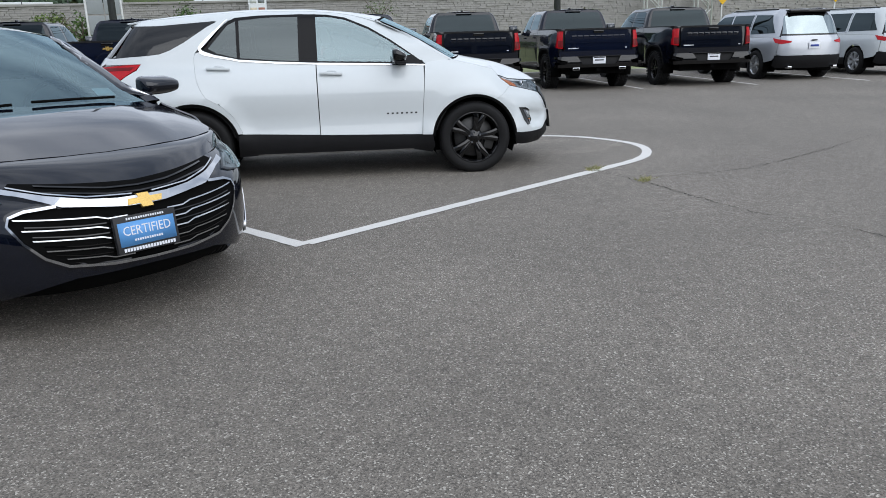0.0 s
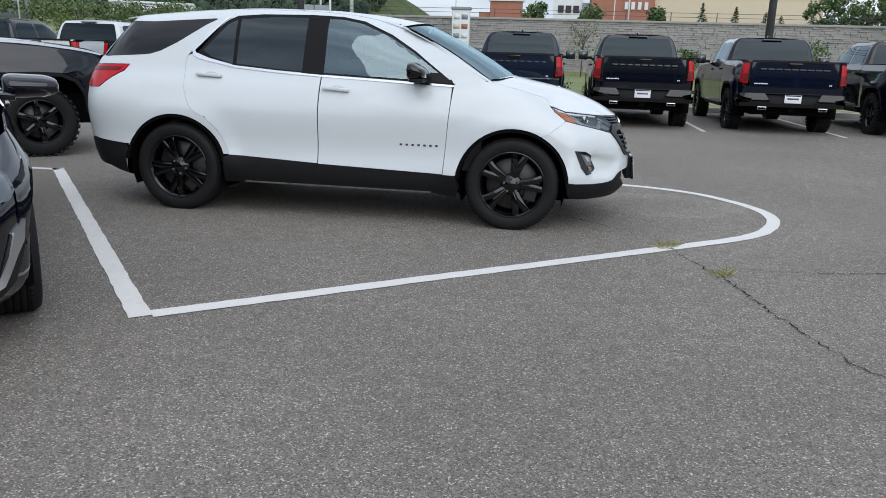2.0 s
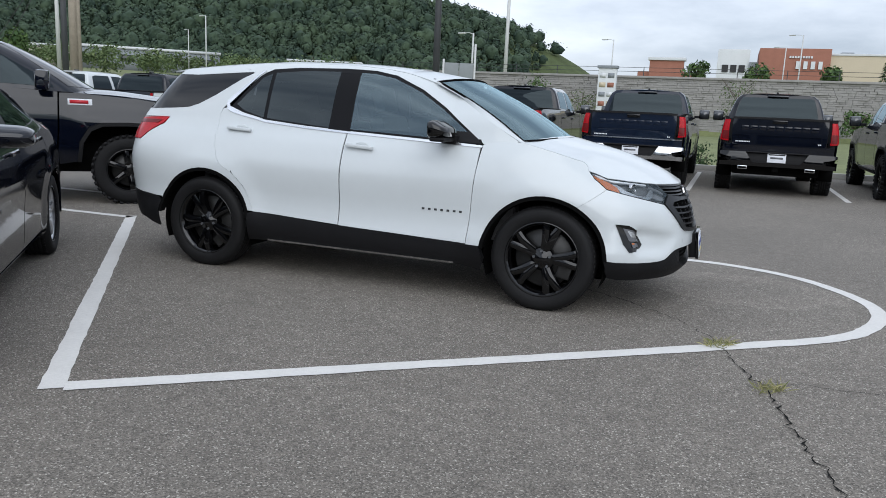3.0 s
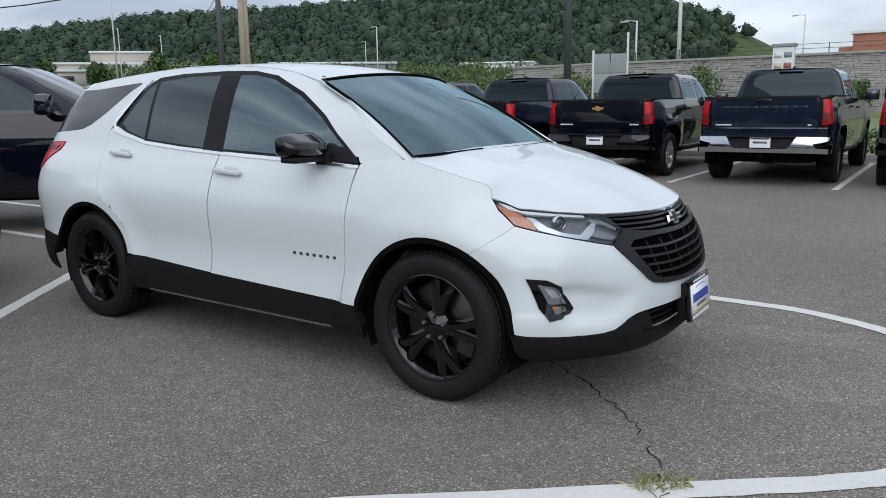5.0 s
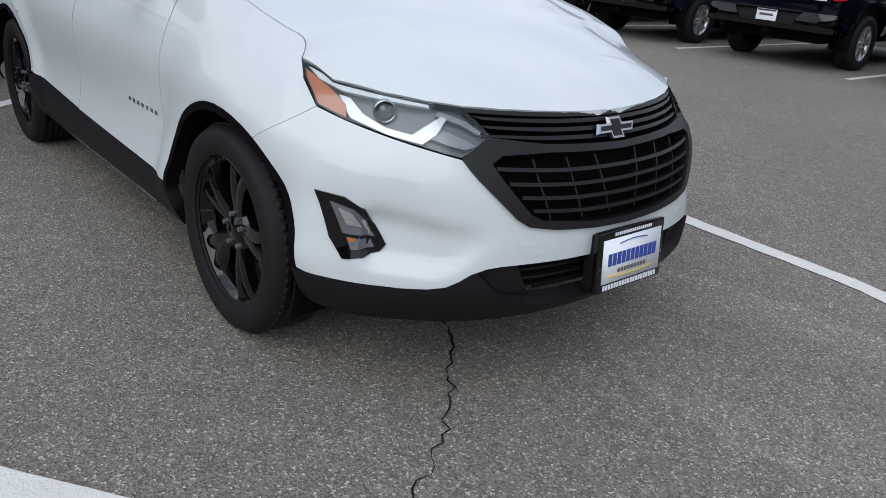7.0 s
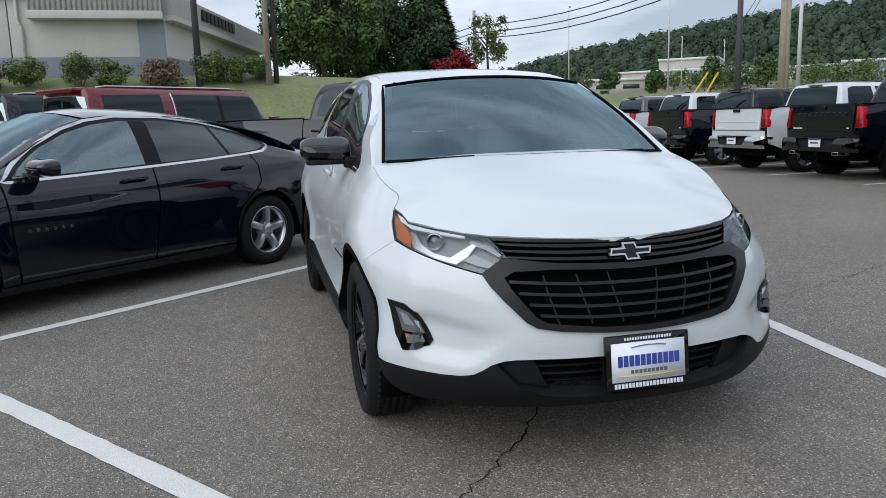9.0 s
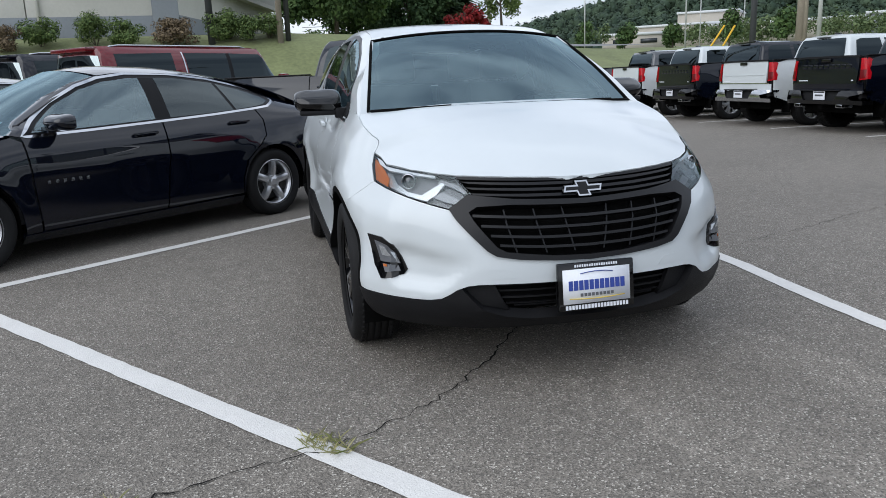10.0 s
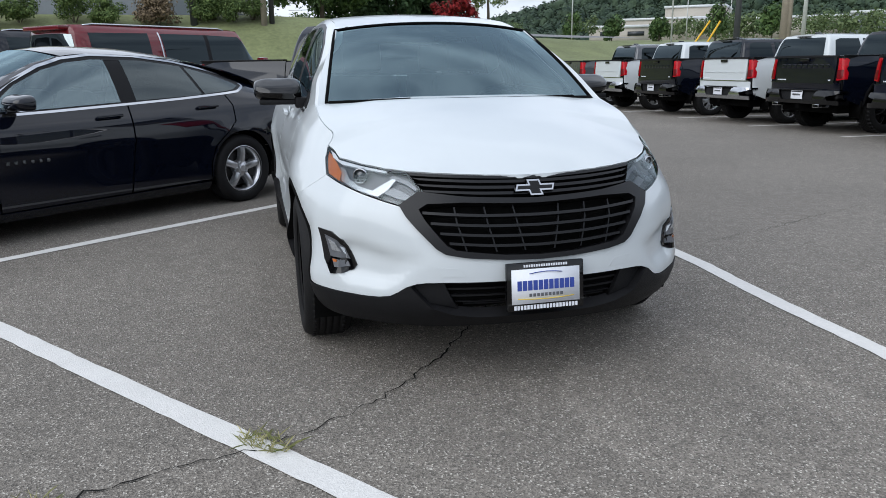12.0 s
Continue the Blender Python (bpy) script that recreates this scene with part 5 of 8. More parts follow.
    def roof(x, y):
        return Vector((x, y, 1.872 + 0.045 * (1 - (abs(y) / 0.68) ** 2) * (1 - 0.35 * ((x + 0.2) / 0.8) ** 2) - 0.012 * ((x + 0.2) / 0.75) ** 4))

    part("roof", sheet([(0.50, 0.0), (0.46, 0.4), (0.36, 0.66), (-0.2, 0.685), (-0.72, 0.67), (-0.86, 0.4), (-0.88, 0.0), (-0.86, -0.4), (-0.72, -0.67), (-0.2, -0.685), (0.36, -0.66), (0.46, -0.4)], roof, cell=0.1, flange=0.04), paint, car)
    part("roof_fin", boxed(-0.62, -0.45, -0.02, 0.02, 1.905, 1.945, bevel=0.015), GLOSS_BLACK, car)

    def bonnet(x, y):
        e = curve((1.1, 1.30), (1.6, 1.295), (2.2, 1.245), (2.55, 1.19), (2.8, 1.10))(x)
        return Vector((x, y, e + 0.035 * smooth(0.84, 0.66, abs(y)) + 0.02 * smooth(0.5, 0.3, abs(y))))

    part("hood", sheet([(1.14, -0.93), (1.14, 0.93), (2.2, 0.90), (2.6, 0.84), (2.74, 0.5), (2.78, 0), (2.74, -0.5), (2.6, -0.84), (2.2, -0.90)], bonnet, cell=0.1, flange=0.05), paint, car)
    # open bed
    bm = bmesh.new()
    box(bm, -2.86, -1.05, -0.88, 0.88, 0.80, 0.86)
    for s in (-1, 1):
        box(bm, -2.86, -1.05, s * 0.90 - 0.035, s * 0.90 + 0.035, 0.8, 1.395)
    box(bm, -1.08, -1.03, -0.88, 0.88, 0.8, 1.38)
    box(bm, -2.88, -2.85, -0.80, 0.80, 0.8, 1.37)
    part("bed_liner", bm, PLASTIC, car, flat=True)
    for s in (-1, 1):
        part("bed_rail_cap", boxed(-2.86, -1.04, s * 0.93 - 0.04, s * 0.93 + 0.03, 1.396, 1.412, bevel=0.006), PLASTIC, car)
        mr = new("mirror")
        mr.parent = car
        mr.matrix_local = pose(0.98, s * 1.14, 1.43)
        part("mirror_shell", boxed(-0.05, 0.09, -0.115, 0.115, -0.11, 0.11, bevel=0.035), GLOSS_BLACK if not chunky else paint, mr)
        part("mirror_glass", boxed(-0.056, -0.048, -0.095, 0.095, -0.09, 0.09), LENS, mr)
        part("mirror_stalk", boxed(-0.02, 0.05, min(-s * 0.22, -s * 0.1), max(-s * 0.22, -s * 0.1), -0.09, -0.03, bevel=0.01), PLASTIC, mr)
        for hx, hz in ((-0.72, 1.22), (0.26, 1.20)):
            part("door_handle", boxed(hx - 0.11, hx + 0.11, s * 1.0 - 0.02, s * 1.0 + 0.02, hz - 0.018, hz + 0.018, bevel=0.012), paint, car)
        for x in (-1.87, 1.87):
            wheel(car, x, s * 0.875, 0.415 if chunky else 0.40, 0.275, 0.255, rim, 6, not chunky, s, chunky=chunky, turn=20 + 31 * (x > 0))
            bm = bmesh.new()
            box(bm, x - 0.56, x + 0.56, s * 0.55 - 0.02, s * 0.55 + 0.02, 0.45, 0.98)
            box(bm, x - 0.56, x + 0.56, min(s * 0.55, s * 0.97), max(s * 0.55, s * 0.97), 0.965, 0.99)
            part("wheel_liner", bm, PLASTIC_DARK, car, flat=True)
            if x < 0:
                part("mud_flap", boxed(-2.46, -2.44, s * 0.87 - 0.13, s * 0.87 + 0.13, 0.30, 0.60), PLASTIC_DARK, car)
    part("underbody", boxed(-2.75, 2.6, -0.74, 0.74, 0.36, 0.72, bevel=0.05), PLASTIC_DARK, car)
    part("axle", tube(bmesh.new(), [(-1.87, -0.8, 0.40), (-1.87, 0.8, 0.40)], 0.055, 10), PLASTIC_DARK, car)
    if badge:
        for s in (-1, 1):
            p = b.at(*S(1.36, 1.20))
            bd = part("side_badge", boxed(-0.002, 0.004, -0.13, 0.13, -0.035, 0.035, bevel=0.002), LAMP_WHITE, car, "white and red package badge")
            bd.matrix_local = Matrix.Translation((p.x, s * p.y, p.z)) @ pose(0, 0, 0, 0, 0, 90 * s)
            part("badge_bar", boxed(0.004, 0.006, -0.11, 0.09, -0.02, 0.02), INK_RED, bd)
    return car

# ---- the black sedan ----
def sedan(m):
    car = thing("sedan", m, "glossy black four-door sedan with chrome window trim", "car")
    P = PAINT_BLACK
    wref = curve((0.16, 0.80), (0.22, 0.865), (0.30, 0.895), (0.42, 0.90), (0.55, 0.905), (0.68, 0.915), (0.78, 0.912), (0.86, 0.895), (0.93, 0.868), (1.0, 0.835), (1.08, 0.80), (1.2, 0.745), (1.3, 0.69), (1.38, 0.635), (1.42, 0.585), (1.44, 0.52))
    shoulder = curve((-2.6, 1.02), (-2.2, 1.03), (-1.6, 1.03), (0.9, 0.98), (1.2, 0.94), (1.6, 0.865), (1.9, 0.785), (2.2, 0.70))
    roof_edge = curve((-2.0, 1.09), (-1.62, 1.205), (-1.3, 1.305), (-0.9, 1.385), (-0.5, 1.425), (-0.1, 1.435), (0.2, 1.40), (0.5, 1.30), (0.8, 1.15), (1.0, 1.03))

    def width(x, z):
        zz = z
        if x > 1.0:
            s = shoulder(x)
            zz = z + (0.98 - s) * smooth(0.42, s, z)
        elif z > 1.0:
            e = max(1.06, roof_edge(x))
            zz = z + (1.44 - e) * smooth(1.0, e, z)
        w = wref(zz)
        if x < -1.8 and z > 0.6:
            w -= 0.06 * smooth(-1.8, -2.4, x)
        for cx in (-1.415, 1.415):
            d = math.hypot(x - cx, z - 0.33)
            w += 0.02 * (1 - smooth(0.40, 0.52, d))
        w += 0.012 * math.exp(-((z - 0.72) / 0.03) ** 2) * smooth(1.3, 0.6, x) * smooth(-2.2, -1.0, x)
        return w

    front = curve((0.14, 2.20), (0.20, 2.33), (0.30, 2.39), (0.45, 2.40), (0.55, 2.375), (0.64, 2.34), (0.70, 2.28), (0.75, 2.18), (0.82, 1.95), (0.9, 1.7))
    rear = curve((0.2, -2.40), (0.4, -2.52), (0.7, -2.57), (0.95, -2.53), (1.02, -2.46), (1.06, -2.40))
    b = Shell(front, rear, width, 1.40, -1.80, 2.35, 2.8, 1.45, 1.2)
    S, F, R = b.s, b.f, b.r
    G, AR = 0.0022, 0.375
    af, ar = arc(1.415, 0.33, AR, 5, 175, 20), arc(-1.415, 0.33, AR, 5, 175, 20)
    b.both("front_fender", [S(*p) for p in [(0.90, 0.24), (0.93, 0.6), (0.95, 0.93), (1.02, 0.968)] + bend((1.2, 0.935), (1.45, 0.895), (1.65, 0.85), (1.80, 0.80)) + [(1.86, 0.75), (1.84, 0.66), (1.86, 0.56), (1.82, 0.42)] + af[3:] + [(1.03, 0.24)]], P, car, gap=G)
    b.both("front_door", [S(*p) for p in [(-0.19, 0.255), (0.89, 0.245), (0.92, 0.6), (0.94, 0.93), (0.95, 0.965), (0.4, 0.985), (-0.26, 1.012), (-0.25, 0.7)]], P, car, gap=G)
    b.both("rear_door", [S(*p) for p in [(-0.20, 0.255), (-0.26, 0.7), (-0.27, 1.012), (-0.8, 1.035), (-1.30, 1.062), (-1.36, 0.95), (-1.34, 0.80), (-1.22, 0.70), (-1.08, 0.58), (-1.02, 0.42), (-1.01, 0.27)]], P, car, gap=G)
    b.both("quarter_panel", [S(*p) for p in [(-1.02, 0.255), (-1.03, 0.42), (-1.09, 0.58), (-1.23, 0.70), (-1.35, 0.80), (-1.37, 0.95), (-1.31, 1.064), (-1.48, 1.078), (-1.60, 1.105), (-1.62, 1.14), (-1.50, 1.24), (-1.9, 1.108), (-2.15, 1.05), (-2.42, 1.02), (-2.40, 0.92), (-2.2, 0.86), (-2.2, 0.45), (-2.1, 0.30), (-1.82, 0.28)] + ar[::-1][1:]], P, car, gap=G)
    b.both("sill", [S(*p) for p in [(-1.02, 0.165), (1.04, 0.165), (1.04, 0.235), (-1.02, 0.25)]], P, car, lift=0.004, flange=0.04)
    b.both("roof_side", [S(*p) for p in [(0.95, 0.965), (1.02, 0.985), (0.9, 1.075), (0.6, 1.25), (0.35, 1.355), (0.15, 1.405), (-0.1, 1.43), (-0.5, 1.42), (-0.9, 1.38), (-1.3, 1.30), (-1.62, 1.20), (-1.66, 1.10), (-1.60, 1.14), (-1.28, 1.262), (-0.9, 1.345), (-0.5, 1.395), (-0.1, 1.405), (0.15, 1.375), (0.35, 1.315), (0.6, 1.195), (0.8, 1.065)]], P, car, cell=0.05)
    dlo = [(0.93, 0.972), (0.8, 1.066), (0.6, 1.196), (0.35, 1.316), (0.15, 1.376), (-0.1, 1.406), (-0.5, 1.396), (-0.9, 1.346), (-1.28, 1.263), (-1.56, 1.165), (-1.60, 1.125), (-1.48, 1.08), (-1.30, 1.066), (-0.8, 1.037), (-0.27, 1.014), (0.4, 0.987)]
    rim_line = [S(*p) for p in dense(dlo, 0.025, True)]
    for mirror in (True, False):
        part("window_frame", ribbon(rim_line, -0.03, b.at, 0.0005, 0.012, mirror, True), PILLAR_BLACK, car)
    b.both("door_pillar", [S(*p) for p in ((-0.195, 1.01), (-0.37, 1.015), (-0.345, 1.398), (-0.190, 1.40))], PILLAR_BLACK, car, lift=0.001, flange=0.03)
    b.both("window_divider", [S(*p) for p in ((-1.05, 1.045), (-1.10, 1.05), (-0.985, 1.325), (-0.94, 1.335))], PILLAR_BLACK, car, lift=0.001, flange=0.03)
    b.both("front_window", [S(*p) for p in [(0.86, 0.990), (0.77, 1.062), (0.58, 1.186), (0.34, 1.296), (0.14, 1.352), (-0.1, 1.378), (-0.20, 1.376), (-0.21, 1.025), (0.4, 1.0)]], GLASS_SIDE, car, lift=0.003, flange=0.004)
    b.both("rear_window", [S(*p) for p in [(-0.36, 1.030), (-0.35, 1.375), (-0.55, 1.368), (-0.95, 1.315), (-1.06, 1.058), (-0.8, 1.045)]], GLASS_DARK, car, lift=0.003, flange=0.004)
    b.both("vent_window", [S(*p) for p in [(-1.09, 1.062), (-0.99, 1.306), (-1.27, 1.236), (-1.50, 1.155), (-1.54, 1.125), (-1.44, 1.09), (-1.30, 1.075)]], GLASS_DARK, car, lift=0.003, flange=0.004)
    loop = [S(*p) for p in dense(dlo, 0.025, True)]
    for mirror in (True, False):
        part("chrome_strip", ribbon(loop, 0.019, b.at, 0.006, 0.009, mirror, True), CHROME, car)
    # nose
    nose = [S(1.88, 0.74), S(1.86, 0.66), S(1.88, 0.56), S(1.83, 0.42)] + [S(*p) for p in af[:3][::-1]] + [S(1.80, 0.20), S(1.95, 0.165)] + [F(*p) for p in ((0.72, 0.19), (0.60, 0.235), (0.46, 0.285), (0.36, 0.308), (0.0, 0.315), (0.0, 0.712), (0.30, 0.727), (0.53, 0.748), (0.62, 0.752), (0.76, 0.77))]
    b.across("front_bumper", nose, P, car, cell=0.05)
    mo = [(0, 0.606), (0.10, 0.608), (0.25, 0.625), (0.38, 0.634), (0.50, 0.624), (0.555, 0.605), (0.565, 0.578), (0.525, 0.50), (0.46, 0.43), (0.38, 0.385), (0.20, 0.364), (0.0, 0.360)]
    b.across("grille_mesh", [F(*p) for p in mo], PLASTIC_DARK, car, lift=0.003, flange=0.0, cell=0.06)
    rim_pts = [F(*p) for p in dense(mo[3:], 0.02)]
    for mirror in (True, False):
        part("grille_chrome", ribbon(rim_pts, 0.013, b.at, 0.020, 0.02, mirror), CHROME, car)
    wing = [(0, 0.640), (0.12, 0.641), (0.25, 0.652), (0.40, 0.680), (0.50, 0.707), (0.575, 0.728), (0.585, 0.708), (0.50, 0.688), (0.42, 0.658), (0.36, 0.634), (0.25, 0.622), (0.10, 0.603), (0, 0.600)]
    b.across("chrome_wing", [F(*p) for p in wing], CHROME, car, lift=0.020, flange=0.03, cell=0.04)
    for k, (z0, e) in enumerate(((0.570, 0.545), (0.525, 0.525), (0.480, 0.495), (0.435, 0.455), (0.392, 0.385))):
        lift = 0.028 - 0.003 * k
        bar = [F(*p) for p in ((0.10, z0 - 0.010), (0.19, z0 - 0.010), (0.235, z0 + 0.004), (e, z0 + lift), (e + 0.003, z0 + lift + 0.006), (0.235, z0 + 0.010), (0.19, z0 - 0.004), (0.10, z0 - 0.004))]
        b.both("grille_bar", bar, CHROME, car, lift=0.012, flange=0.012, cell=0.05)
        rung = [F(*p) for p in ((0.12, z0 - 0.030), (0.30, z0 - 0.024), (e - 0.03, z0 - 0.004), (e - 0.03, z0 + 0.001), (0.30, z0 - 0.019), (0.12, z0 - 0.025))]
        b.both("grille_rung", rung, GLOSS_BLACK, car, lift=0.008, flange=0.008, cell=0.06)
    upper = [F(*p) for p in ((0, 0.642), (0.12, 0.643), (0.25, 0.654), (0.40, 0.682), (0.53, 0.722), (0.50, 0.744), (0.25, 0.722), (0, 0.708))]
    b.across("upper_intake", upper, PLASTIC_DARK, car, lift=0.004, flange=0.0, cell=0.05)
    for k in range(2):
        z0 = 0.656 + 0.024 * k
        b.across("intake_bar", [F(*p) for p in ((0, z0), (0.15, z0 + 0.006), (0.30, z0 + 0.026), (0.42, z0 + 0.042), (0.42, z0 + 0.047), (0.30, z0 + 0.032), (0.15, z0 + 0.012), (0, z0 + 0.006))], GLOSS_BLACK, car, lift=0.012, flange=0.01, cell=0.06)
    part("intake_line", ribbon([F(*p) for p in dense([(0.05, 0.648), (0.25, 0.660), (0.40, 0.688), (0.52, 0.722)], 0.02)], 0.005, b.at, 0.016, 0.01, False), CHROME, car)
    part("intake_line", ribbon([F(*p) for p in dense([(0.05, 0.648), (0.25, 0.660), (0.40, 0.688), (0.52, 0.722)], 0.02)], 0.005, b.at, 0.016, 0.01, True), CHROME, car)
    lamp = [S(1.80, 0.785), S(1.86, 0.775)] + [F(*p) for p in ((0.70, 0.742), (0.62, 0.715), (0.56, 0.675), (0.63, 0.655), (0.72, 0.64), (0.80, 0.64))] + [S(1.86, 0.67), S(1.82, 0.73)]
    b.both("headlamp_housing", lamp, LAMP_GREY, car, lift=0.002, flange=0.02, cell=0.04)
    b.both("lamp_reflector", [F(0.72, 0.735), F(0.63, 0.705), F(0.60, 0.68), F(0.70, 0.668), F(0.78, 0.70)], CHROME, car, lift=0.006, flange=0.004, cell=0.04)
    b.both("lamp_cover", lamp, GLASS_LAMP, car, lift=0.016, flange=0.014, cell=0.04)
    b.both("side_vent", [F(0.80, 0.50), F(0.86, 0.44), S(1.92, 0.28), F(0.74, 0.24), F(0.72, 0.28)], PLASTIC, car, lift=0.004, cell=0.05)
    b.both("chrome_blade", [F(0.81, 0.50), F(0.862, 0.54), F(0.85, 0.45), F(0.755, 0.29), F(0.71, 0.28), F(0.785, 0.41)], ALLOY, car, lift=0.010, flange=0.01, cell=0.04)
    # sunken matt black sheet that stands in for the shadow below the bumper
    b.across("under_bumper_dark", [F(0, 0.15), F(0.45, 0.155), F(0.66, 0.165), F(0.66, 0.24), F(0.42, 0.32), F(0.0, 0.33)], PLASTIC_DARK, car, lift=-0.05, flange=0.03, cell=0.06)
    bowtie(car, pose(2.362, 0, 0.622, 0, -22, 0), GOLD, 1.1, "badge")
    pl = new("front_plate")
    pl.parent = car
    pl.matrix_local = pose(2.428, -0.04, 0.485, 0, -8, 0)
    part("plate_frame", boxed(-0.02, 0.008, -0.155, 0.155, -0.088, 0.088, bevel=0.005), INK_BLACK, pl)
    part("plate_face", boxed(0.006, 0.0105, -0.14, 0.14, -0.055, 0.058), PLATE_BLUE, pl)
    lines_text("plate_word", "CERTIFIED", 0.062, PLATE_WHITE, pl, Matrix.Translation((0.0108, 0, 0.014)) @ pose(0, 0, 0, 90, 0, 90) @ Matrix.Diagonal((0.84, 1, 1, 1)), 0.001)
    blocks(pl, Matrix.Translation((0.0105, 0, -0.03)), 12, 0.012, 0.008, 0.010, PLATE_WHITE, "plate_bar", 0.001)
    blocks(pl, Matrix.Translation((0.0082, 0, -0.072)), 18, 0.0145, 0.011, 0.016, PLATE_WHITE, "plate_address", 0.001)
    blocks(pl, Matrix.Translation((0.0082, 0, 0.073)), 16, 0.012, 0.008, 0.010, PLATE_WHITE, "plate_top_bar", 0.001)
    part("headliner", boxed(-1.0, 0.05, -0.50, 0.50, 1.34, 1.36, bevel=0.01), SEAT, car)
    # tail
    b.across("tail", [R(0, 0.42), R(0.7, 0.42), S(-2.2, 0.45), S(-2.2, 0.86), S(-2.42, 0.93), R(0.5, 1.02), R(0, 1.03)], P, car, cell=0.08)
    b.across("rear_bumper", [R(0, 0.22), R(0.7, 0.23), S(-2.1, 0.29), S(-2.2, 0.44), R(0.7, 0.415), R(0, 0.415)], PLASTIC, car, lift=0.002, cell=0.08)
    b.both("tail_lamp", [S(-2.18, 0.985), S(-2.42, 0.96), R(0.55, 0.95), R(0.55, 0.84), S(-2.44, 0.85), S(-2.25, 0.90)], RED_LENS, car, lift=0.006, cell=0.05)

    def top(x, y):
        e = shoulder(x)
        c = e + 0.055 + 0.02 * smooth(1.0, 1.5, x)
        return Vector((x, y, e + (c - e) * (1 - min(1.1, abs(y) / 0.80) ** 2.4) + 0.008 * smooth(0.62, 0.5, abs(y) + 0.1 * (x - 1)) * smooth(2.2, 1.6, x)))

    hood = [(0.98, -0.76), (1.2, -0.795), (1.5, -0.80), (1.68, -0.79), (1.77, -0.735), (1.87, -0.60), (1.96, -0.42), (2.01, -0.2), (2.025, 0.0)]
    hood = hood + [(x, -y) for x, y in hood[::-1][1:]] + [(1.10, 0.45), (1.14, 0.0), (1.10, -0.45)]
    part("hood", sheet(hood, top, cell=0.05, gap=0.002, flange=0.03), P, car)
    lip_x = curve((0, 2.029), (0.2, 2.014), (0.42, 1.964), (0.6, 1.874), (0.735, 1.774), (0.79, 1.69))

    def nose_top(y, t):
        q = abs(y)
        p = top(lip_x(q), y) - Vector((0, 0, 0.001))
        o = b.at(*F(min(q * 1.02, 0.80), 0.712 + 0.036 * min(1.3, q / 0.53) ** 1.5))
        o.y = math.copysign(o.y, y)
        r = p.lerp(o, t)
        r.z += 0.018 * math.sin(math.pi * min(max(t, 0), 1))
        return r

    cap = [(-0.765 + 0.0765 * k, 0.0) for k in range(21)] + [(0.765 - 0.0765 * k, 1.0) for k in range(21)]
    part("nose_cap", sheet(cap, nose_top, cell=0.06, flange=0.02, flip=True), P, car)
    wb, wt = Vector((1.02, 0.74, 0.975)), Vector((0.14, 0.56, 1.395))

    def screen(s, t):
        p = wb.lerp(wt, t)
        bow = 1 - abs(s) ** 2.2
        k = math.sin(math.pi * min(max(t, 0), 1))
        return Vector((p.x + bow * (0.14 - 0.05 * t) + 0.01 * k, p.y * s, p.z + bow * (0.02 + 0.05 * t) + 0.03 * k))

    def back(s, t):
        p = Vector((-2.05, 0.67, 1.066)).lerp(Vector((-1.05, 0.57, 1.360)), t)
        bow = 1 - abs(s) ** 2.2
        k = math.sin(math.pi * min(max(t, 0), 1))
        return Vector((p.x - bow * (0.12 - 0.06 * t), p.y * s, p.z + bow * (0.02 + 0.035 * t) + 0.04 * k))

    quad = [(-1, 0), (0, 0), (1, 0), (1, 0.5), (1, 1), (0, 1), (-1, 1), (-1, 0.5)]
    part("windscreen", sheet(quad, screen, cell=0.1, flange=0.006), GLASS_CLEAR, car)
    part("rear_screen", sheet(quad, back, cell=0.1, flange=0.006, flip=True), GLASS_DARK, car)

    # pillars beside the front and rear glass
    def by_height(line, z):
        k = max([j for j in range(len(line) - 1) if line[j][1] <= z] or [0])
        f = min(1.0, max(0.0, (z - line[k][1]) / (line[k + 1][1] - line[k][1])))
        return line[k][0] + (line[k + 1][0] - line[k][0]) * f

    for line, edge_at, z0, dz in (([(1.02, 0.985), (0.9, 1.075), (0.6, 1.25), (0.35, 1.355), (0.15, 1.405)], screen, 0.980, 0.42), ([(-2.06, 1.062), (-1.9, 1.11), (-1.62, 1.20), (-1.3, 1.30), (-1.05, 1.35)], back, 1.062, 0.29)):
        for s in (1, -1):
            bm = bmesh.new()
            rows = []
            for i in range(15):
                t = i / 14
                z = z0 + dz * t
                o = b.at(*S(by_height(line, z), z))
                p = edge_at(1.0, t) + Vector((0, 0.002, 0.003))
                rows.append([bm.verts.new((q.x, s * q.y, q.z)) for q in (o - Vector((0, 0.012, 0.006)), o, (o + p) / 2 + Vector((0, 0.004, 0.006)), p, p - Vector((0, 0, 0.012)))])
            for i in range(14):
                for j in range(4):
                    bm.faces.new((rows[i][j], rows[i + 1][j], rows[i + 1][j + 1], rows[i][j + 1]))
            bmesh.ops.recalc_face_normals(bm, faces=bm.faces)
            part("pillar", bm, P, car)

    def roof(x, y):
        return Vector((x, y, roof_edge(x) - 0.008 + 0.075 * (1 - (abs(y) / 0.57) ** 2)))

    part("roof", sheet([(0.2, 0.0), (0.17, 0.35), (0.12, 0.555), (-0.4, 0.575), (-1.06, 0.56), (-1.10, 0.0), (-1.06, -0.56), (-0.4, -0.575), (0.12, -0.555), (0.17, -0.35)], roof, cell=0.08, flange=0.03), P, car)
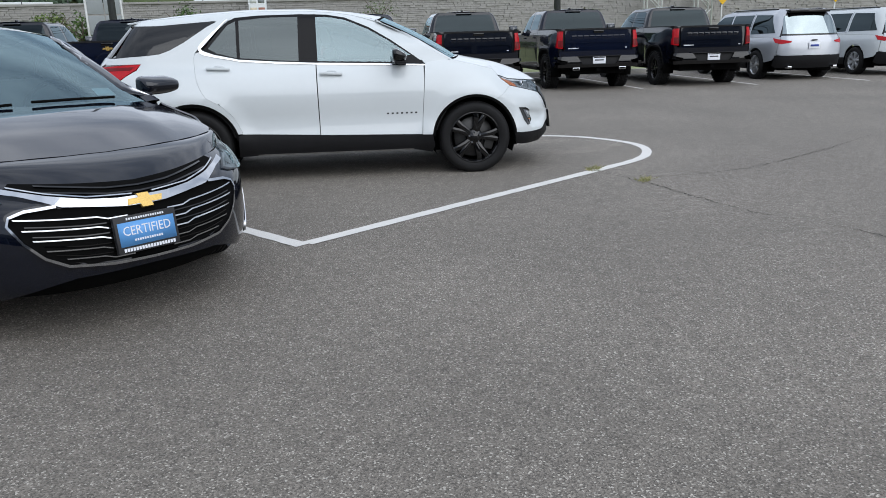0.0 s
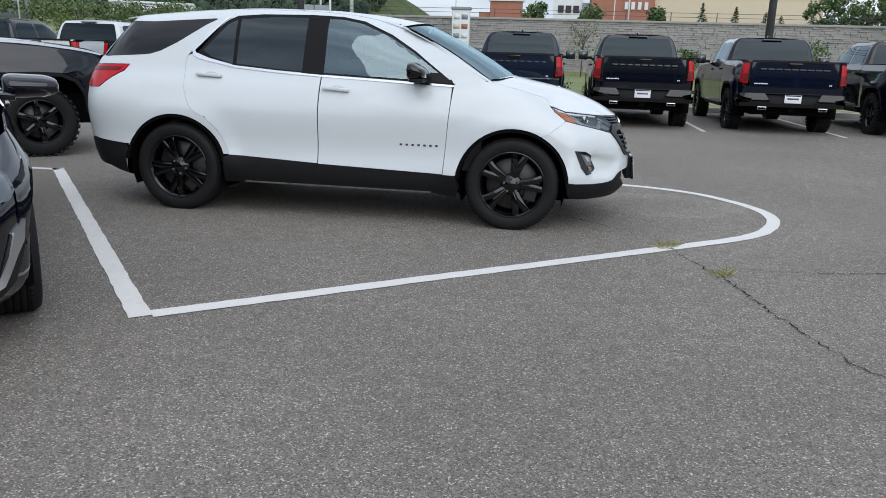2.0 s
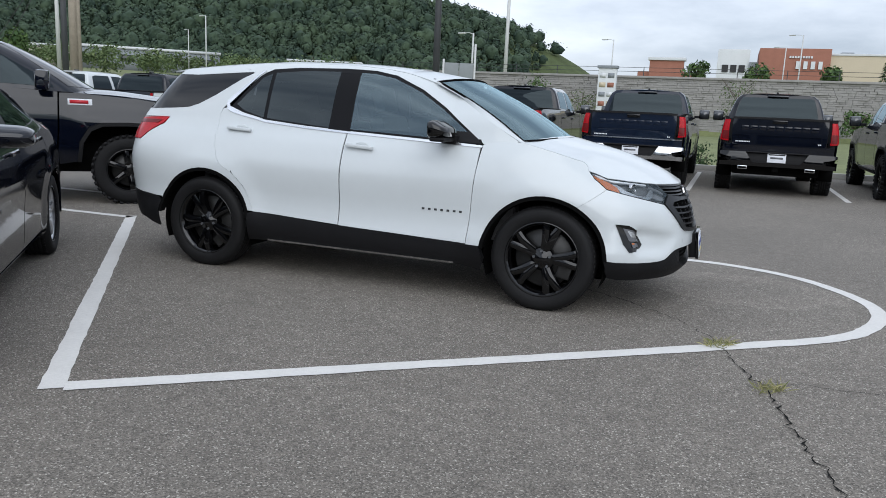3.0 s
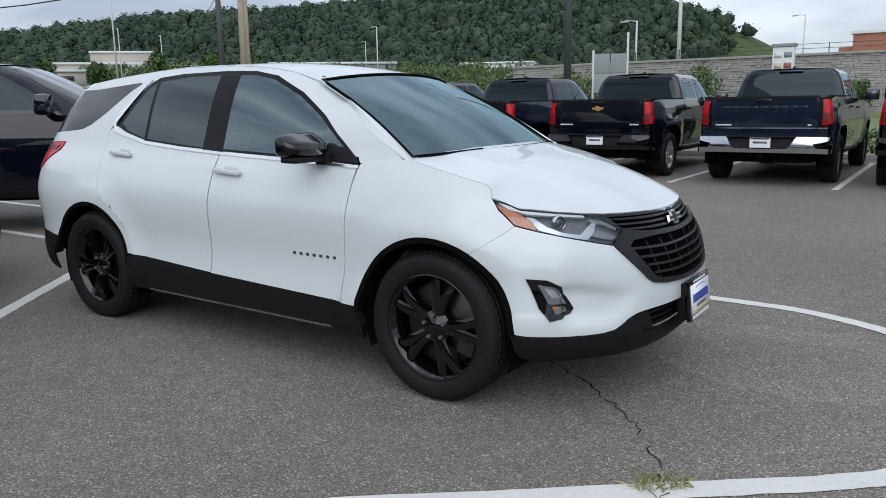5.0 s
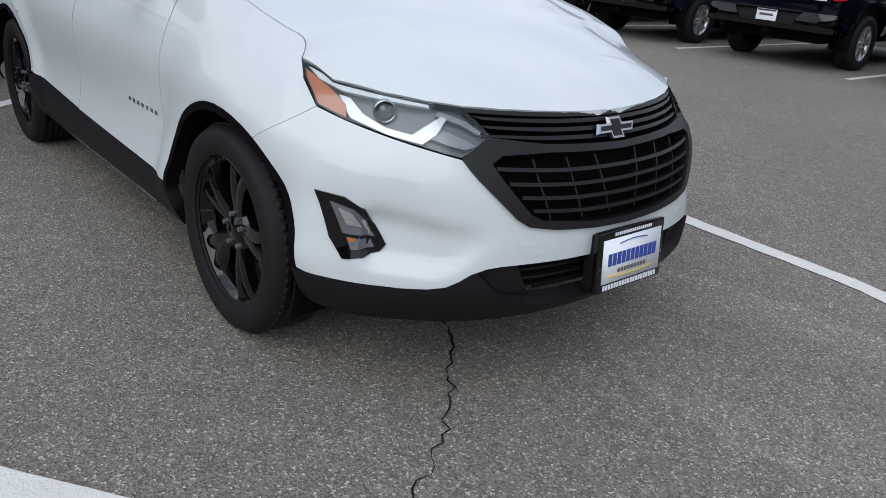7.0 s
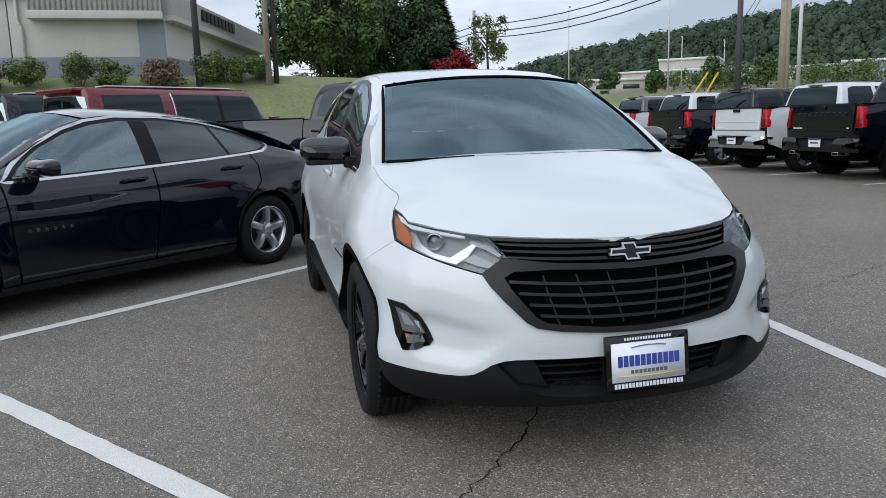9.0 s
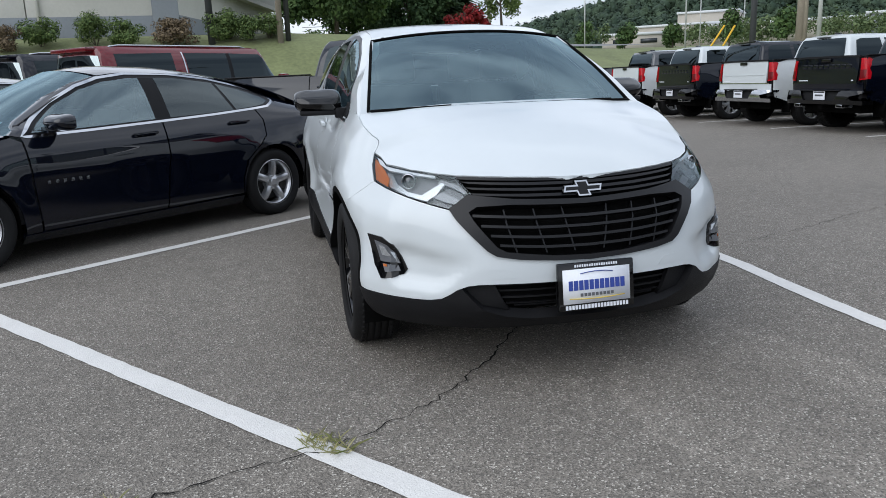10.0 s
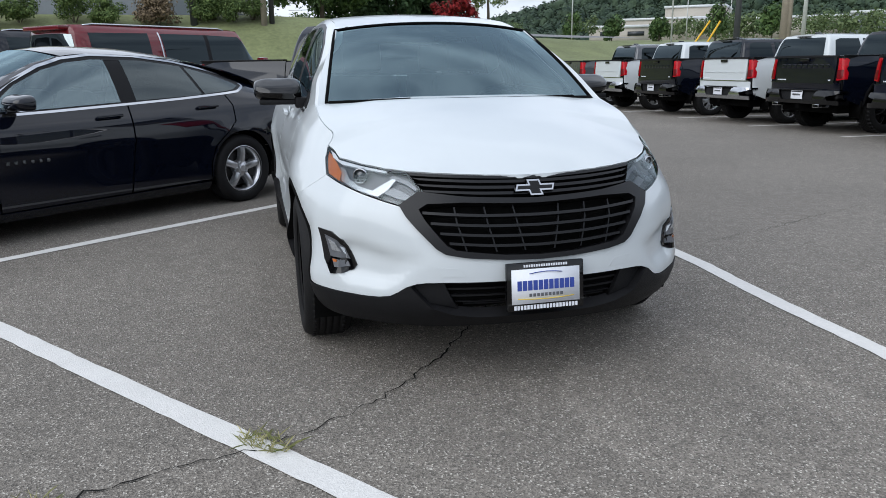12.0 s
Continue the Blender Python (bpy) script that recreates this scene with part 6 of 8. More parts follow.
    part("trunk_lid", sheet([(-1.95, 0.70), (-2.12, 0.3), (-2.14, 0.0), (-2.12, -0.3), (-1.95, -0.70), (-2.15, -0.752), (-2.38, -0.69), (-2.49, -0.45), (-2.52, 0), (-2.49, 0.45), (-2.38, 0.69), (-2.15, 0.752)], lambda x, y: Vector((x, y, 1.055 - 0.10 * (-2.1 - x) ** 2 - 0.02 * (y / 0.7) ** 2)), cell=0.08, flange=0.03, flip=False), P, car)
    part("roof_fin", boxed(-1.0, -0.82, -0.02, 0.02, 1.38, 1.435, bevel=0.016), P, car)
    tube_pts = [screen(s, 0.04) + Vector((0.02, 0, 0.015)) for s in (-0.85, -0.5, -0.15)]
    part("wiper", tube(bmesh.new(), tube_pts, 0.009, 6), PLASTIC_DARK, car)
    part("wiper", tube(bmesh.new(), [screen(s, 0.05) + Vector((0.02, 0, 0.015)) for s in (0.0, 0.35, 0.7)], 0.009, 6), PLASTIC_DARK, car)
    part("cowl", sheet([(0.98, -0.75), (1.10, -0.45), (1.14, 0.0), (1.10, 0.45), (0.98, 0.75), (1.0, 0.6), (1.16, 0.3), (1.19, 0.0), (1.16, -0.3), (1.0, -0.6)], lambda x, y: Vector((x, y, 0.985)), cell=0.1), PLASTIC_DARK, car)
    part("windscreen_sticker", sheet([(0.60, 0.10), (0.78, 0.10), (0.78, 0.18), (0.60, 0.18)], screen, cell=0.1, lift=-0.003, flange=0.0), PLATE_WHITE, car)
    for s in (1, -1):
        mr = new("mirror")
        mr.parent = car
        mr.matrix_local = pose(0.68, s * 1.0, 1.06)
        bm = bmesh.new()
        bmesh.ops.create_uvsphere(bm, u_segments=24, v_segments=14, radius=1.0)
        for v in bm.verts:
            x, y, z = v.co
            k = lambda c: math.copysign(abs(c) ** 0.48, c)
            v.co = ((0.12 - 0.04 * abs(z) if x > 0 else 0.04) * k(x), s * 0.14 * k(y), 0.068 * k(z) * (0.95 - 0.2 * y) * (1 - 0.2 * max(0.0, k(x))))
        if s < 0:
            bmesh.ops.reverse_faces(bm, faces=bm.faces)
        part("mirror_shell", bm, P, mr)
        part("mirror_stalk", boxed(-0.01, 0.09, min(-s * 0.20, -s * 0.08), max(-s * 0.20, -s * 0.08), -0.075, -0.03, bevel=0.012), P, mr)
        for hx, hz in ((-0.06, 0.915), (-1.06, 0.95)):
            p = b.at(*S(hx, hz))
            part("door_handle", boxed(-0.115, 0.115, -0.014, 0.014, -0.014, 0.014, bevel=0.012), P, car).matrix_local = Matrix.Translation((p.x, s * (p.y + 0.022), p.z)) @ pose(0, 0, 0, 0, 2, 0)
        p = b.at(*S(0.66, 0.615))
        blocks(car, Matrix.Translation((p.x, s * (p.y + 0.001), p.z)) @ pose(0, 0, 0, 0, 0, -90 if s < 0 else 90), 6, 0.062, 0.024, 0.026, CHROME, "door_badge")
        for x in (-1.415, 1.415):
            wheel(car, x, s * 0.80, 0.335, 0.225, 0.228, ALLOY, 5, False, s, turn=5 + 30 * (x > 0))
            liner(car, x, s * 0.90, AR - 0.012, 0.34)
    part("underbody", boxed(-2.2, 1.95, -0.62, 0.62, 0.17, 0.34, bevel=0.05), PLASTIC_DARK, car)
    cabin(car, -1.5, 1.0, 0.64, 0.30, 0.92, ((0.10, 0.36), (0.10, -0.36), (-0.80, 0.36), (-0.80, -0.36)), 0.93)
    return car

# ---- larger SUVs, seen from behind ----
def big_suv(m, label, paint, L=5.19, W=1.99, H=1.79, wheelbase=3.07, clad=True, boxy=False, group="", rim=ALLOY, rack=False):
    car = thing("large_suv", m, label, "car", group)
    hw = W / 2
    xr, xf = -L / 2 - 0.02, L / 2 + 0.0
    belt = H * 0.60
    wref = curve((0.22, hw - 0.08), (0.34, hw - 0.02), (0.6, hw - 0.015), (0.85, hw - 0.01), (belt - 0.08, hw - 0.04), (belt, hw - 0.075), (H - 0.32, hw - 0.175), (H - 0.14, hw - 0.25), (H - 0.05, hw - 0.33), (H - 0.02, hw - 0.40))
    rake = 0.12 if boxy else 0.42
    front = curve((0.25, xf - 0.12), (0.5, xf), (0.85, xf - 0.04), (belt - 0.05, xf - 0.35), (belt + 0.02, xf - 1.15), (H - 0.1, xf - 1.85), (H, xf - 2.0))
    rear = curve((0.3, xr + 0.10), (0.55, xr), (belt - 0.1, xr + 0.03), (belt + 0.05, xr + 0.10), (H - 0.12, xr + rake), (H, xr + rake + 0.08))
    b = Shell(front, rear, lambda x, z: wref(z), 0.95, -L / 2 + 0.75, 2.8, 4.5 if boxy else 3.2, 1.8, 1.3)
    S, F, R = b.s, b.f, b.r
    ax = wheelbase / 2
    a1, a2 = arc(ax, 0.37, 0.44, 10, 170, 16), arc(-ax, 0.37, 0.44, 10, 170, 16)
    side = [S(*p) for p in a1] + [S(*p) for p in a2] + [S(-ax - 0.47, 0.45), S(xr + 0.35, 0.50), S(xr + 0.25, 0.62), S(xr + 0.25, belt), S(0.0, belt - 0.02), S(xf - 1.2, belt - 0.05), S(xf - 0.5, belt - 0.16), S(xf - 0.45, 0.5), S(ax + 0.44, 0.45)]
    b.both("body_side", side, paint, car, cell=0.08)
    b.both("rocker", [S(-ax + 0.44, 0.26), S(ax - 0.44, 0.26), S(ax - 0.44, 0.45), S(-ax + 0.44, 0.45)], PLASTIC if clad else paint, car, lift=0.003, flange=0.05, cell=0.12)
    b.across("front_end", [S(xf - 0.5, 0.3), S(xf - 0.5, belt - 0.17), F(0, belt - 0.12), F(0, 0.3)], paint, car, cell=0.12)
    b.both("upper_side", [S(xf - 1.15, belt - 0.04), S(0, belt - 0.015), S(xr + 0.28, belt + 0.005), S(xr + rake + 0.1, H - 0.03), S(-0.5, H - 0.022), S(0.2, H - 0.03), S(xf - 1.85, H - 0.10)], paint, car, cell=0.1)
    zb, zt = belt + 0.04, H - 0.15
    g1 = [S(xf - 1.35, zb), S(0.12, zb + 0.01), S(0.12, zt), S(xf - 1.95, zt - 0.02)]
    g2 = [S(0.03, zb + 0.012), S(-0.95, zb + 0.03), S(-0.98, zt), S(0.03, zt)]
    g3 = [S(-1.26 if boxy else -1.08, zb + 0.035), S(xr + 0.42, zb + 0.06), S(xr + rake + 0.30, zt - 0.02), S(-1.26 if boxy else -1.10, zt)]
    b.both("front_window", g1, WINDOW_BLACK, car, lift=0.004, cell=0.1)
    b.both("rear_window", g2, WINDOW_BLACK, car, lift=0.004, cell=0.1)
    b.both("quarter_glass", g3, WINDOW_BLACK, car, lift=0.004, cell=0.1)
    if boxy:
        b.both("door_pillar", [S(0.13, zb), S(0.02, zb + 0.01), S(0.02, zt), S(0.13, zt)], PILLAR_BLACK, car, lift=0.003, cell=0.1)
    fr = [S(xf - 1.25, zb - 0.02), S(0, zb - 0.012), S(-1.02, zb + 0.012), S(-1.04, zt + 0.02), S(-1.01, zt + 0.02), S(-0.995, zb + 0.032), S(0, zb + 0.006), S(xf - 1.25, zb)]
    b.both("window_trim", fr, CHROME, car, lift=0.008, cell=0.08)
    b.across("windscreen", [F(0, belt + 0.05), F(hw - 0.2, belt + 0.04), F(hw - 0.36, H - 0.13), F(0, H - 0.10)], GLOSS_BLACK, car, lift=0.002, cell=0.14)
    b.across("tailgate", [R(0, 0.62), R(hw - 0.22, 0.62), S(xr + 0.24, 0.64), S(xr + 0.24, belt), R(hw - 0.22, belt + 0.03), R(0, belt + 0.03)], paint, car, cell=0.1)
    b.across("tailgate_top", [R(0, belt + 0.02), R(hw - 0.15, belt), S(xr + 0.28, belt), S(xr + rake + 0.12, H - 0.04), R(hw - 0.45, H - 0.03), R(0, H - 0.03)], paint if boxy else GLOSS_BLACK, car, lift=-0.003, cell=0.1)
    b.across("rear_screen", [R(0, belt + 0.07), R(hw - 0.25, belt + 0.075), R(hw - 0.36, H - 0.20), R(0, H - 0.18)], GLASS_BRIGHT, car, lift=0.006, cell=0.1)
    b.across("rear_bumper", [R(0, 0.30), R(hw - 0.15, 0.31), S(xr + 0.36, 0.36), S(xr + 0.28, 0.62), R(hw - 0.2, 0.61), R(0, 0.61)], PLASTIC if clad else paint, car, lift=0.006, cell=0.1)
    if boxy:
        b.both("tail_lamp", [R(hw - 0.14, belt - 0.02), S(xr + 0.18, belt - 0.02), S(xr + 0.18, belt - 0.36), R(hw - 0.14, belt - 0.36)], RED_LENS, car, lift=0.008, cell=0.08)
    else:
        b.both("tail_lamp", [R(hw - 0.42, belt - 0.10), R(hw - 0.15, belt - 0.05), S(xr + 0.42, belt - 0.02), S(xr + 0.30, belt - 0.14), R(hw - 0.2, belt - 0.17), R(hw - 0.40, belt - 0.14)], RED_LENS, car, lift=0.008, cell=0.08)
    pl = part("plate", boxed(-0.006, 0.0, -0.15, 0.15, -0.075, 0.075, bevel=0.003), PLATE_WHITE, car)
    pl.matrix_local = pose(xr - 0.004, 0, belt - 0.22)
    part("plate_bar", boxed(-0.003, 0.0, -0.11, 0.11, -0.025, 0.025), INK_BLUE, pl).matrix_local = pose(-0.006, 0, 0)
    part("badge_bar", boxed(xr - 0.004, xr + 0.03, -0.07, 0.07, belt - 0.10, belt - 0.07, bevel=0.004), SATIN_BLACK, car)
    rl = [(xf - 1.9, 0.0), (xf - 1.92, hw - 0.5), (xf - 1.98, hw - 0.38), (0, hw - 0.36), (xr + rake + 0.25, hw - 0.40), (xr + rake + 0.05, 0.0)]
    rl = rl + [(x, -y) for x, y in rl[::-1][1:-1]]
    part("roof", sheet(rl, lambda x, y: Vector((x, y, H - 0.045 + 0.04 * (1 - (y / hw) ** 2) - 0.03 * ((x + 0.3) / 2.2) ** 2)), cell=0.12, flange=0.03), paint, car)
    part("spoiler", boxed(xr + rake - 0.10, xr + rake + 0.25, -hw + 0.45, hw - 0.45, H - 0.12, H - 0.045, bevel=0.015), paint if boxy else GLOSS_BLACK, car)
    for s in (-1, 1):
        part("roof_rail", tube(bmesh.new(), [(xf - 2.2, s * (hw - 0.36), H - 0.04), (xf - 2.35, s * (hw - 0.36), H - 0.008), (xr + rake + 0.5, s * (hw - 0.38), H - 0.012), (xr + rake + 0.3, s * (hw - 0.38), H - 0.04)], 0.016, 8), CHROME if boxy else GLOSS_BLACK, car)
        part("mirror", boxed(xf - 1.62, xf - 1.48, s * (hw + 0.08) - 0.11, s * (hw + 0.08) + 0.11, belt + 0.02, belt + 0.19, bevel=0.04), paint, car)
        for x in (-ax, ax):
            wheel(car, x, s * (hw - 0.12), 0.375, 0.24, 0.25, rim, 6, True, s, turn=12)
            liner(car, x, s * (hw - 0.015), 0.425, 0.36)
        part("exhaust_tip", boxed(xr - 0.01, xr + 0.2, s * 0.62 - 0.06, s * 0.62 + 0.06, 0.30, 0.36, bevel=0.02), CHROME, car)
    part("underbody", boxed(xr + 0.3, xf - 0.3, -hw + 0.25, hw - 0.25, 0.24, 0.5, bevel=0.05), PLASTIC_DARK, car)
    return car

# ---- the plan: markings and parked vehicles ----
stripe([(-0.24, -3.31), (1.06, -2.29), (1.99, -1.575), (2.54, -1.145)] + bend((2.54, -1.145), (2.81, -0.935), (3.11, -0.69), (3.34, -0.43), (3.50, -0.11), (3.585, 0.2), (3.585, 0.5), (3.51, 0.76), (3.38, 1.01), (3.19, 1.28), (2.98, 1.45), (2.76, 1.56), (2.52, 1.64), (2.2, 1.665), (1.74, 1.685), (1.2, 1.72), (0.48, 1.77), (-2.5, 1.82))[1:], 0.11)
stripe([(-0.27, -3.36), (-3.60, 0.70)], 0.11)
stripe([(-3.54, 0.63), (-8.0, 0.55)], 0.10)
stripe([(-4.6, 2.05), (-9.0, 2.0)], 0.10)
for x in (16.0, 13.0, 10.05, 7.14, 4.5, 1.78, -0.75, -3.48, -6.17, -8.78, -11.5, -14.3, -17.1, -19.9):
    stripe([(x, 9.05), (x, 14.6)], 0.10)

ROW_Y = 9.08 + 3.06
# x, paint, bumper, rims, chunky, gold badge, exhaust, label
row = (
    (8.92, PAINT_BLACK, None, GLOSS_BLACK, True, False, False, "black pickup with black wheels in a parking row"),
    (6.09, PAINT_NAVY, None, GLOSS_BLACK, True, False, True, "dark blue pickup with twin exhaust tips"),
    (3.25, PAINT_BLACK, None, GLOSS_BLACK, True, False, True, "black pickup with stamped tailgate and exhaust tips"),
    (0.66, PAINT_BLUEGREY, CHROME, ALLOY, False, False, False, "dark blue-grey pickup with chrome rear bumper"),
    (-2.13, PAINT_BLACK, None, ALLOY, False, True, False, "black pickup with gold badge and silver wheels"),
    (-4.86, PAINT_NAVY, None, ALLOY, False, True, False, "navy pickup with gold badge and silver wheels"),
    (-7.50, PAINT_BLACK, None, GLOSS_BLACK, True, False, True, "black pickup with stamped tailgate and off-road tyres"),
    (-10.05, PAINT_WHITE, CHROME, ALLOY, False, False, False, "white pickup with chrome rear bumper"),
    (-12.99, PAINT_BLACK, None, ALLOY, False, False, True, "black pickup with silver wheels beside white ones"),
    (-15.75, PAINT_WHITE, CHROME, ALLOY, False, False, False, "white pickup with chrome bumper far along the row"),
    (-18.5, PAINT_GREY, None, ALLOY, False, False, False, "dark grey pickup at the row's far end"),
)
for x, paint, bump, rim, chunky, gold, ex, label in row:
    pickup(pose(x, ROW_Y, 0, 0, 0, 90), label, paint, rim, bump, chunky, gold, ex)
for x, y, paint, label in ((12.05, 12.6, PAINT_SILVER, "silver SUV with black lower cladding"), (15.2, 13.0, PAINT_WHITE, "white SUV with black lower cladding")):
    big_suv(pose(x, y, 0, 0, 0, 90), label, paint, group="SUVs in the parking row")
black_sedan = sedan(pose(-2.446, -2.824, 0, 0, 0, -49.9))
tagged(copy_thing(black_sedan, pose(-4.55, -4.75, 0, 0, 0, -48.3)), "dark four-door sedan parked beside a black one", "car")
pickup(pose(-6.35, 0.89, 0, 0, 0, 43), "black pickup with off-road tyres and a package badge", PAINT_BLACK, GLOSS_BLACK, None, True, False, False, True)
big_suv(pose(-11.93, -2.40, 0.16, 0, 0, 132), "dark red long SUV with chrome roof rails", PAINT_RED, L=5.7, W=2.04, H=1.93, wheelbase=3.3, clad=False, boxy=True, group="SUVs in the angled row")
big_suv(pose(-14.05, -4.25, 0.16, 0, 0, 132), "black long SUV with tinted windows", PAINT_BLACK, L=5.7, W=2.04, H=1.93, wheelbase=3.3, clad=False, boxy=True, group="SUVs in the angled row")
big_suv(pose(-16.2, -6.1, 0.16, 0, 0, 132), "white long SUV with tinted windows", PAINT_WHITE, L=5.7, W=2.04, H=1.90, wheelbase=3.3, clad=False, boxy=True, group="SUVs in the angled row")

# cracks in the asphalt, and the weeds that grow in them
TAR = mat("crack_fill", (0.012, 0.012, 0.011), 0.95, var=0.3, scale=30, spec=0.1)


def crack(pts, w, seed):
    rc = random.Random(seed)
    bm = bmesh.new()
    line = []
    for a, b2 in zip(pts[:-1], pts[1:]):
        a, b2 = Vector(a), Vector(b2)
        k = max(2, int((b2 - a).length / 0.035))
        d = (b2 - a).normalized()
        for j in range(k):
            p = a.lerp(b2, j / k) + Vector((-d.y, d.x)) * rc.gauss(0, 0.011)
            line.append(p)
    line.append(Vector(pts[-1]))
    rows = []
    for i, p in enumerate(line):
        d = (line[min(i + 1, len(line) - 1)] - line[max(i - 1, 0)]).normalized()
        ww = 0.52 * w * rc.uniform(0.2, 1.4) * (0.35 + 0.65 * math.sin(math.pi * min(1, max(0.04, i / len(line)))))
        nn = Vector((-d.y, d.x)) * ww / 2
        rows.append((bm.verts.new((p.x + nn.x, p.y + nn.y, 0.0055)), bm.verts.new((p.x - nn.x, p.y - nn.y, 0.0055))))
    for i in range(len(rows) - 1):
        bm.faces.new((rows[i][0], rows[i][1], rows[i + 1][1], rows[i + 1][0]))
    bmesh.ops.recalc_face_normals(bm, faces=bm.faces)
    tagged(link("crack", bm, TAR, None, flat=True), "dark ragged crack in the asphalt", "crack", kind="structure")


# ragged cracks
crack([(0.9, 0.35), (1.45, -0.02), (1.88, -0.30), (2.26, -0.64), (2.48, -0.96), (2.55, -1.15)], 0.016, 1)
crack([(2.55, -1.15), (2.63, -1.43), (2.77, -1.80), (2.86, -2.25), (2.95, -2.67), (3.10, -3.20), (3.25, -3.45)], 0.021, 2)
crack([(3.38, -3.62), (3.50, -3.90), (3.6, -4.3)], 0.014, 3)
crack([(2.78, -1.72), (2.95, -1.64), (3.40, -1.60), (3.99, -1.44), (4.59, -1.10), (5.41, -0.56), (6.77, 0.43)], 0.017, 4)
crack([(0.35, 1.95), (0.1, 2.5), (0.0, 2.85), (-0.35, 3.6), (-0.66, 4.4)], 0.010, 5)
crack([(-0.6, 5.6), (-0.3, 6.2), (-0.25, 6.7)], 0.008, 6)
crack([(4.0, 4.6), (5.2, 4.8), (6.1, 4.7)], 0.009, 7)


def weed(x, y, r, n, seed):
    rc = random.Random(seed)
    t = thing("grass_tuft", pose(x, y, 0.004), "straw-green tuft of grass in an asphalt crack", "grass tuft")
    bm = bmesh.new()
    for _ in range(n):
        a, q = rc.uniform(0, 6.28), r * math.sqrt(rc.random())
        px_, py_ = q * math.cos(a), q * math.sin(a) * 0.45
        px_, py_ = px_ * 0.64 - py_ * 0.77, px_ * 0.77 + py_ * 0.64
        h = rc.uniform(0.012, 0.05)
        lean = Vector((rc.gauss(0, 0.035), rc.gauss(0, 0.035), h))
        b2 = Vector((px_, py_, 0))
        s = Vector((rc.uniform(-1, 1), rc.uniform(-1, 1), 0)).normalized() * 0.0022
        bm.faces.new([bm.verts.new(b2 + s), bm.verts.new(b2 - s), bm.verts.new(b2 + lean * 0.6 - s * 0.6 + Vector((0, 0, 0.006))), bm.verts.new(b2 + lean)])
    tagged(part("foliage", bm, GRASS_BLADE, t, flat=True), kind="stuff")

# ---- surroundings ----
def foliage(name, dark, light):
    m = bpy.data.materials.new(name)
    m.use_nodes = True
    n, l = m.node_tree.nodes, m.node_tree.links
    b = n["Principled BSDF"]
    g = n.new("ShaderNodeNewGeometry")
    r = n.new("ShaderNodeValToRGB")
    r.color_ramp.elements[0].color = (*dark, 1)
    r.color_ramp.elements[1].color = (*light, 1)
    l.new(g.outputs["Random Per Island"], r.inputs["Fac"])
    l.new(r.outputs["Color"], b.inputs["Base Color"])
    b.inputs["Roughness"].default_value = 0.75
    b.inputs["Specular IOR Level"].default_value = 0.25
    return m


LEAF = foliage("leaves", (0.026, 0.058, 0.017), (0.10, 0.16, 0.05))
LEAF_DARK = foliage("dark_leaves", (0.016, 0.04, 0.015), (0.06, 0.105, 0.04))
LEAF_LIGHT = foliage("light_leaves", (0.05, 0.09, 0.02), (0.15, 0.20, 0.06))
LEAF_RED = foliage("red_leaves", (0.10, 0.008, 0.010), (0.30, 0.02, 0.02))
LEAF_BROWN = foliage("dry_leaves", (0.07, 0.05, 0.03), (0.20, 0.15, 0.09))
LEAF_BUSH = foliage("bush_leaves", (0.04, 0.075, 0.02), (0.13, 0.18, 0.055))
LEAF_FIELD = foliage("field_leaves", (0.055, 0.09, 0.035), (0.13, 0.17, 0.072))
GRASS_BLADE = foliage("grass_blade", (0.12, 0.15, 0.04), (0.42, 0.38, 0.20))
BARK = mat("bark", (0.10, 0.08, 0.06), 0.9, var=0.35, scale=6, bump=0.6, bump_scale=25)
POLE_WOOD = mat("pole_wood", (0.30, 0.26, 0.21), 0.85, var=0.25, scale=3, bump=0.5, bump_scale=20)
POLE_DARK = mat("dark_pole", (0.045, 0.048, 0.05), 0.6, var=0.2, scale=4)
POLE_GREY = mat("grey_pole", (0.50, 0.51, 0.50), 0.55, var=0.1, scale=4)
STONE = mat("wall_stone", (0.31, 0.30, 0.285), 0.9, var=0.32, scale=2.5, bump=0.7, bump_scale=14, object_random=0.5)
STONE_BACK = mat("wall_mortar", (0.25, 0.24, 0.225), 0.95, var=0.2, scale=3)
BRICK_RED = mat("brick_render", (0.30, 0.13, 0.09), 0.9, var=0.12, scale=1.5)
TAN = mat("tan_render", (0.52, 0.45, 0.33), 0.9, var=0.06, scale=0.7)
PALE = mat("pale_render", (0.60, 0.62, 0.63), 0.85, var=0.06, scale=0.7)
BUILD_GREY = mat("grey_band", (0.22, 0.24, 0.26), 0.85, var=0.08, scale=1)
BUILD_CREAM = mat("cream_panel", (0.52, 0.51, 0.47), 0.85, var=0.07, scale=0.8, bump=0.1)
FASCIA = mat("ribbed_fascia", (0.40, 0.39, 0.36), 0.7, var=0.08, scale=1)
DARK_GLASS = mat("dark_window", (0.03, 0.035, 0.04), 0.15, var=0.2, scale=2)
ROAD = mat("road_surface", (0.17, 0.17, 0.17), 0.9, var=0.12, scale=0.5)
SIGN_YELLOW = mat("sign_yellow", (0.72, 0.42, 0.02), 0.5, var=0.06, scale=6)
SIGN_BACK = mat("sign_back", (0.22, 0.24, 0.25), 0.6, var=0.1, scale=4)
BLACK_WIRE = mat("wire", (0.02, 0.02, 0.02), 0.7, var=0.1)


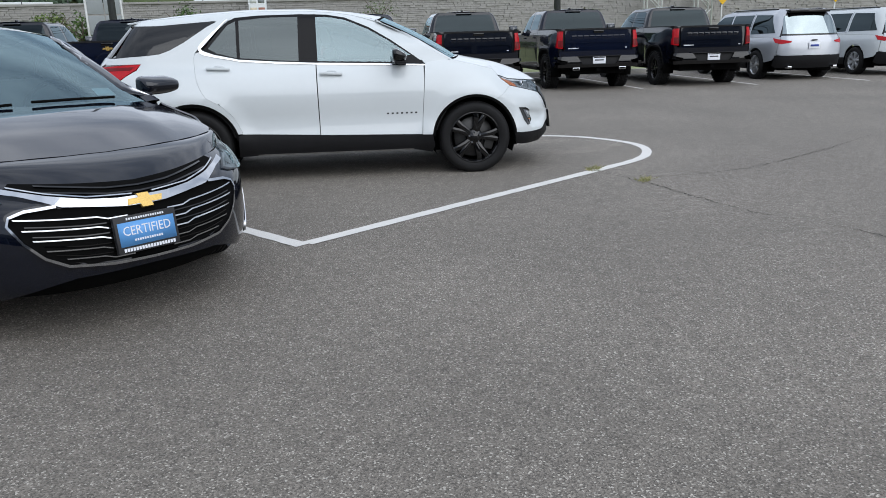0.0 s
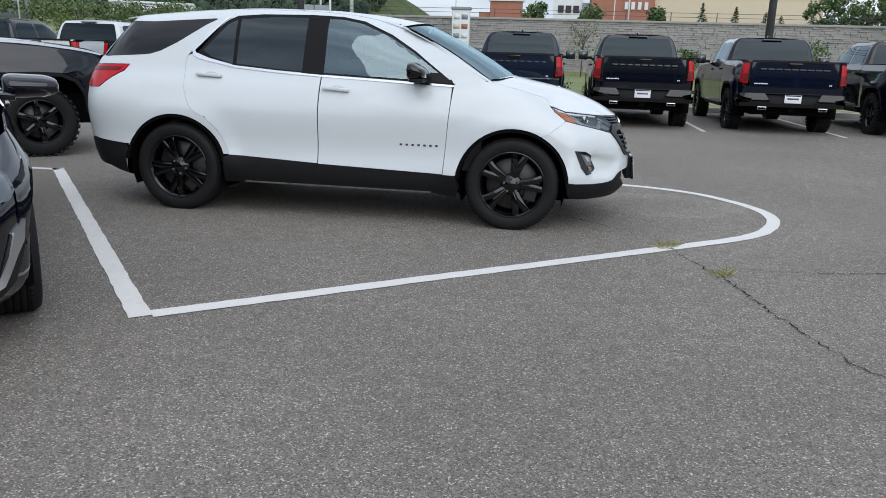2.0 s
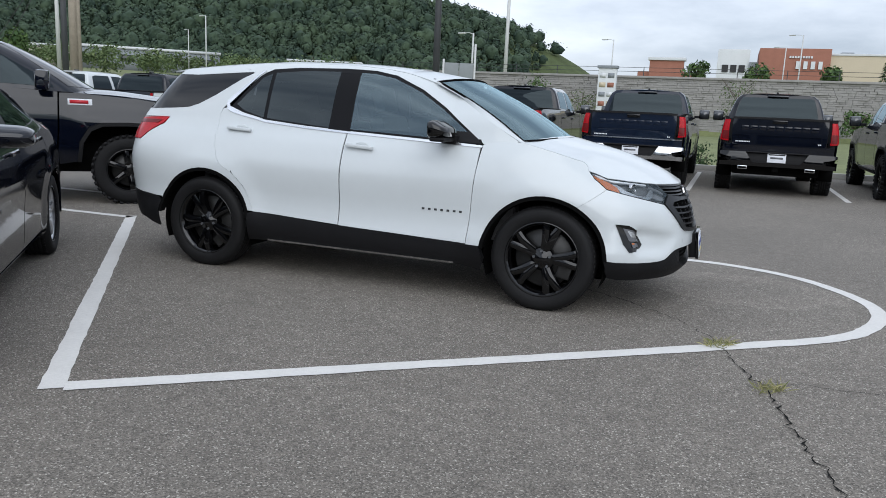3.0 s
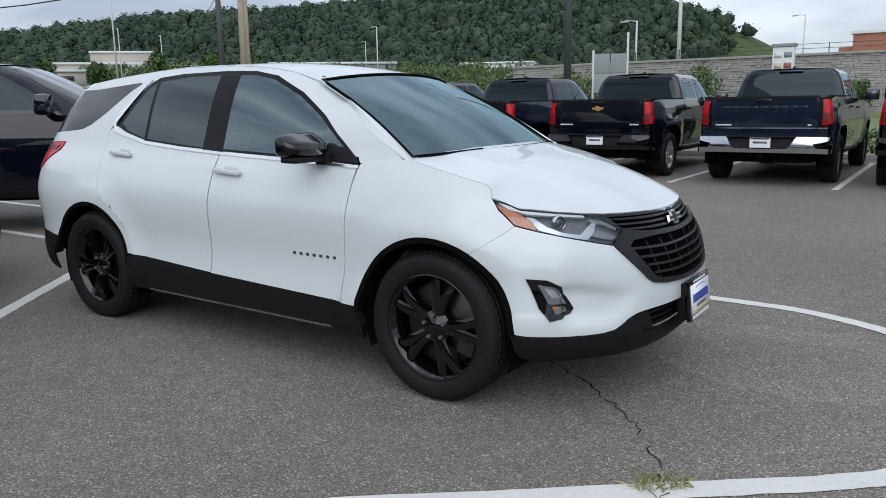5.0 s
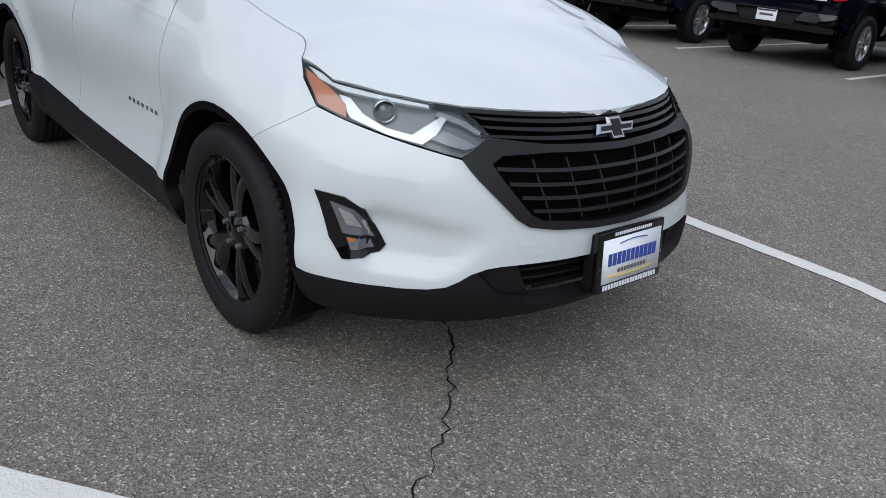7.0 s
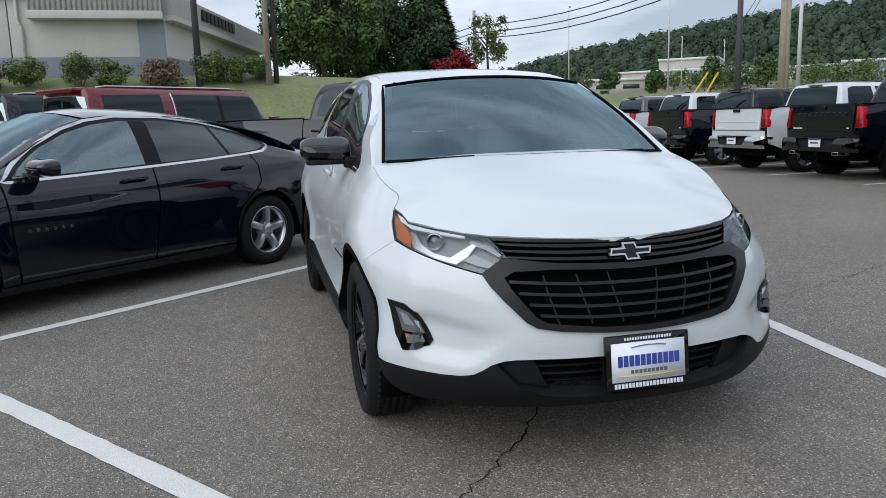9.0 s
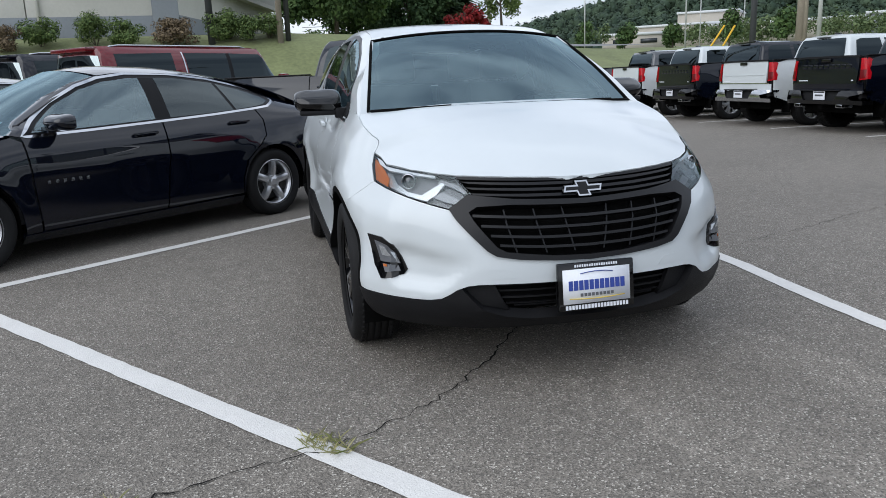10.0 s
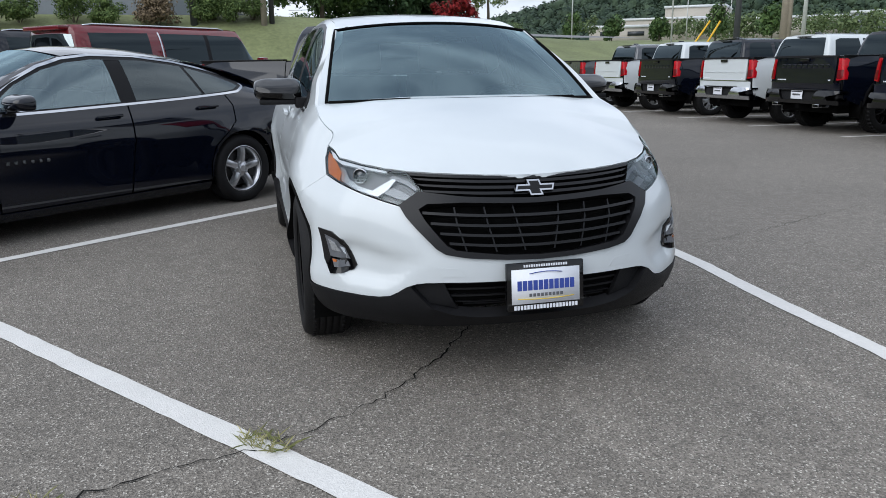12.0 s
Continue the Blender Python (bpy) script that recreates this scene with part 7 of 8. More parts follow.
def land(x, y):
    """The height of the ground outside the lot."""
    z = -0.06
    bank = smooth(-27, -36, x) * 4.0 + smooth(-44, -140, x) * 3.5
    near = smooth(-60, -44, x)
    z += bank * (1 - (0.25 + 0.37 * near) * smooth(6, 40, y)) * (1 - 0.5 * near * smooth(3, 13, y))
    z += smooth(17, 36, y) * 0.5 * smooth(-30, -15, x)
    if y > 38:
        z += 2.75 * smooth(-30, -19, x) * smooth(38.0, 38.8, y)
    z += smooth(60, 240, y) * 4.0 * smooth(-10, -60, x)
    return z


bm = bmesh.new()
def steps(*spans):
    out = []
    for a, b, n in spans:
        out += [a + (b - a) * i / n for i in range(n)]
    return out + [spans[-1][1]]
gx = steps((-2500, -300, 8), (-300, -60, 12), (-60, 60, 48), (60, 300, 8), (300, 2500, 6))
gy = steps((-2500, -100, 6), (-100, 10, 22), (10, 37.8, 14), (37.8, 39.0, 3), (39.0, 100, 14), (100, 400, 8), (400, 2500, 6))
vg = [[bm.verts.new((x, y, land(x, y))) for y in gy] for x in gx]
for i in range(len(gx) - 1):
    for j in range(len(gy) - 1):
        bm.faces.new((vg[i][j], vg[i + 1][j], vg[i + 1][j + 1], vg[i][j + 1]))
tagged(link("ground", bm, GRASS), "rough mown green grass rising beyond the parking lot", "ground", kind="structure")
KERB = mat("kerb_concrete", (0.42, 0.41, 0.38), 0.9, var=0.12, scale=3, bump=0.3)
tagged(link("kerb", boxed(-27, 45, 15.4, 15.55, -0.1, 0.14, bevel=0.02), KERB), "pale concrete kerb along the grass", "kerb", kind="structure")
tagged(link("kerb", boxed(-27.15, -27, -60, 15.55, -0.1, 0.14, bevel=0.02), KERB), "pale concrete kerb along the grass bank", "kerb", kind="structure")


def leaf_cloud(bm, centre, radius, n, size, squash=1.0, lumps=7, rng=random):
    """Many small leaf quads gathered in lumps, with gaps between."""
    cs = []
    for _ in range(lumps):
        a, h = rng.uniform(0, 2 * math.pi), rng.uniform(-0.75, 0.85)
        q = math.sqrt(max(0, 1 - h * h)) * rng.uniform(0.25, 0.72 if lumps < 20 else 0.95)
        cs.append((Vector((q * math.cos(a), q * math.sin(a), h * 0.68)), rng.uniform(0.28, 0.50) if lumps < 20 else rng.uniform(0.13, 0.32)))
    cs.append((Vector((0, 0, 0)), 0.55))
    for _ in range(n):
        c, r = rng.choice(cs)
        d = Vector((rng.gauss(0, 1), rng.gauss(0, 1), rng.gauss(0, 1))).normalized() * r * rng.uniform(0.55, 1.08)
        p = c + d
        p = Vector((p.x * radius, p.y * radius, p.z * radius * squash)) + centre
        nrm = (d.normalized() + Vector((rng.uniform(-0.7, 0.7), rng.uniform(-0.7, 0.7), rng.uniform(-0.3, 0.9)))).normalized()
        t = nrm.orthogonal().normalized()
        u = nrm.cross(t)
        a = rng.uniform(0, 6.28)
        t, u = t * math.cos(a) + u * math.sin(a), u * math.cos(a) - t * math.sin(a)
        s = size * rng.uniform(0.6, 1.3)
        bm.faces.new([bm.verts.new(p + t * s), bm.verts.new(p + u * s * 0.55), bm.verts.new(p - t * s), bm.verts.new(p - u * s * 0.55)])


def tree(x, y, h, r, leaf, label, n=1500, size=0.16, squash=1.0, z=None, lumps=11, girth=1.0):
    z = land(x, y) if z is None else z
    t = thing("tree", pose(x, y, z), label, "tree", "trees beyond the lot")
    bm = bmesh.new()
    trunk_h = h - r * squash * 1.1
    tube(bm, [(0, 0, -0.1), (0.03, 0.02, trunk_h * 0.5), (0.0, -0.04, trunk_h), (0.05, 0.0, h - r * squash * 0.5)], (0.035 * h * 0.45 + 0.04) * girth, 8, 0.03 * girth)
    for k in range(6):
        a = k * 1.05 + random.random()
        z0 = trunk_h * random.uniform(0.75, 1.05)
        tube(bm, [(0, 0, z0), (0.3 * r * math.cos(a), 0.3 * r * math.sin(a), z0 + 0.35 * r), (0.7 * r * math.cos(a), 0.7 * r * math.sin(a), z0 + 0.75 * r)], (0.045 + 0.004 * h) * girth, 6, 0.015 * girth)
    part("trunk", bm, BARK, t)
    bm = bmesh.new()
    leaf_cloud(bm, Vector((0, 0, h - r * squash)), r, n, size, squash, lumps)
    part("crown", bm, leaf, t, flat=True)
    return t


def conifer(x, y, h, r, leaf, label, n=700):
    z = land(x, y)
    t = thing("conifer", pose(x, y, z), label, "tree", "trees beyond the lot")
    part("trunk", tube(bmesh.new(), [(0, 0, -0.1), (0, 0, h * 0.9)], 0.12, 7, 0.02), BARK, t)
    bm = bmesh.new()
    for _ in range(n):
        f = random.random() ** 0.8
        a = random.uniform(0, 6.28)
        q = r * (1 - f) * random.uniform(0.45, 1.1) + 0.05
        p = Vector((q * math.cos(a), q * math.sin(a), h * (0.08 + 0.92 * f)))
        d = Vector((math.cos(a), math.sin(a), -0.35))
        s = 0.10 * h * random.uniform(0.5, 1.0) * (1.1 - 0.7 * f)
        u = Vector((-math.sin(a), math.cos(a), random.uniform(-0.4, 0.4)))
        bm.faces.new([bm.verts.new(p + d * s), bm.verts.new(p + u * s * 0.35), bm.verts.new(p - d * s), bm.verts.new(p - u * s * 0.35)])
    part("crown", bm, leaf, t, flat=True)


def bush(x, y, r, leaf, label, h=None, n=900):
    t = thing("bush", pose(x, y, land(x, y)), label, "bush", "bushes on the grass bank")
    h = h or r
    bm = bmesh.new()
    leaf_cloud(bm, Vector((0, 0, h * 0.85)), r * 1.05, n, 0.045 * r + 0.02, h / r, 16)
    part("foliage", bm, leaf, t, flat=True)
    bm = bmesh.new()
    for k in range(5):
        a = 1.26 * k
        tube(bm, [(0.06 * math.cos(a), 0.06 * math.sin(a), -0.05), (0.5 * r * math.cos(a), 0.5 * r * math.sin(a), h)], 0.02, 5, 0.008)
    part("stems", bm, BARK, t)


# stone retaining wall with a rail fence
WY, WX0, WX1, WH = 38.0, -20.0, 70.0, 3.42
wall = tagged(link("wall_north", boxed(WX0, WX1, WY + 0.12, WY + 0.8, 0.2, WH), STONE_BACK), "grey stone block retaining wall", "wall", kind="structure")
cap = tagged(link("wall_cap", boxed(WX0, WX1, WY - 0.05, WY + 0.85, WH, WH + 0.12, bevel=0.02), STONE), "flat stone cap on the retaining wall", "wall", kind="structure")
bm = bmesh.new()
rs = random.Random(11)
stone_bm = boxed(-0.5, 0.5, -0.5, 0.5, -0.5, 0.5, bevel=0.06)
stone_me = bpy.data.meshes.new("stone")
stone_bm.to_mesh(stone_me)
stone_bm.free()
stone_me.materials.append(STONE)
near_stones = 0
zc = 0.25
while zc < WH - 0.02:
    hh = min(rs.choice((0.10, 0.13, 0.17)), WH - zc)
    xx = WX0 + rs.uniform(0, 0.3)
    while xx < WX1 - 0.2:
        lw = rs.uniform(0.22, 0.58)
        y0 = WY + rs.uniform(0.0, 0.07)
        if zc > 1.3 and -8.5 < xx < 4.5 and near_stones < 300:
            o = new("stone", stone_me)
            o.parent = wall
            o.matrix_local = Matrix.Translation((xx + lw / 2, (y0 + WY + 0.13) / 2, zc + hh / 2)) @ Matrix.Diagonal((lw - 0.014, WY + 0.13 - y0, hh - 0.012, 1))
            near_stones += 1
        else:
            box(bm, xx + 0.007, xx + lw - 0.007, y0, WY + 0.13, zc + 0.006, zc + hh - 0.006)
        xx += lw
    zc += hh
tagged(part("stone_courses", bm, STONE, wall, flat=True), kind="stuff")
fence = thing("fence", pose(0, 0, 0), "dark metal rail fence on top of the stone wall", "fence")
post = boxed(-0.02, 0.02, -0.02, 0.02, 0, 0.5)
me_post = bpy.data.meshes.new("post")
post.to_mesh(me_post)
post.free()
me_post.materials.append(POLE_DARK)
for k in range(37):
    o = new("post", me_post)
    o.parent = fence
    o.matrix_local = pose(WX0 + 0.3 + k * 2.45, WY + 0.45, WH + 0.12)
for zz in (0.24, 0.46):
    part("rail", boxed(WX0, WX1, WY + 0.43, WY + 0.47, WH + 0.12 + zz, WH + 0.14 + zz), POLE_DARK, fence)

# light poles, utility poles, wires
def pole(name, x, y, h, r, material, label, arm=None, z=None, head=True):
    z = land(x, y) if z is None else z
    t = thing(name, pose(x, y, z), label, "pole", "poles")
    part("shaft", tube(bmesh.new(), [(0, 0, -0.2), (0, 0, h)], r, 12, r * 0.7), material, t)
    if arm is not None:
        dx, dy = math.cos(radians(arm)), math.sin(radians(arm))
        part("lamp_arm", tube(bmesh.new(), [(0, 0, h - 0.1), (dx * 0.5, dy * 0.5, h + 0.05), (dx * 1.1, dy * 1.1, h + 0.08)], r * 0.35, 6), material, t)
        part("lamp_head", boxed(-0.35, 0.35, -0.14, 0.14, -0.07, 0.05, bevel=0.03), POLE_GREY, t).matrix_local = pose(dx * 1.35, dy * 1.35, h + 0.06, 0, 0, arm)
    return t


pole("light_pole", -7.2, 18.7, 9.5, 0.13, POLE_DARK, "tall dark steel light pole on the grass strip", 200)
pole("light_pole", -25.5, 20.3, 9.5, 0.15, POLE_DARK, "tall dark steel light pole by the grass", 100)
pole("utility_pole", -37.1, 31.9, 12, 0.36, POLE_WOOD, "thick weathered wooden utility pole")
pole("utility_pole", -36.4, 31.6, 12, 0.12, POLE_WOOD, "slim wooden pole beside the thick one")
pole("light_pole", -62, 53.5, 12, 0.22, POLE_GREY, "pale grey concrete light pole", 30)
pole("light_pole", -20.8, 73, 13, 0.22, POLE_GREY, "pale grey steel light pole behind the wall", 20)
pole("light_pole", 7.75, 18.5, 9.5, 0.13, POLE_DARK, "tall dark steel light pole on the grass strip", 200)
pole("light_pole", -34, -3.25, 9, 0.17, POLE_DARK, "dark steel light pole in front of the grey building", 80)
pole("utility_pole", -34, 0.0, 11, 0.15, POLE_WOOD, "pale wooden utility pole on the bank")
pole("utility_pole", -34.2, 0.38, 11, 0.13, POLE_DARK, "dark wooden pole beside the pale one")
pole("utility_pole", -75, 23.2, 8.6, 0.24, POLE_WOOD, "wooden utility pole carrying black wires")
for x, y, h in ((-95, 43, 12), (-70, 43.5, 13), (-84, 22, 9), (-98, 26, 9), (-60, 74, 8), (-88, 105, 8), (-17, 51, 3.9), (-12, 88, 7.0), (9, 95, 8.4), (8, 110, 8.3), (-110, 70, 9), (-120, 85, 9)):
    pole("street_lamp", x, y, h, 0.09, POLE_GREY, "slender grey street lamp in the distance", 150)
wires = thing("overhead_wires", pose(0, 0, 0), "black overhead wires between utility poles", "wires")
for k, zz in enumerate((7.0, 6.3, 5.7)):
    a, b2 = Vector((-75, 23.2, zz + land(-75, 23))), Vector((-37.1, 31.9, zz + 4.5 + land(-37, 32)))
    for p, q in ((a, b2), (a, Vector((-150, 8, zz + 5))), (b2, Vector((20, 47, zz + 3)))):
        pts = [p.lerp(q, i / 10) - Vector((0, 0, 1.3 * math.sin(math.pi * i / 10))) for i in range(11)]
        part("wire", tube(bmesh.new(), pts, 0.05, 5), BLACK_WIRE, wires)

for gx_, gy_ in ((-40.4, 26.6), (-39.9, 27.3)):
    gz = land(gx_, gy_)
    guy = thing("guy_wire", pose(gx_, gy_, gz), "steel guy wire with a yellow plastic guard", "wire")
    top_end = Vector((-37.1 - gx_, 31.9 - gy_, 10.0))
    part("wire", tube(bmesh.new(), [(0, 0, -0.1), top_end], 0.02, 5), BLACK_WIRE, guy)
    part("guard", tube(bmesh.new(), [top_end * 0.02, top_end * 0.28], 0.06, 7), SIGN_YELLOW, guy)

# signs
sg = thing("pylon_sign", pose(-4.2, 36.4, 0.3), "white pylon sign with small coloured tenant panels", "sign")
part("sign_body", boxed(-0.48, 0.48, -0.2, 0.2, 0, 3.5, bevel=0.03), PALE, sg)
part("sign_cap", boxed(-0.55, 0.55, -0.26, 0.26, 3.5, 3.65, bevel=0.03), BUILD_GREY, sg)
for k in range(4):
    for j in (-1, 1):
        part("tenant_panel", boxed(j * 0.22 - 0.17, j * 0.22 + 0.17, -0.215, -0.20, 1.5 + 0.5 * k, 1.75 + 0.5 * k), (BUILD_GREY, TAN, PALE, BRICK_RED)[(k + j) % 4], sg)
bs = thing("road_sign", pose(-11.0, 31.5, land(-11, 31.5), 0, 0, 25), "grey road sign panels seen from behind", "sign")
for s in (-0.8, 0.8):
    part("sign_post", boxed(s - 0.05, s + 0.05, -0.05, 0.05, 0, 4.2 if s > 0 else 3.4), POLE_GREY, bs)
for k in range(2):
    for j in range(2):
        part("sign_panel", boxed(-0.75 + 0.76 * j, -0.03 + 0.76 * j, -0.08, -0.05, 1.4 + 0.95 * k, 2.28 + 0.95 * k, bevel=0.01), SIGN_BACK, bs)
for x, y in ((22.85, 36.0), (30.1, 36.0)):
    ys = thing("warning_sign", pose(x, y, land(x, y)), "yellow diamond warning sign on a post", "sign")
    part("sign_post", tube(bmesh.new(), [(0, 0, 0), (0, 0, 2.9)], 0.04, 8), POLE_GREY, ys)
    part("sign_plate", boxed(-0.38, 0.38, -0.015, 0.015, -0.38, 0.38, bevel=0.01), SIGN_YELLOW, ys).matrix_local = pose(0, -0.06, 2.75, 0, 45, 0)
    part("sign_bar", boxed(-0.05, 0.05, -0.02, 0.0, -0.2, 0.2), INK_BLACK, ys).matrix_local = pose(0, -0.08, 2.75, 0, 30, 0)

# the store above the wall
def block(parent, name, x0, x1, y0, y1, z0, z1, material, label=""):
    return part(name, boxed(x0, x1, y0, y1, z0, z1, bevel=0.05), material, parent, label)


st = thing("retail_store", pose(0, 120, 2.6), "red-brown and tan flat-roofed retail store above the wall", "building")
block(st, "brick_block", 4.9, 14.6, -0.6, 12, 0, 9.6, BRICK_RED)
block(st, "tan_wall", 14.6, 39.5, 0, 40, 0, 8.7, TAN)
block(st, "pale_wall", -1.0, 3.6, 1.0, 25, 0, 9.5, PALE)
block(st, "grey_pier", 3.6, 4.9, 0.5, 10, 0, 7.6, BUILD_GREY)
block(st, "roof_edge", 14.6, 39.6, -0.15, 40.1, 8.7, 9.0, PALE)
block(st, "roof_unit", 16.5, 18.2, 5, 9, 8.9, 9.6, BUILD_GREY)
block(st, "roof_unit", 22, 26, 5, 9, 8.9, 9.4, BUILD_GREY)
block(st, "entrance_recess", 8.2, 13.2, -0.75, -0.55, 0, 3.8, TAN)
block(st, "entrance_door", 9.6, 11.8, -0.85, -0.7, 0, 2.6, DARK_GLASS)
blocks(st, pose(11.8, -0.62, 7.2, 0, 0, -90), 4, 1.0, 0.55, 1.1, PALE, "sign_bar", 0.2)
blocks(st, pose(10.6, -0.62, 8.35, 0, 0, -90), 9, 0.36, 0.25, 0.30, PALE, "sign_bar", 0.15)
blocks(st, pose(1.4, 0.98, 6.6, 0, 0, -90), 3, 1.2, 0.9, 1.1, INK_BLACK, "sign_bar", 0.1)
st2 = thing("retail_store", pose(0, 130, 3.4), "small red-brown shop with a pale roofline", "building")
block(st2, "wall", -14, -5, 0, 14, 0, 5.6, BRICK_RED)
block(st2, "gable", -12, -6.5, -1, 1, 0, 7.4, BRICK_RED)
block(st2, "roof_edge", -12.3, -6.2, -1.3, 1.2, 7.4, 7.9, PALE)
block(st2, "low_wing", -22, -14, 1, 10, 0, 3.6, TAN)
for wx in (-13.2, -5.9):
    block(st2, "window", wx - 0.5, wx + 0.5, -0.08, 0.05, 1.0, 3.0, DARK_GLASS)

# steel lattice legs of a roadside sign, in front of the wall
for x, y in ((18.8, 36.6), (22.1, 36.9)):
    lm = thing("lattice_mast", pose(x, y, land(x, y)), "pale grey steel lattice leg of a roadside sign", "mast", "lattice legs")
    for cx, cy in ((-0.45, -0.25), (0.45, -0.25), (-0.45, 0.25), (0.45, 0.25)):
        part("leg", tube(bmesh.new(), [(cx, cy, -0.2), (cx, cy, 7.0)], 0.055, 8), POLE_GREY, lm)
    for k in range(7):
        for cy in (-0.25, 0.25):
            e = 0.45 if k % 2 else -0.45
            part("brace", tube(bmesh.new(), [(-e, cy, 0.2 + 0.95 * k), (e, cy, 1.1 + 0.95 * k)], 0.03, 6), POLE_GREY, lm)

# the grey building on the bank
gb = thing("dealership_building", pose(-48, -13.25, 4.0, 0, 0, 0), "grey and cream building with a ribbed metal fascia", "building")
FX = 8.5


def gwall(name, y0, y1, z0, z1, material, dx=0.0, thick=0.4):
    return part(name, boxed(FX - thick + dx, FX + dx, y0, y1, z0, z1, bevel=0.02), material, gb)


gwall("lower_band", -30, 8.1, -0.3, 1.15, BUILD_GREY, 0.03)
for k in range(7):
    gwall("wall_panel", 0.6 - 5.5 * (k + 1) + 0.03, 0.6 - 5.5 * k - 0.03, 1.15, 4.15, BUILD_CREAM)
gwall("wall_panel", 0.63, 6.8, 1.15, 4.15, BUILD_CREAM)
gwall("pier", 6.8, 8.15, -0.3, 3.05, BUILD_GREY, 0.10, 0.6)
part("downpipe", tube(bmesh.new(), [(FX + 0.1, 1.2, 0), (FX + 0.1, 1.2, 2.6), (FX + 0.1, 1.05, 3.0), (FX + 0.1, 1.05, 4.2)], 0.08, 8), BUILD_CREAM, gb)
gwall("fascia_back", 1.7, 8.1, 3.05, 5.2, FASCIA, 0.7, 1.1)
for k in range(26):
    y = 1.75 + k * 0.245
    part("fascia_rib", boxed(FX + 0.7, FX + 0.76, y, y + 0.10, 3.45, 5.2), FASCIA, gb)
part("fascia_edge", boxed(FX - 0.4, FX + 0.80, 1.65, 8.15, 3.02, 3.42, bevel=0.03), BUILD_CREAM, gb)
part("roof", boxed(-24, FX + 0.3, -30, 1.7, 4.15, 4.4), FASCIA, gb)
part("roof", boxed(-24, FX, 1.7, 8.1, 4.15, 4.6), FASCIA, gb)


def wing_wall(name, z0, z1, out, material):
    bm = bmesh.new()
    a, e, nn = Vector((FX, 8.15)), Vector((FX - 20.5, 13.5)), Vector((0.252, 0.967))
    lo = [bm.verts.new((*p, z)) for z in (z0, z1) for p in (a + nn * out, e + nn * out, e - nn * 0.4, a - nn * 0.4)]
    for q in ((0, 1, 5, 4), (1, 2, 6, 5), (2, 3, 7, 6), (3, 0, 4, 7), (4, 5, 6, 7), (3, 2, 1, 0)):
        bm.faces.new([lo[i] for i in q])
    bmesh.ops.recalc_face_normals(bm, faces=bm.faces)
    return part(name, bm, material, gb, flat=True)


wing_wall("fascia_wing", 3.3, 4.5, 0.5, FASCIA)
wing_wall("fascia_edge", 3.02, 3.3, 0.56, BUILD_CREAM)
wing_wall("wing_wall", 1.15, 3.02, 0.0, BUILD_CREAM)
wing_wall("wing_band", -0.3, 1.15, 0.03, BUILD_GREY)
blocks(gb, Matrix.Translation((FX - 20.5 * 0.395 + 0.252 * 0.52, 8.15 + 5.35 * 0.395 + 0.967 * 0.52, 3.95)) @ pose(0, 0, 0, 0, 0, 75.4), 9, 0.80, 0.52, 0.62, INK_BLACK, "sign_bar", 0.12)
# plain unseen building closing the lot's other side, made dark to deepen car reflections
sb = thing("showroom_building", pose(0, -42, 0), "unseen long building closing the lot, dark grey and glazed to deepen reflections", "building")
part("wall", boxed(-42, 44, -0.5, 0, 0, 6.2, bevel=0.03), BUILD_GREY, sb)
part("lower_band", boxed(-42, 44, 0.0, 0.05, 0, 1.2), BUILD_GREY, sb)
part("fascia", boxed(-42.3, 44.3, -0.3, 0.4, 5.2, 7.2, bevel=0.03), BUILD_GREY, sb)
for k in range(9):
    part("window", boxed(-38 + 8.4 * k, -30.2 + 8.4 * k, 0.02, 0.08, 0.3, 4.6), DARK_GLASS, sb)

for x, y, r, h, leaf in ((-33.6, -12.7, 0.6, 0.6, LEAF_BROWN), (-34, -11.4, 0.8, 0.75, LEAF), (-34, -9.1, 0.75, 0.8, LEAF), (-33.7, -7.8, 0.8, 0.7, LEAF), (-33.8, -5.5, 0.95, 0.7, LEAF_BROWN), (-34.2, -3.6, 0.75, 0.7, LEAF), (-34.4, -3.05, 0.75, 0.75, LEAF), (-34.2, -2.05, 0.75, 0.72, LEAF), (-34.4, -1.15, 0.72, 0.66, LEAF)):
    bush(x, y + 0.65, r * 1.22, LEAF_BUSH if leaf is LEAF else leaf, "rounded green shrub on the grass bank" if leaf is LEAF else "dry brownish shrub on the grass bank", h, 2800)
tree(-50, 4.4, 9.4, 4.4, LEAF, "large green deciduous tree with a broad ragged crown", 17000, 0.17, 1.1, None, 46)
tree(-55, 10.6, 9.0, 4.3, LEAF_DARK, "large dark green deciduous tree behind the bank", 16000, 0.17, 1.15, None, 46)
tree(-60, 7.4, 9.0, 4.6, LEAF, "tall green tree by the road", 13000, 0.2, 1.15, None, 40)
conifer(-60, 15.0, 10, 2.6, LEAF_DARK, "dark green spruce by the road", 3600)
conifer(-58, 13.2, 9.5, 2.6, LEAF_DARK, "dark green spruce among trees", 3600)
tree(-50, 13.8, 4.4, 1.8, LEAF_RED, "small tree with deep red leaves", 3200, 0.13, 1.0, None, 24)
tree(-55, 18.1, 7.2, 2.3, LEAF_LIGHT, "young light green tree beside the road", 2200, 0.13, 1.2, None, 26)
for k in range(0, 9, 2):
    tree(-104 + 3.4 * k, 47 + 1.8 * k + random.uniform(-1, 1), random.uniform(4.0, 6.0), 1.9, LEAF, "dark green bushy roadside tree", 1100, 0.26, 1.2)
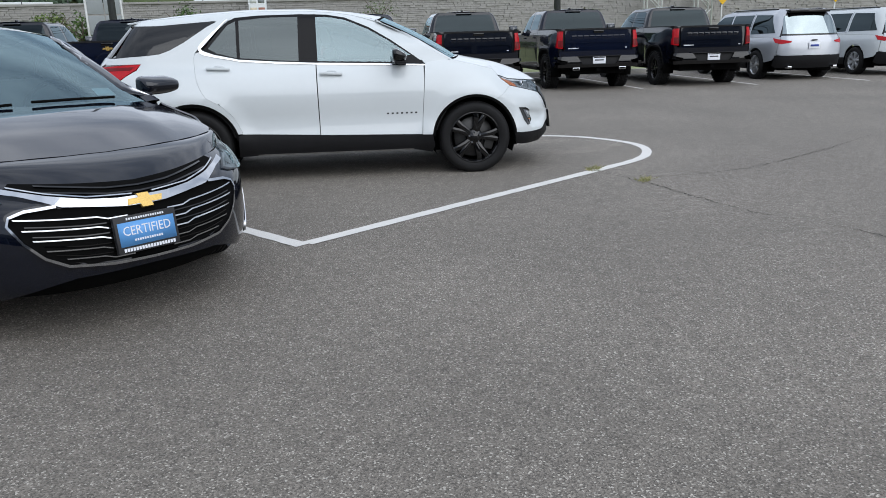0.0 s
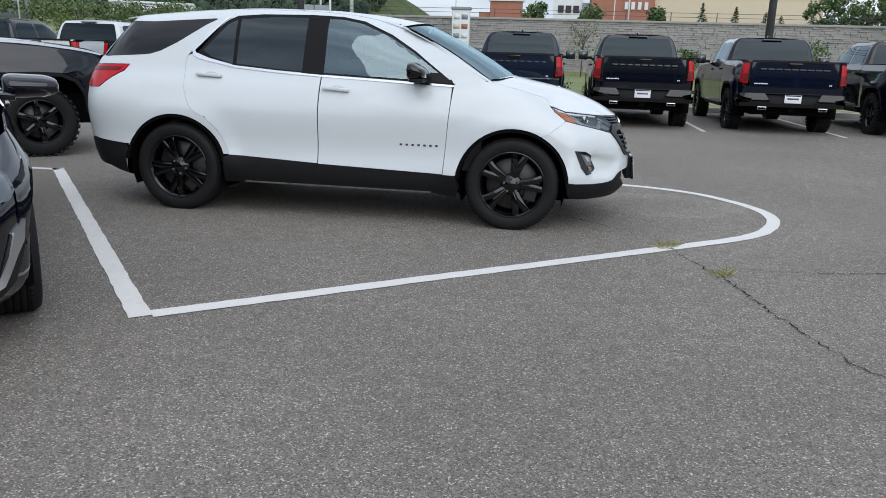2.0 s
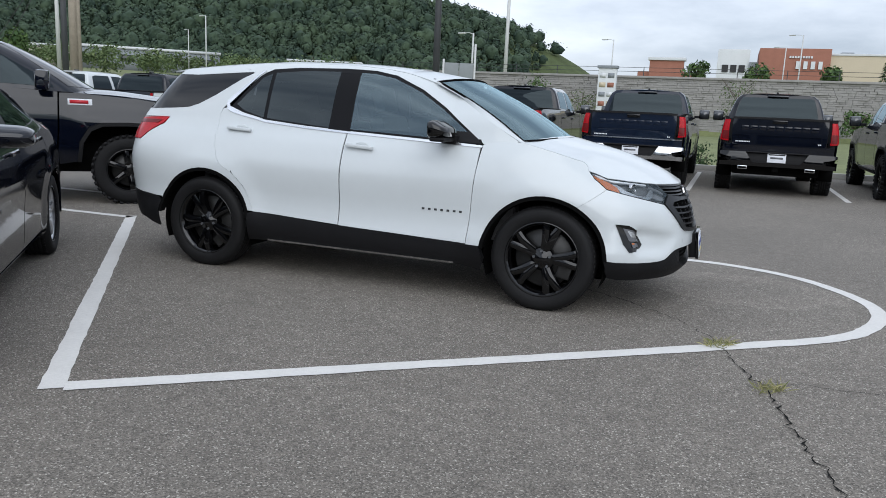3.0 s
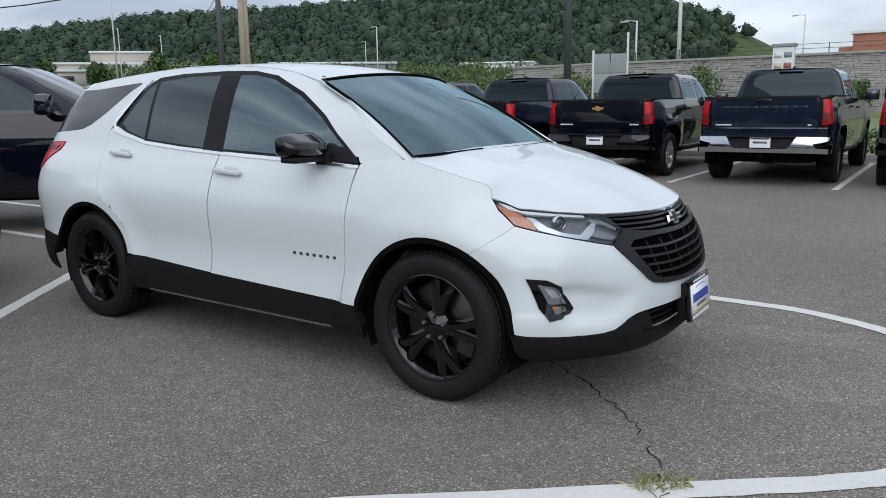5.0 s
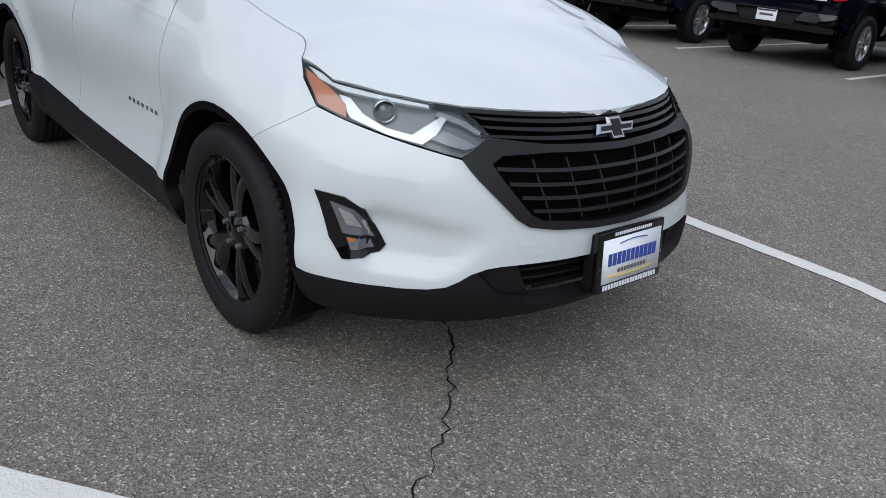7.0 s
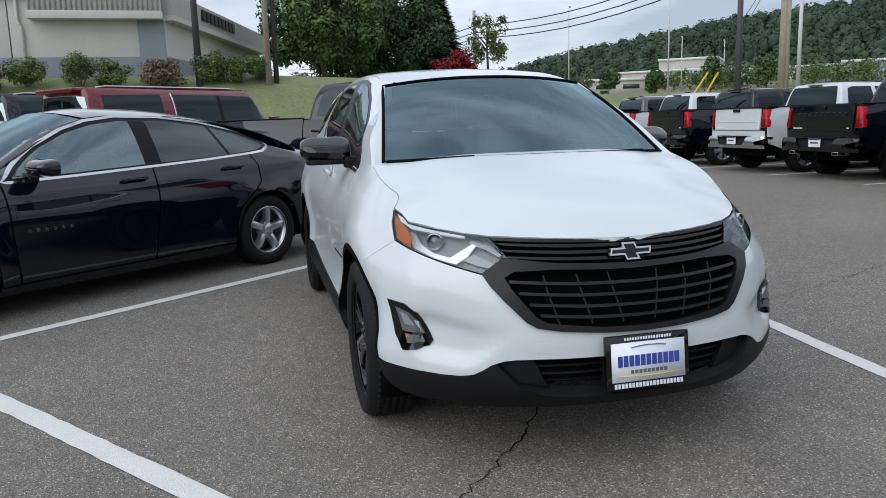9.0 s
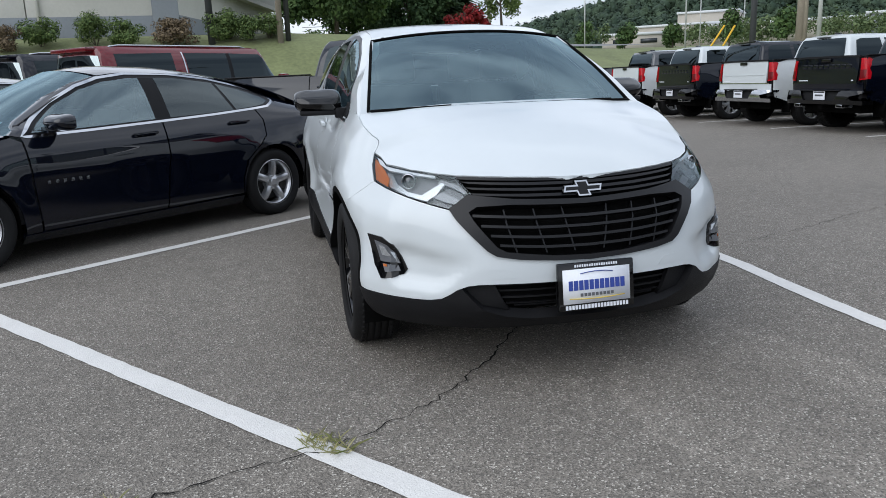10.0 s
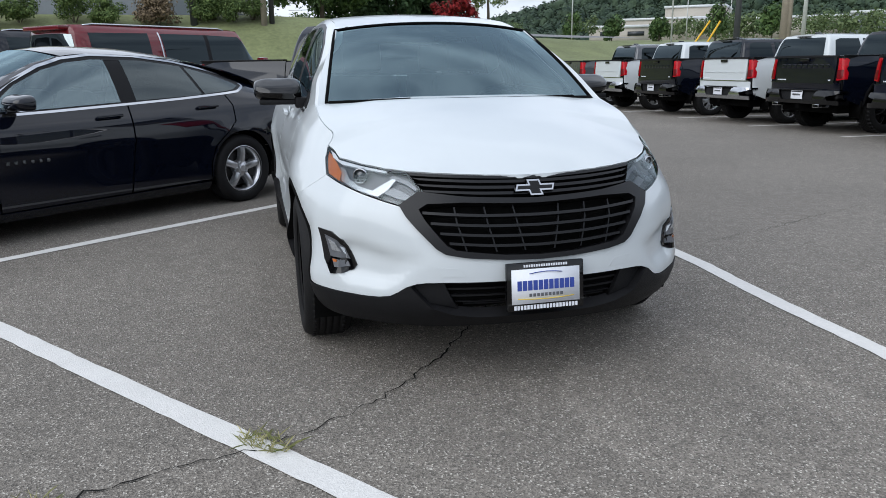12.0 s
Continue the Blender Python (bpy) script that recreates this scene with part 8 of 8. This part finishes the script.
for x, y, h, r, leaf in ((-12.6, 33.0, 2.6, 1.2, LEAF), (-8.2, 36.4, 3.0, 1.3, LEAF), (-5.5, 36.6, 2.6, 1.2, LEAF_BROWN), (2.5, 36.3, 3.4, 1.4, LEAF_BROWN), (-1.0, 36.6, 2.0, 0.9, LEAF), (14.0, 36.3, 2.6, 1.2, LEAF), (-14.5, 34.5, 2.8, 1.3, LEAF_LIGHT), (-17.5, 30, 3.2, 1.4, LEAF_LIGHT), (-20, 33, 4.0, 1.6, LEAF), (-23, 30, 3.4, 1.5, LEAF_LIGHT), (20, 36.4, 2.2, 1.0, LEAF_BROWN), (8.0, 36.5, 1.8, 0.8, LEAF)):
    if leaf is LEAF_BROWN:
        tree(x, y, h, r, LEAF_FIELD, "thin sapling with sparse dull leaves before the wall", 420, 0.06, 1.0, None, 16, 0.4)
    else:
        tree(x, y, h, r, leaf, "small young tree in front of the stone wall", 900, 0.085)
for x, y, h in ((17.3, 60, 2.3), (18.6, 60.5, 2.1), (20.9, 60, 2.5), (22.5, 60.4, 2.2), (24.3, 60, 2.4), (26.4, 60.3, 2.3)):
    conifer(x, y, h, 0.85, LEAF_DARK, "small ornamental spruce above the stone wall", 420)
for x, y, h in ((33.5, 98, 8.4), (37, 93, 7.6), (41, 98, 9.0), (45.5, 93, 8.2), (51, 97, 9.2), (57, 93, 8.4)):
    tree(x, y, h, 3.4, LEAF, "broad green tree at the end of the store", 2600, 0.2, 1.1, None, 24)
for x, y, h in ((24.5, 108, 6), (29.5, 108, 4.6), (20, 108, 6.4), (44, 104, 5.2), (38, 106, 4.8), (52, 104, 5.5)):
    conifer(x, y, h, 1.5, LEAF_DARK, "small ornamental spruce before the store", 420)
for x, y in ((-3, 105), (4.5, 106), (14.0, 110)):
    tree(x, y, 6.2, 2.0, LEAF, "young street tree before the store", 500, 0.3)
for x, y, r in ((1.6, 17.4, 0.55), (2.6, 17.6, 0.5), (4.9, 18.2, 0.45), (-5.6, 19, 0.7), (-12, 20, 0.9)):
    bush(x, y, r, LEAF_DARK if r > 0.5 else LEAF_LIGHT, "low clipped shrub on the grass strip", r * 0.8, 420)

# road climbing in the distance
bm = bmesh.new()
pts = [(-60, 31, 3.4), (-80, 29.5, 4.7), (-110, 26, 6.5), (-150, 20, 8.6)]
rows = []
for i, (x, y, z) in enumerate(pts):
    a, b2 = Vector(pts[max(i - 1, 0)][:2]), Vector(pts[min(i + 1, len(pts) - 1)][:2])
    d = (b2 - a).normalized()
    rows.append([bm.verts.new((x - d.y * s * 3.8, y + d.x * s * 3.8, max(z, land(x - d.y * 5, y + d.x * 5) + 0.1, land(x + d.y * 5, y - d.x * 5) + 0.1))) for s in (-1, 1)])
for i in range(len(rows) - 1):
    bm.faces.new((rows[i][0], rows[i][1], rows[i + 1][1], rows[i + 1][0]))
bmesh.ops.recalc_face_normals(bm, faces=bm.faces)
tagged(link("road", bm, ROAD, flat=True), "grey public road climbing away behind the lot", "road", kind="structure")

# far commercial buildings
STORE_GREY = mat("store_render", (0.40, 0.37, 0.32), 0.9, var=0.1, scale=0.5)


def far_store(x, y, w, d, h, turn, material, label):
    z = land(x, y)
    t = thing("far_building", pose(x, y, z, 0, 0, turn), label, "building", "far commercial buildings")
    part("wall", boxed(-w / 2, w / 2, -d / 2, d / 2, -1, h), material, t)
    part("roof_edge", boxed(-w / 2 - 0.2, w / 2 + 0.2, -d / 2 - 0.2, d / 2 + 0.2, h, h + 0.5), PALE, t)
    for k in range(int(w / 5)):
        part("window", boxed(-w / 2 + 2 + 5 * k, -w / 2 + 5 + 5 * k, -d / 2 - 0.1, -d / 2, h * 0.35, h * 0.7), DARK_GLASS, t)


far_store(-142, 112, 34, 20, 3.6, 50, STORE_GREY, "long grey-tan flat-roofed commercial building")
far_store(-160, 104, 13, 16, 7.4, 50, STORE_GREY, "taller tan office block with flat roof")
far_store(-163, 99, 22, 16, 5.0, 50, STORE_GREY, "tan office wing with flat roof")
far_store(-112, 122, 26, 18, 3.6, 45, BUILD_GREY, "low grey commercial building before the hill")
far_store(-86, 150, 16, 14, 3.8, 25, PALE, "pale low commercial building before the hill")
far_store(-64, 160, 14, 12, 3.4, 20, PALE, "white low commercial building before the hill")
far_store(-132, 70, 12, 10, 2.2, 60, STORE_GREY, "low tan roadside building")

# wooded hill
def hill_height(a, d):
    """Height by bearing a (degrees left of straight ahead) and distance."""
    ridge = curve((2, 0), (4.5, 0), (7.7, 9), (13.1, 33), (19.8, 49), (29, 58), (36, 53), (44, 48), (52, 43), (60, 35), (66, 27), (70, 20), (76, 5), (90, 0))(a)
    return ridge * smooth(300, 455, d) + 3


bm = bmesh.new()
na, nd = 60, 14
hv = []
for i in range(na + 1):
    a = 2 + 92 * i / na
    col = []
    for j in range(nd + 1):
        d = 280 + 240 * j / nd
        col.append(bm.verts.new((3 - d * math.sin(radians(a)), -4 + d * math.cos(radians(a)), hill_height(a, d) * (1 - 0.4 * smooth(460, 520, d)))))
    hv.append(col)
for i in range(na):
    for j in range(nd):
        bm.faces.new((hv[i][j], hv[i][j + 1], hv[i + 1][j + 1], hv[i + 1][j]))
bmesh.ops.recalc_face_normals(bm, faces=bm.faces)
HILL_GRASS = mat("hill_scrub", (0.072, 0.092, 0.040), 0.95, var=0.45, scale=0.12, bump=0.8, bump_scale=0.6, spec=0.1)
tagged(link("hillside", bm, HILL_GRASS), "green grassy hill slope behind the lot", "hill", kind="structure")
def canopy_material():
    m = foliage("hill_canopy_clumps", (0.016, 0.034, 0.024), (0.066, 0.100, 0.056))
    n, l = m.node_tree.nodes, m.node_tree.links
    ramp = [q for q in n if q.type == "VALTORGB"][0]
    geo = [q for q in n if q.type == "NEW_GEOMETRY"][0]
    co, tex, mx = n.new("ShaderNodeTexCoord"), n.new("ShaderNodeTexNoise"), n.new("ShaderNodeMath")
    tex.inputs["Scale"].default_value = 0.075
    tex.inputs["Detail"].default_value = 5
    ad = n.new("ShaderNodeMath")
    ad.operation = "MULTIPLY_ADD"
    ad.inputs[1].default_value = 0.45
    mx.operation = "MULTIPLY_ADD"
    mx.inputs[1].default_value = 1.9
    mx.inputs[2].default_value = -0.72
    l.new(co.outputs["Object"], tex.inputs["Vector"])
    l.new(tex.outputs["Fac"], mx.inputs[0])
    l.new(geo.outputs["Random Per Island"], ad.inputs[0])
    l.new(mx.outputs[0], ad.inputs[2])
    l.new(ad.outputs[0], ramp.inputs["Fac"])
    return m


rng = random.Random(5)
hv_co, hv_fa = [], []
for _ in range(10500):
    a = rng.uniform(12.5, 88)
    d = 285 + 185 * rng.random() ** 0.8
    if a < 20 and rng.random() < (0.98 if a < 13.5 else 0.98 - (a - 13.5) * 0.15):
        continue
    x, y, z = 3 - d * math.sin(radians(a)), -4 + d * math.cos(radians(a)), hill_height(a, d)
    s = rng.choice((1.1, 1.6, 2.1, 2.6, 3.2, 4.2)) * rng.uniform(0.8, 1.2)
    k = rng.uniform(0.8, 1.9) if s < 3 else rng.uniform(0.7, 1.1)
    i0 = len(hv_co)
    for e in (-0.6, 0.0, 0.55):
        for j in range(7):
            q = math.sqrt(1 - e * e) * s * rng.uniform(0.45, 0.95)
            hv_co.append(Vector((x + q * math.cos(0.9 * j + e), y + q * math.sin(0.9 * j + e), z + s * k * (0.9 + 0.9 * e))))
    hv_co.append(Vector((x, y, z + s * k * 1.75)))
    for j in range(7):
        g = (j + 1) % 7
        hv_fa += [(i0 + j, i0 + g, i0 + 7 + g, i0 + 7 + j), (i0 + 7 + j, i0 + 7 + g, i0 + 14 + g, i0 + 14 + j), (i0 + 14 + j, i0 + 14 + g, i0 + 21)]
    for _ in range(34):
        t, e = rng.uniform(0, 6.283), rng.uniform(-0.3, 1.0)
        q = math.sqrt(1 - e * e) * rng.uniform(0.6, 1.25)
        nx, ny, nz = q * math.cos(t), q * math.sin(t), e
        p = Vector((x + s * nx, y + s * ny, z + s * k * (0.9 + nz)))
        nrm = Vector((nx + rng.uniform(-0.5, 0.5), ny + rng.uniform(-0.5, 0.5), nz + rng.uniform(-0.3, 0.6))).normalized()
        u = nrm.orthogonal().normalized()
        v = nrm.cross(u)
        g = rng.uniform(0.3, 0.95)
        i0 = len(hv_co)
        r = rng.uniform(0, 1.57)
        u, v = u * math.cos(r) + v * math.sin(r), v * math.cos(r) - u * math.sin(r)
        hv_co += [p + u * g, p + v * g * 0.8, p - u * g, p - v * g * 0.7]
        hv_fa.append((i0, i0 + 1, i0 + 2, i0 + 3))
woods_me = bpy.data.meshes.new("hill_woods")
woods_me.from_pydata(hv_co, [], hv_fa)
woods_me.materials.append(canopy_material())
woods_me.polygons.foreach_set("use_smooth", [True] * len(woods_me.polygons))
tagged(new("hill_woods", woods_me), "dense dark green woodland covering the hill", "trees", kind="stuff")
bm = bmesh.new()
for _ in range(700):
    a = rng.uniform(20, 92)
    d = rng.uniform(120, 270)
    x, y = 3 - d * math.sin(radians(a)), -4 + d * math.cos(radians(a))
    if abs(x + 95) < 22 and abs(y - 32) < 18 or a > 58 and rng.random() < 0.85:
        continue
    leaf_cloud(bm, Vector((x, y, land(x, y) + 2.2)), rng.uniform(1.6, 3.4), 190, 0.27, 0.9, 8, rng)
tagged(link("field_trees", bm, LEAF_FIELD, flat=True), "light green scrub and young trees before the hill", "trees", kind="stuff")

weed(2.53, -1.11, 0.11, 110, 3)
weed(2.78, -1.80, 0.11, 80, 4)
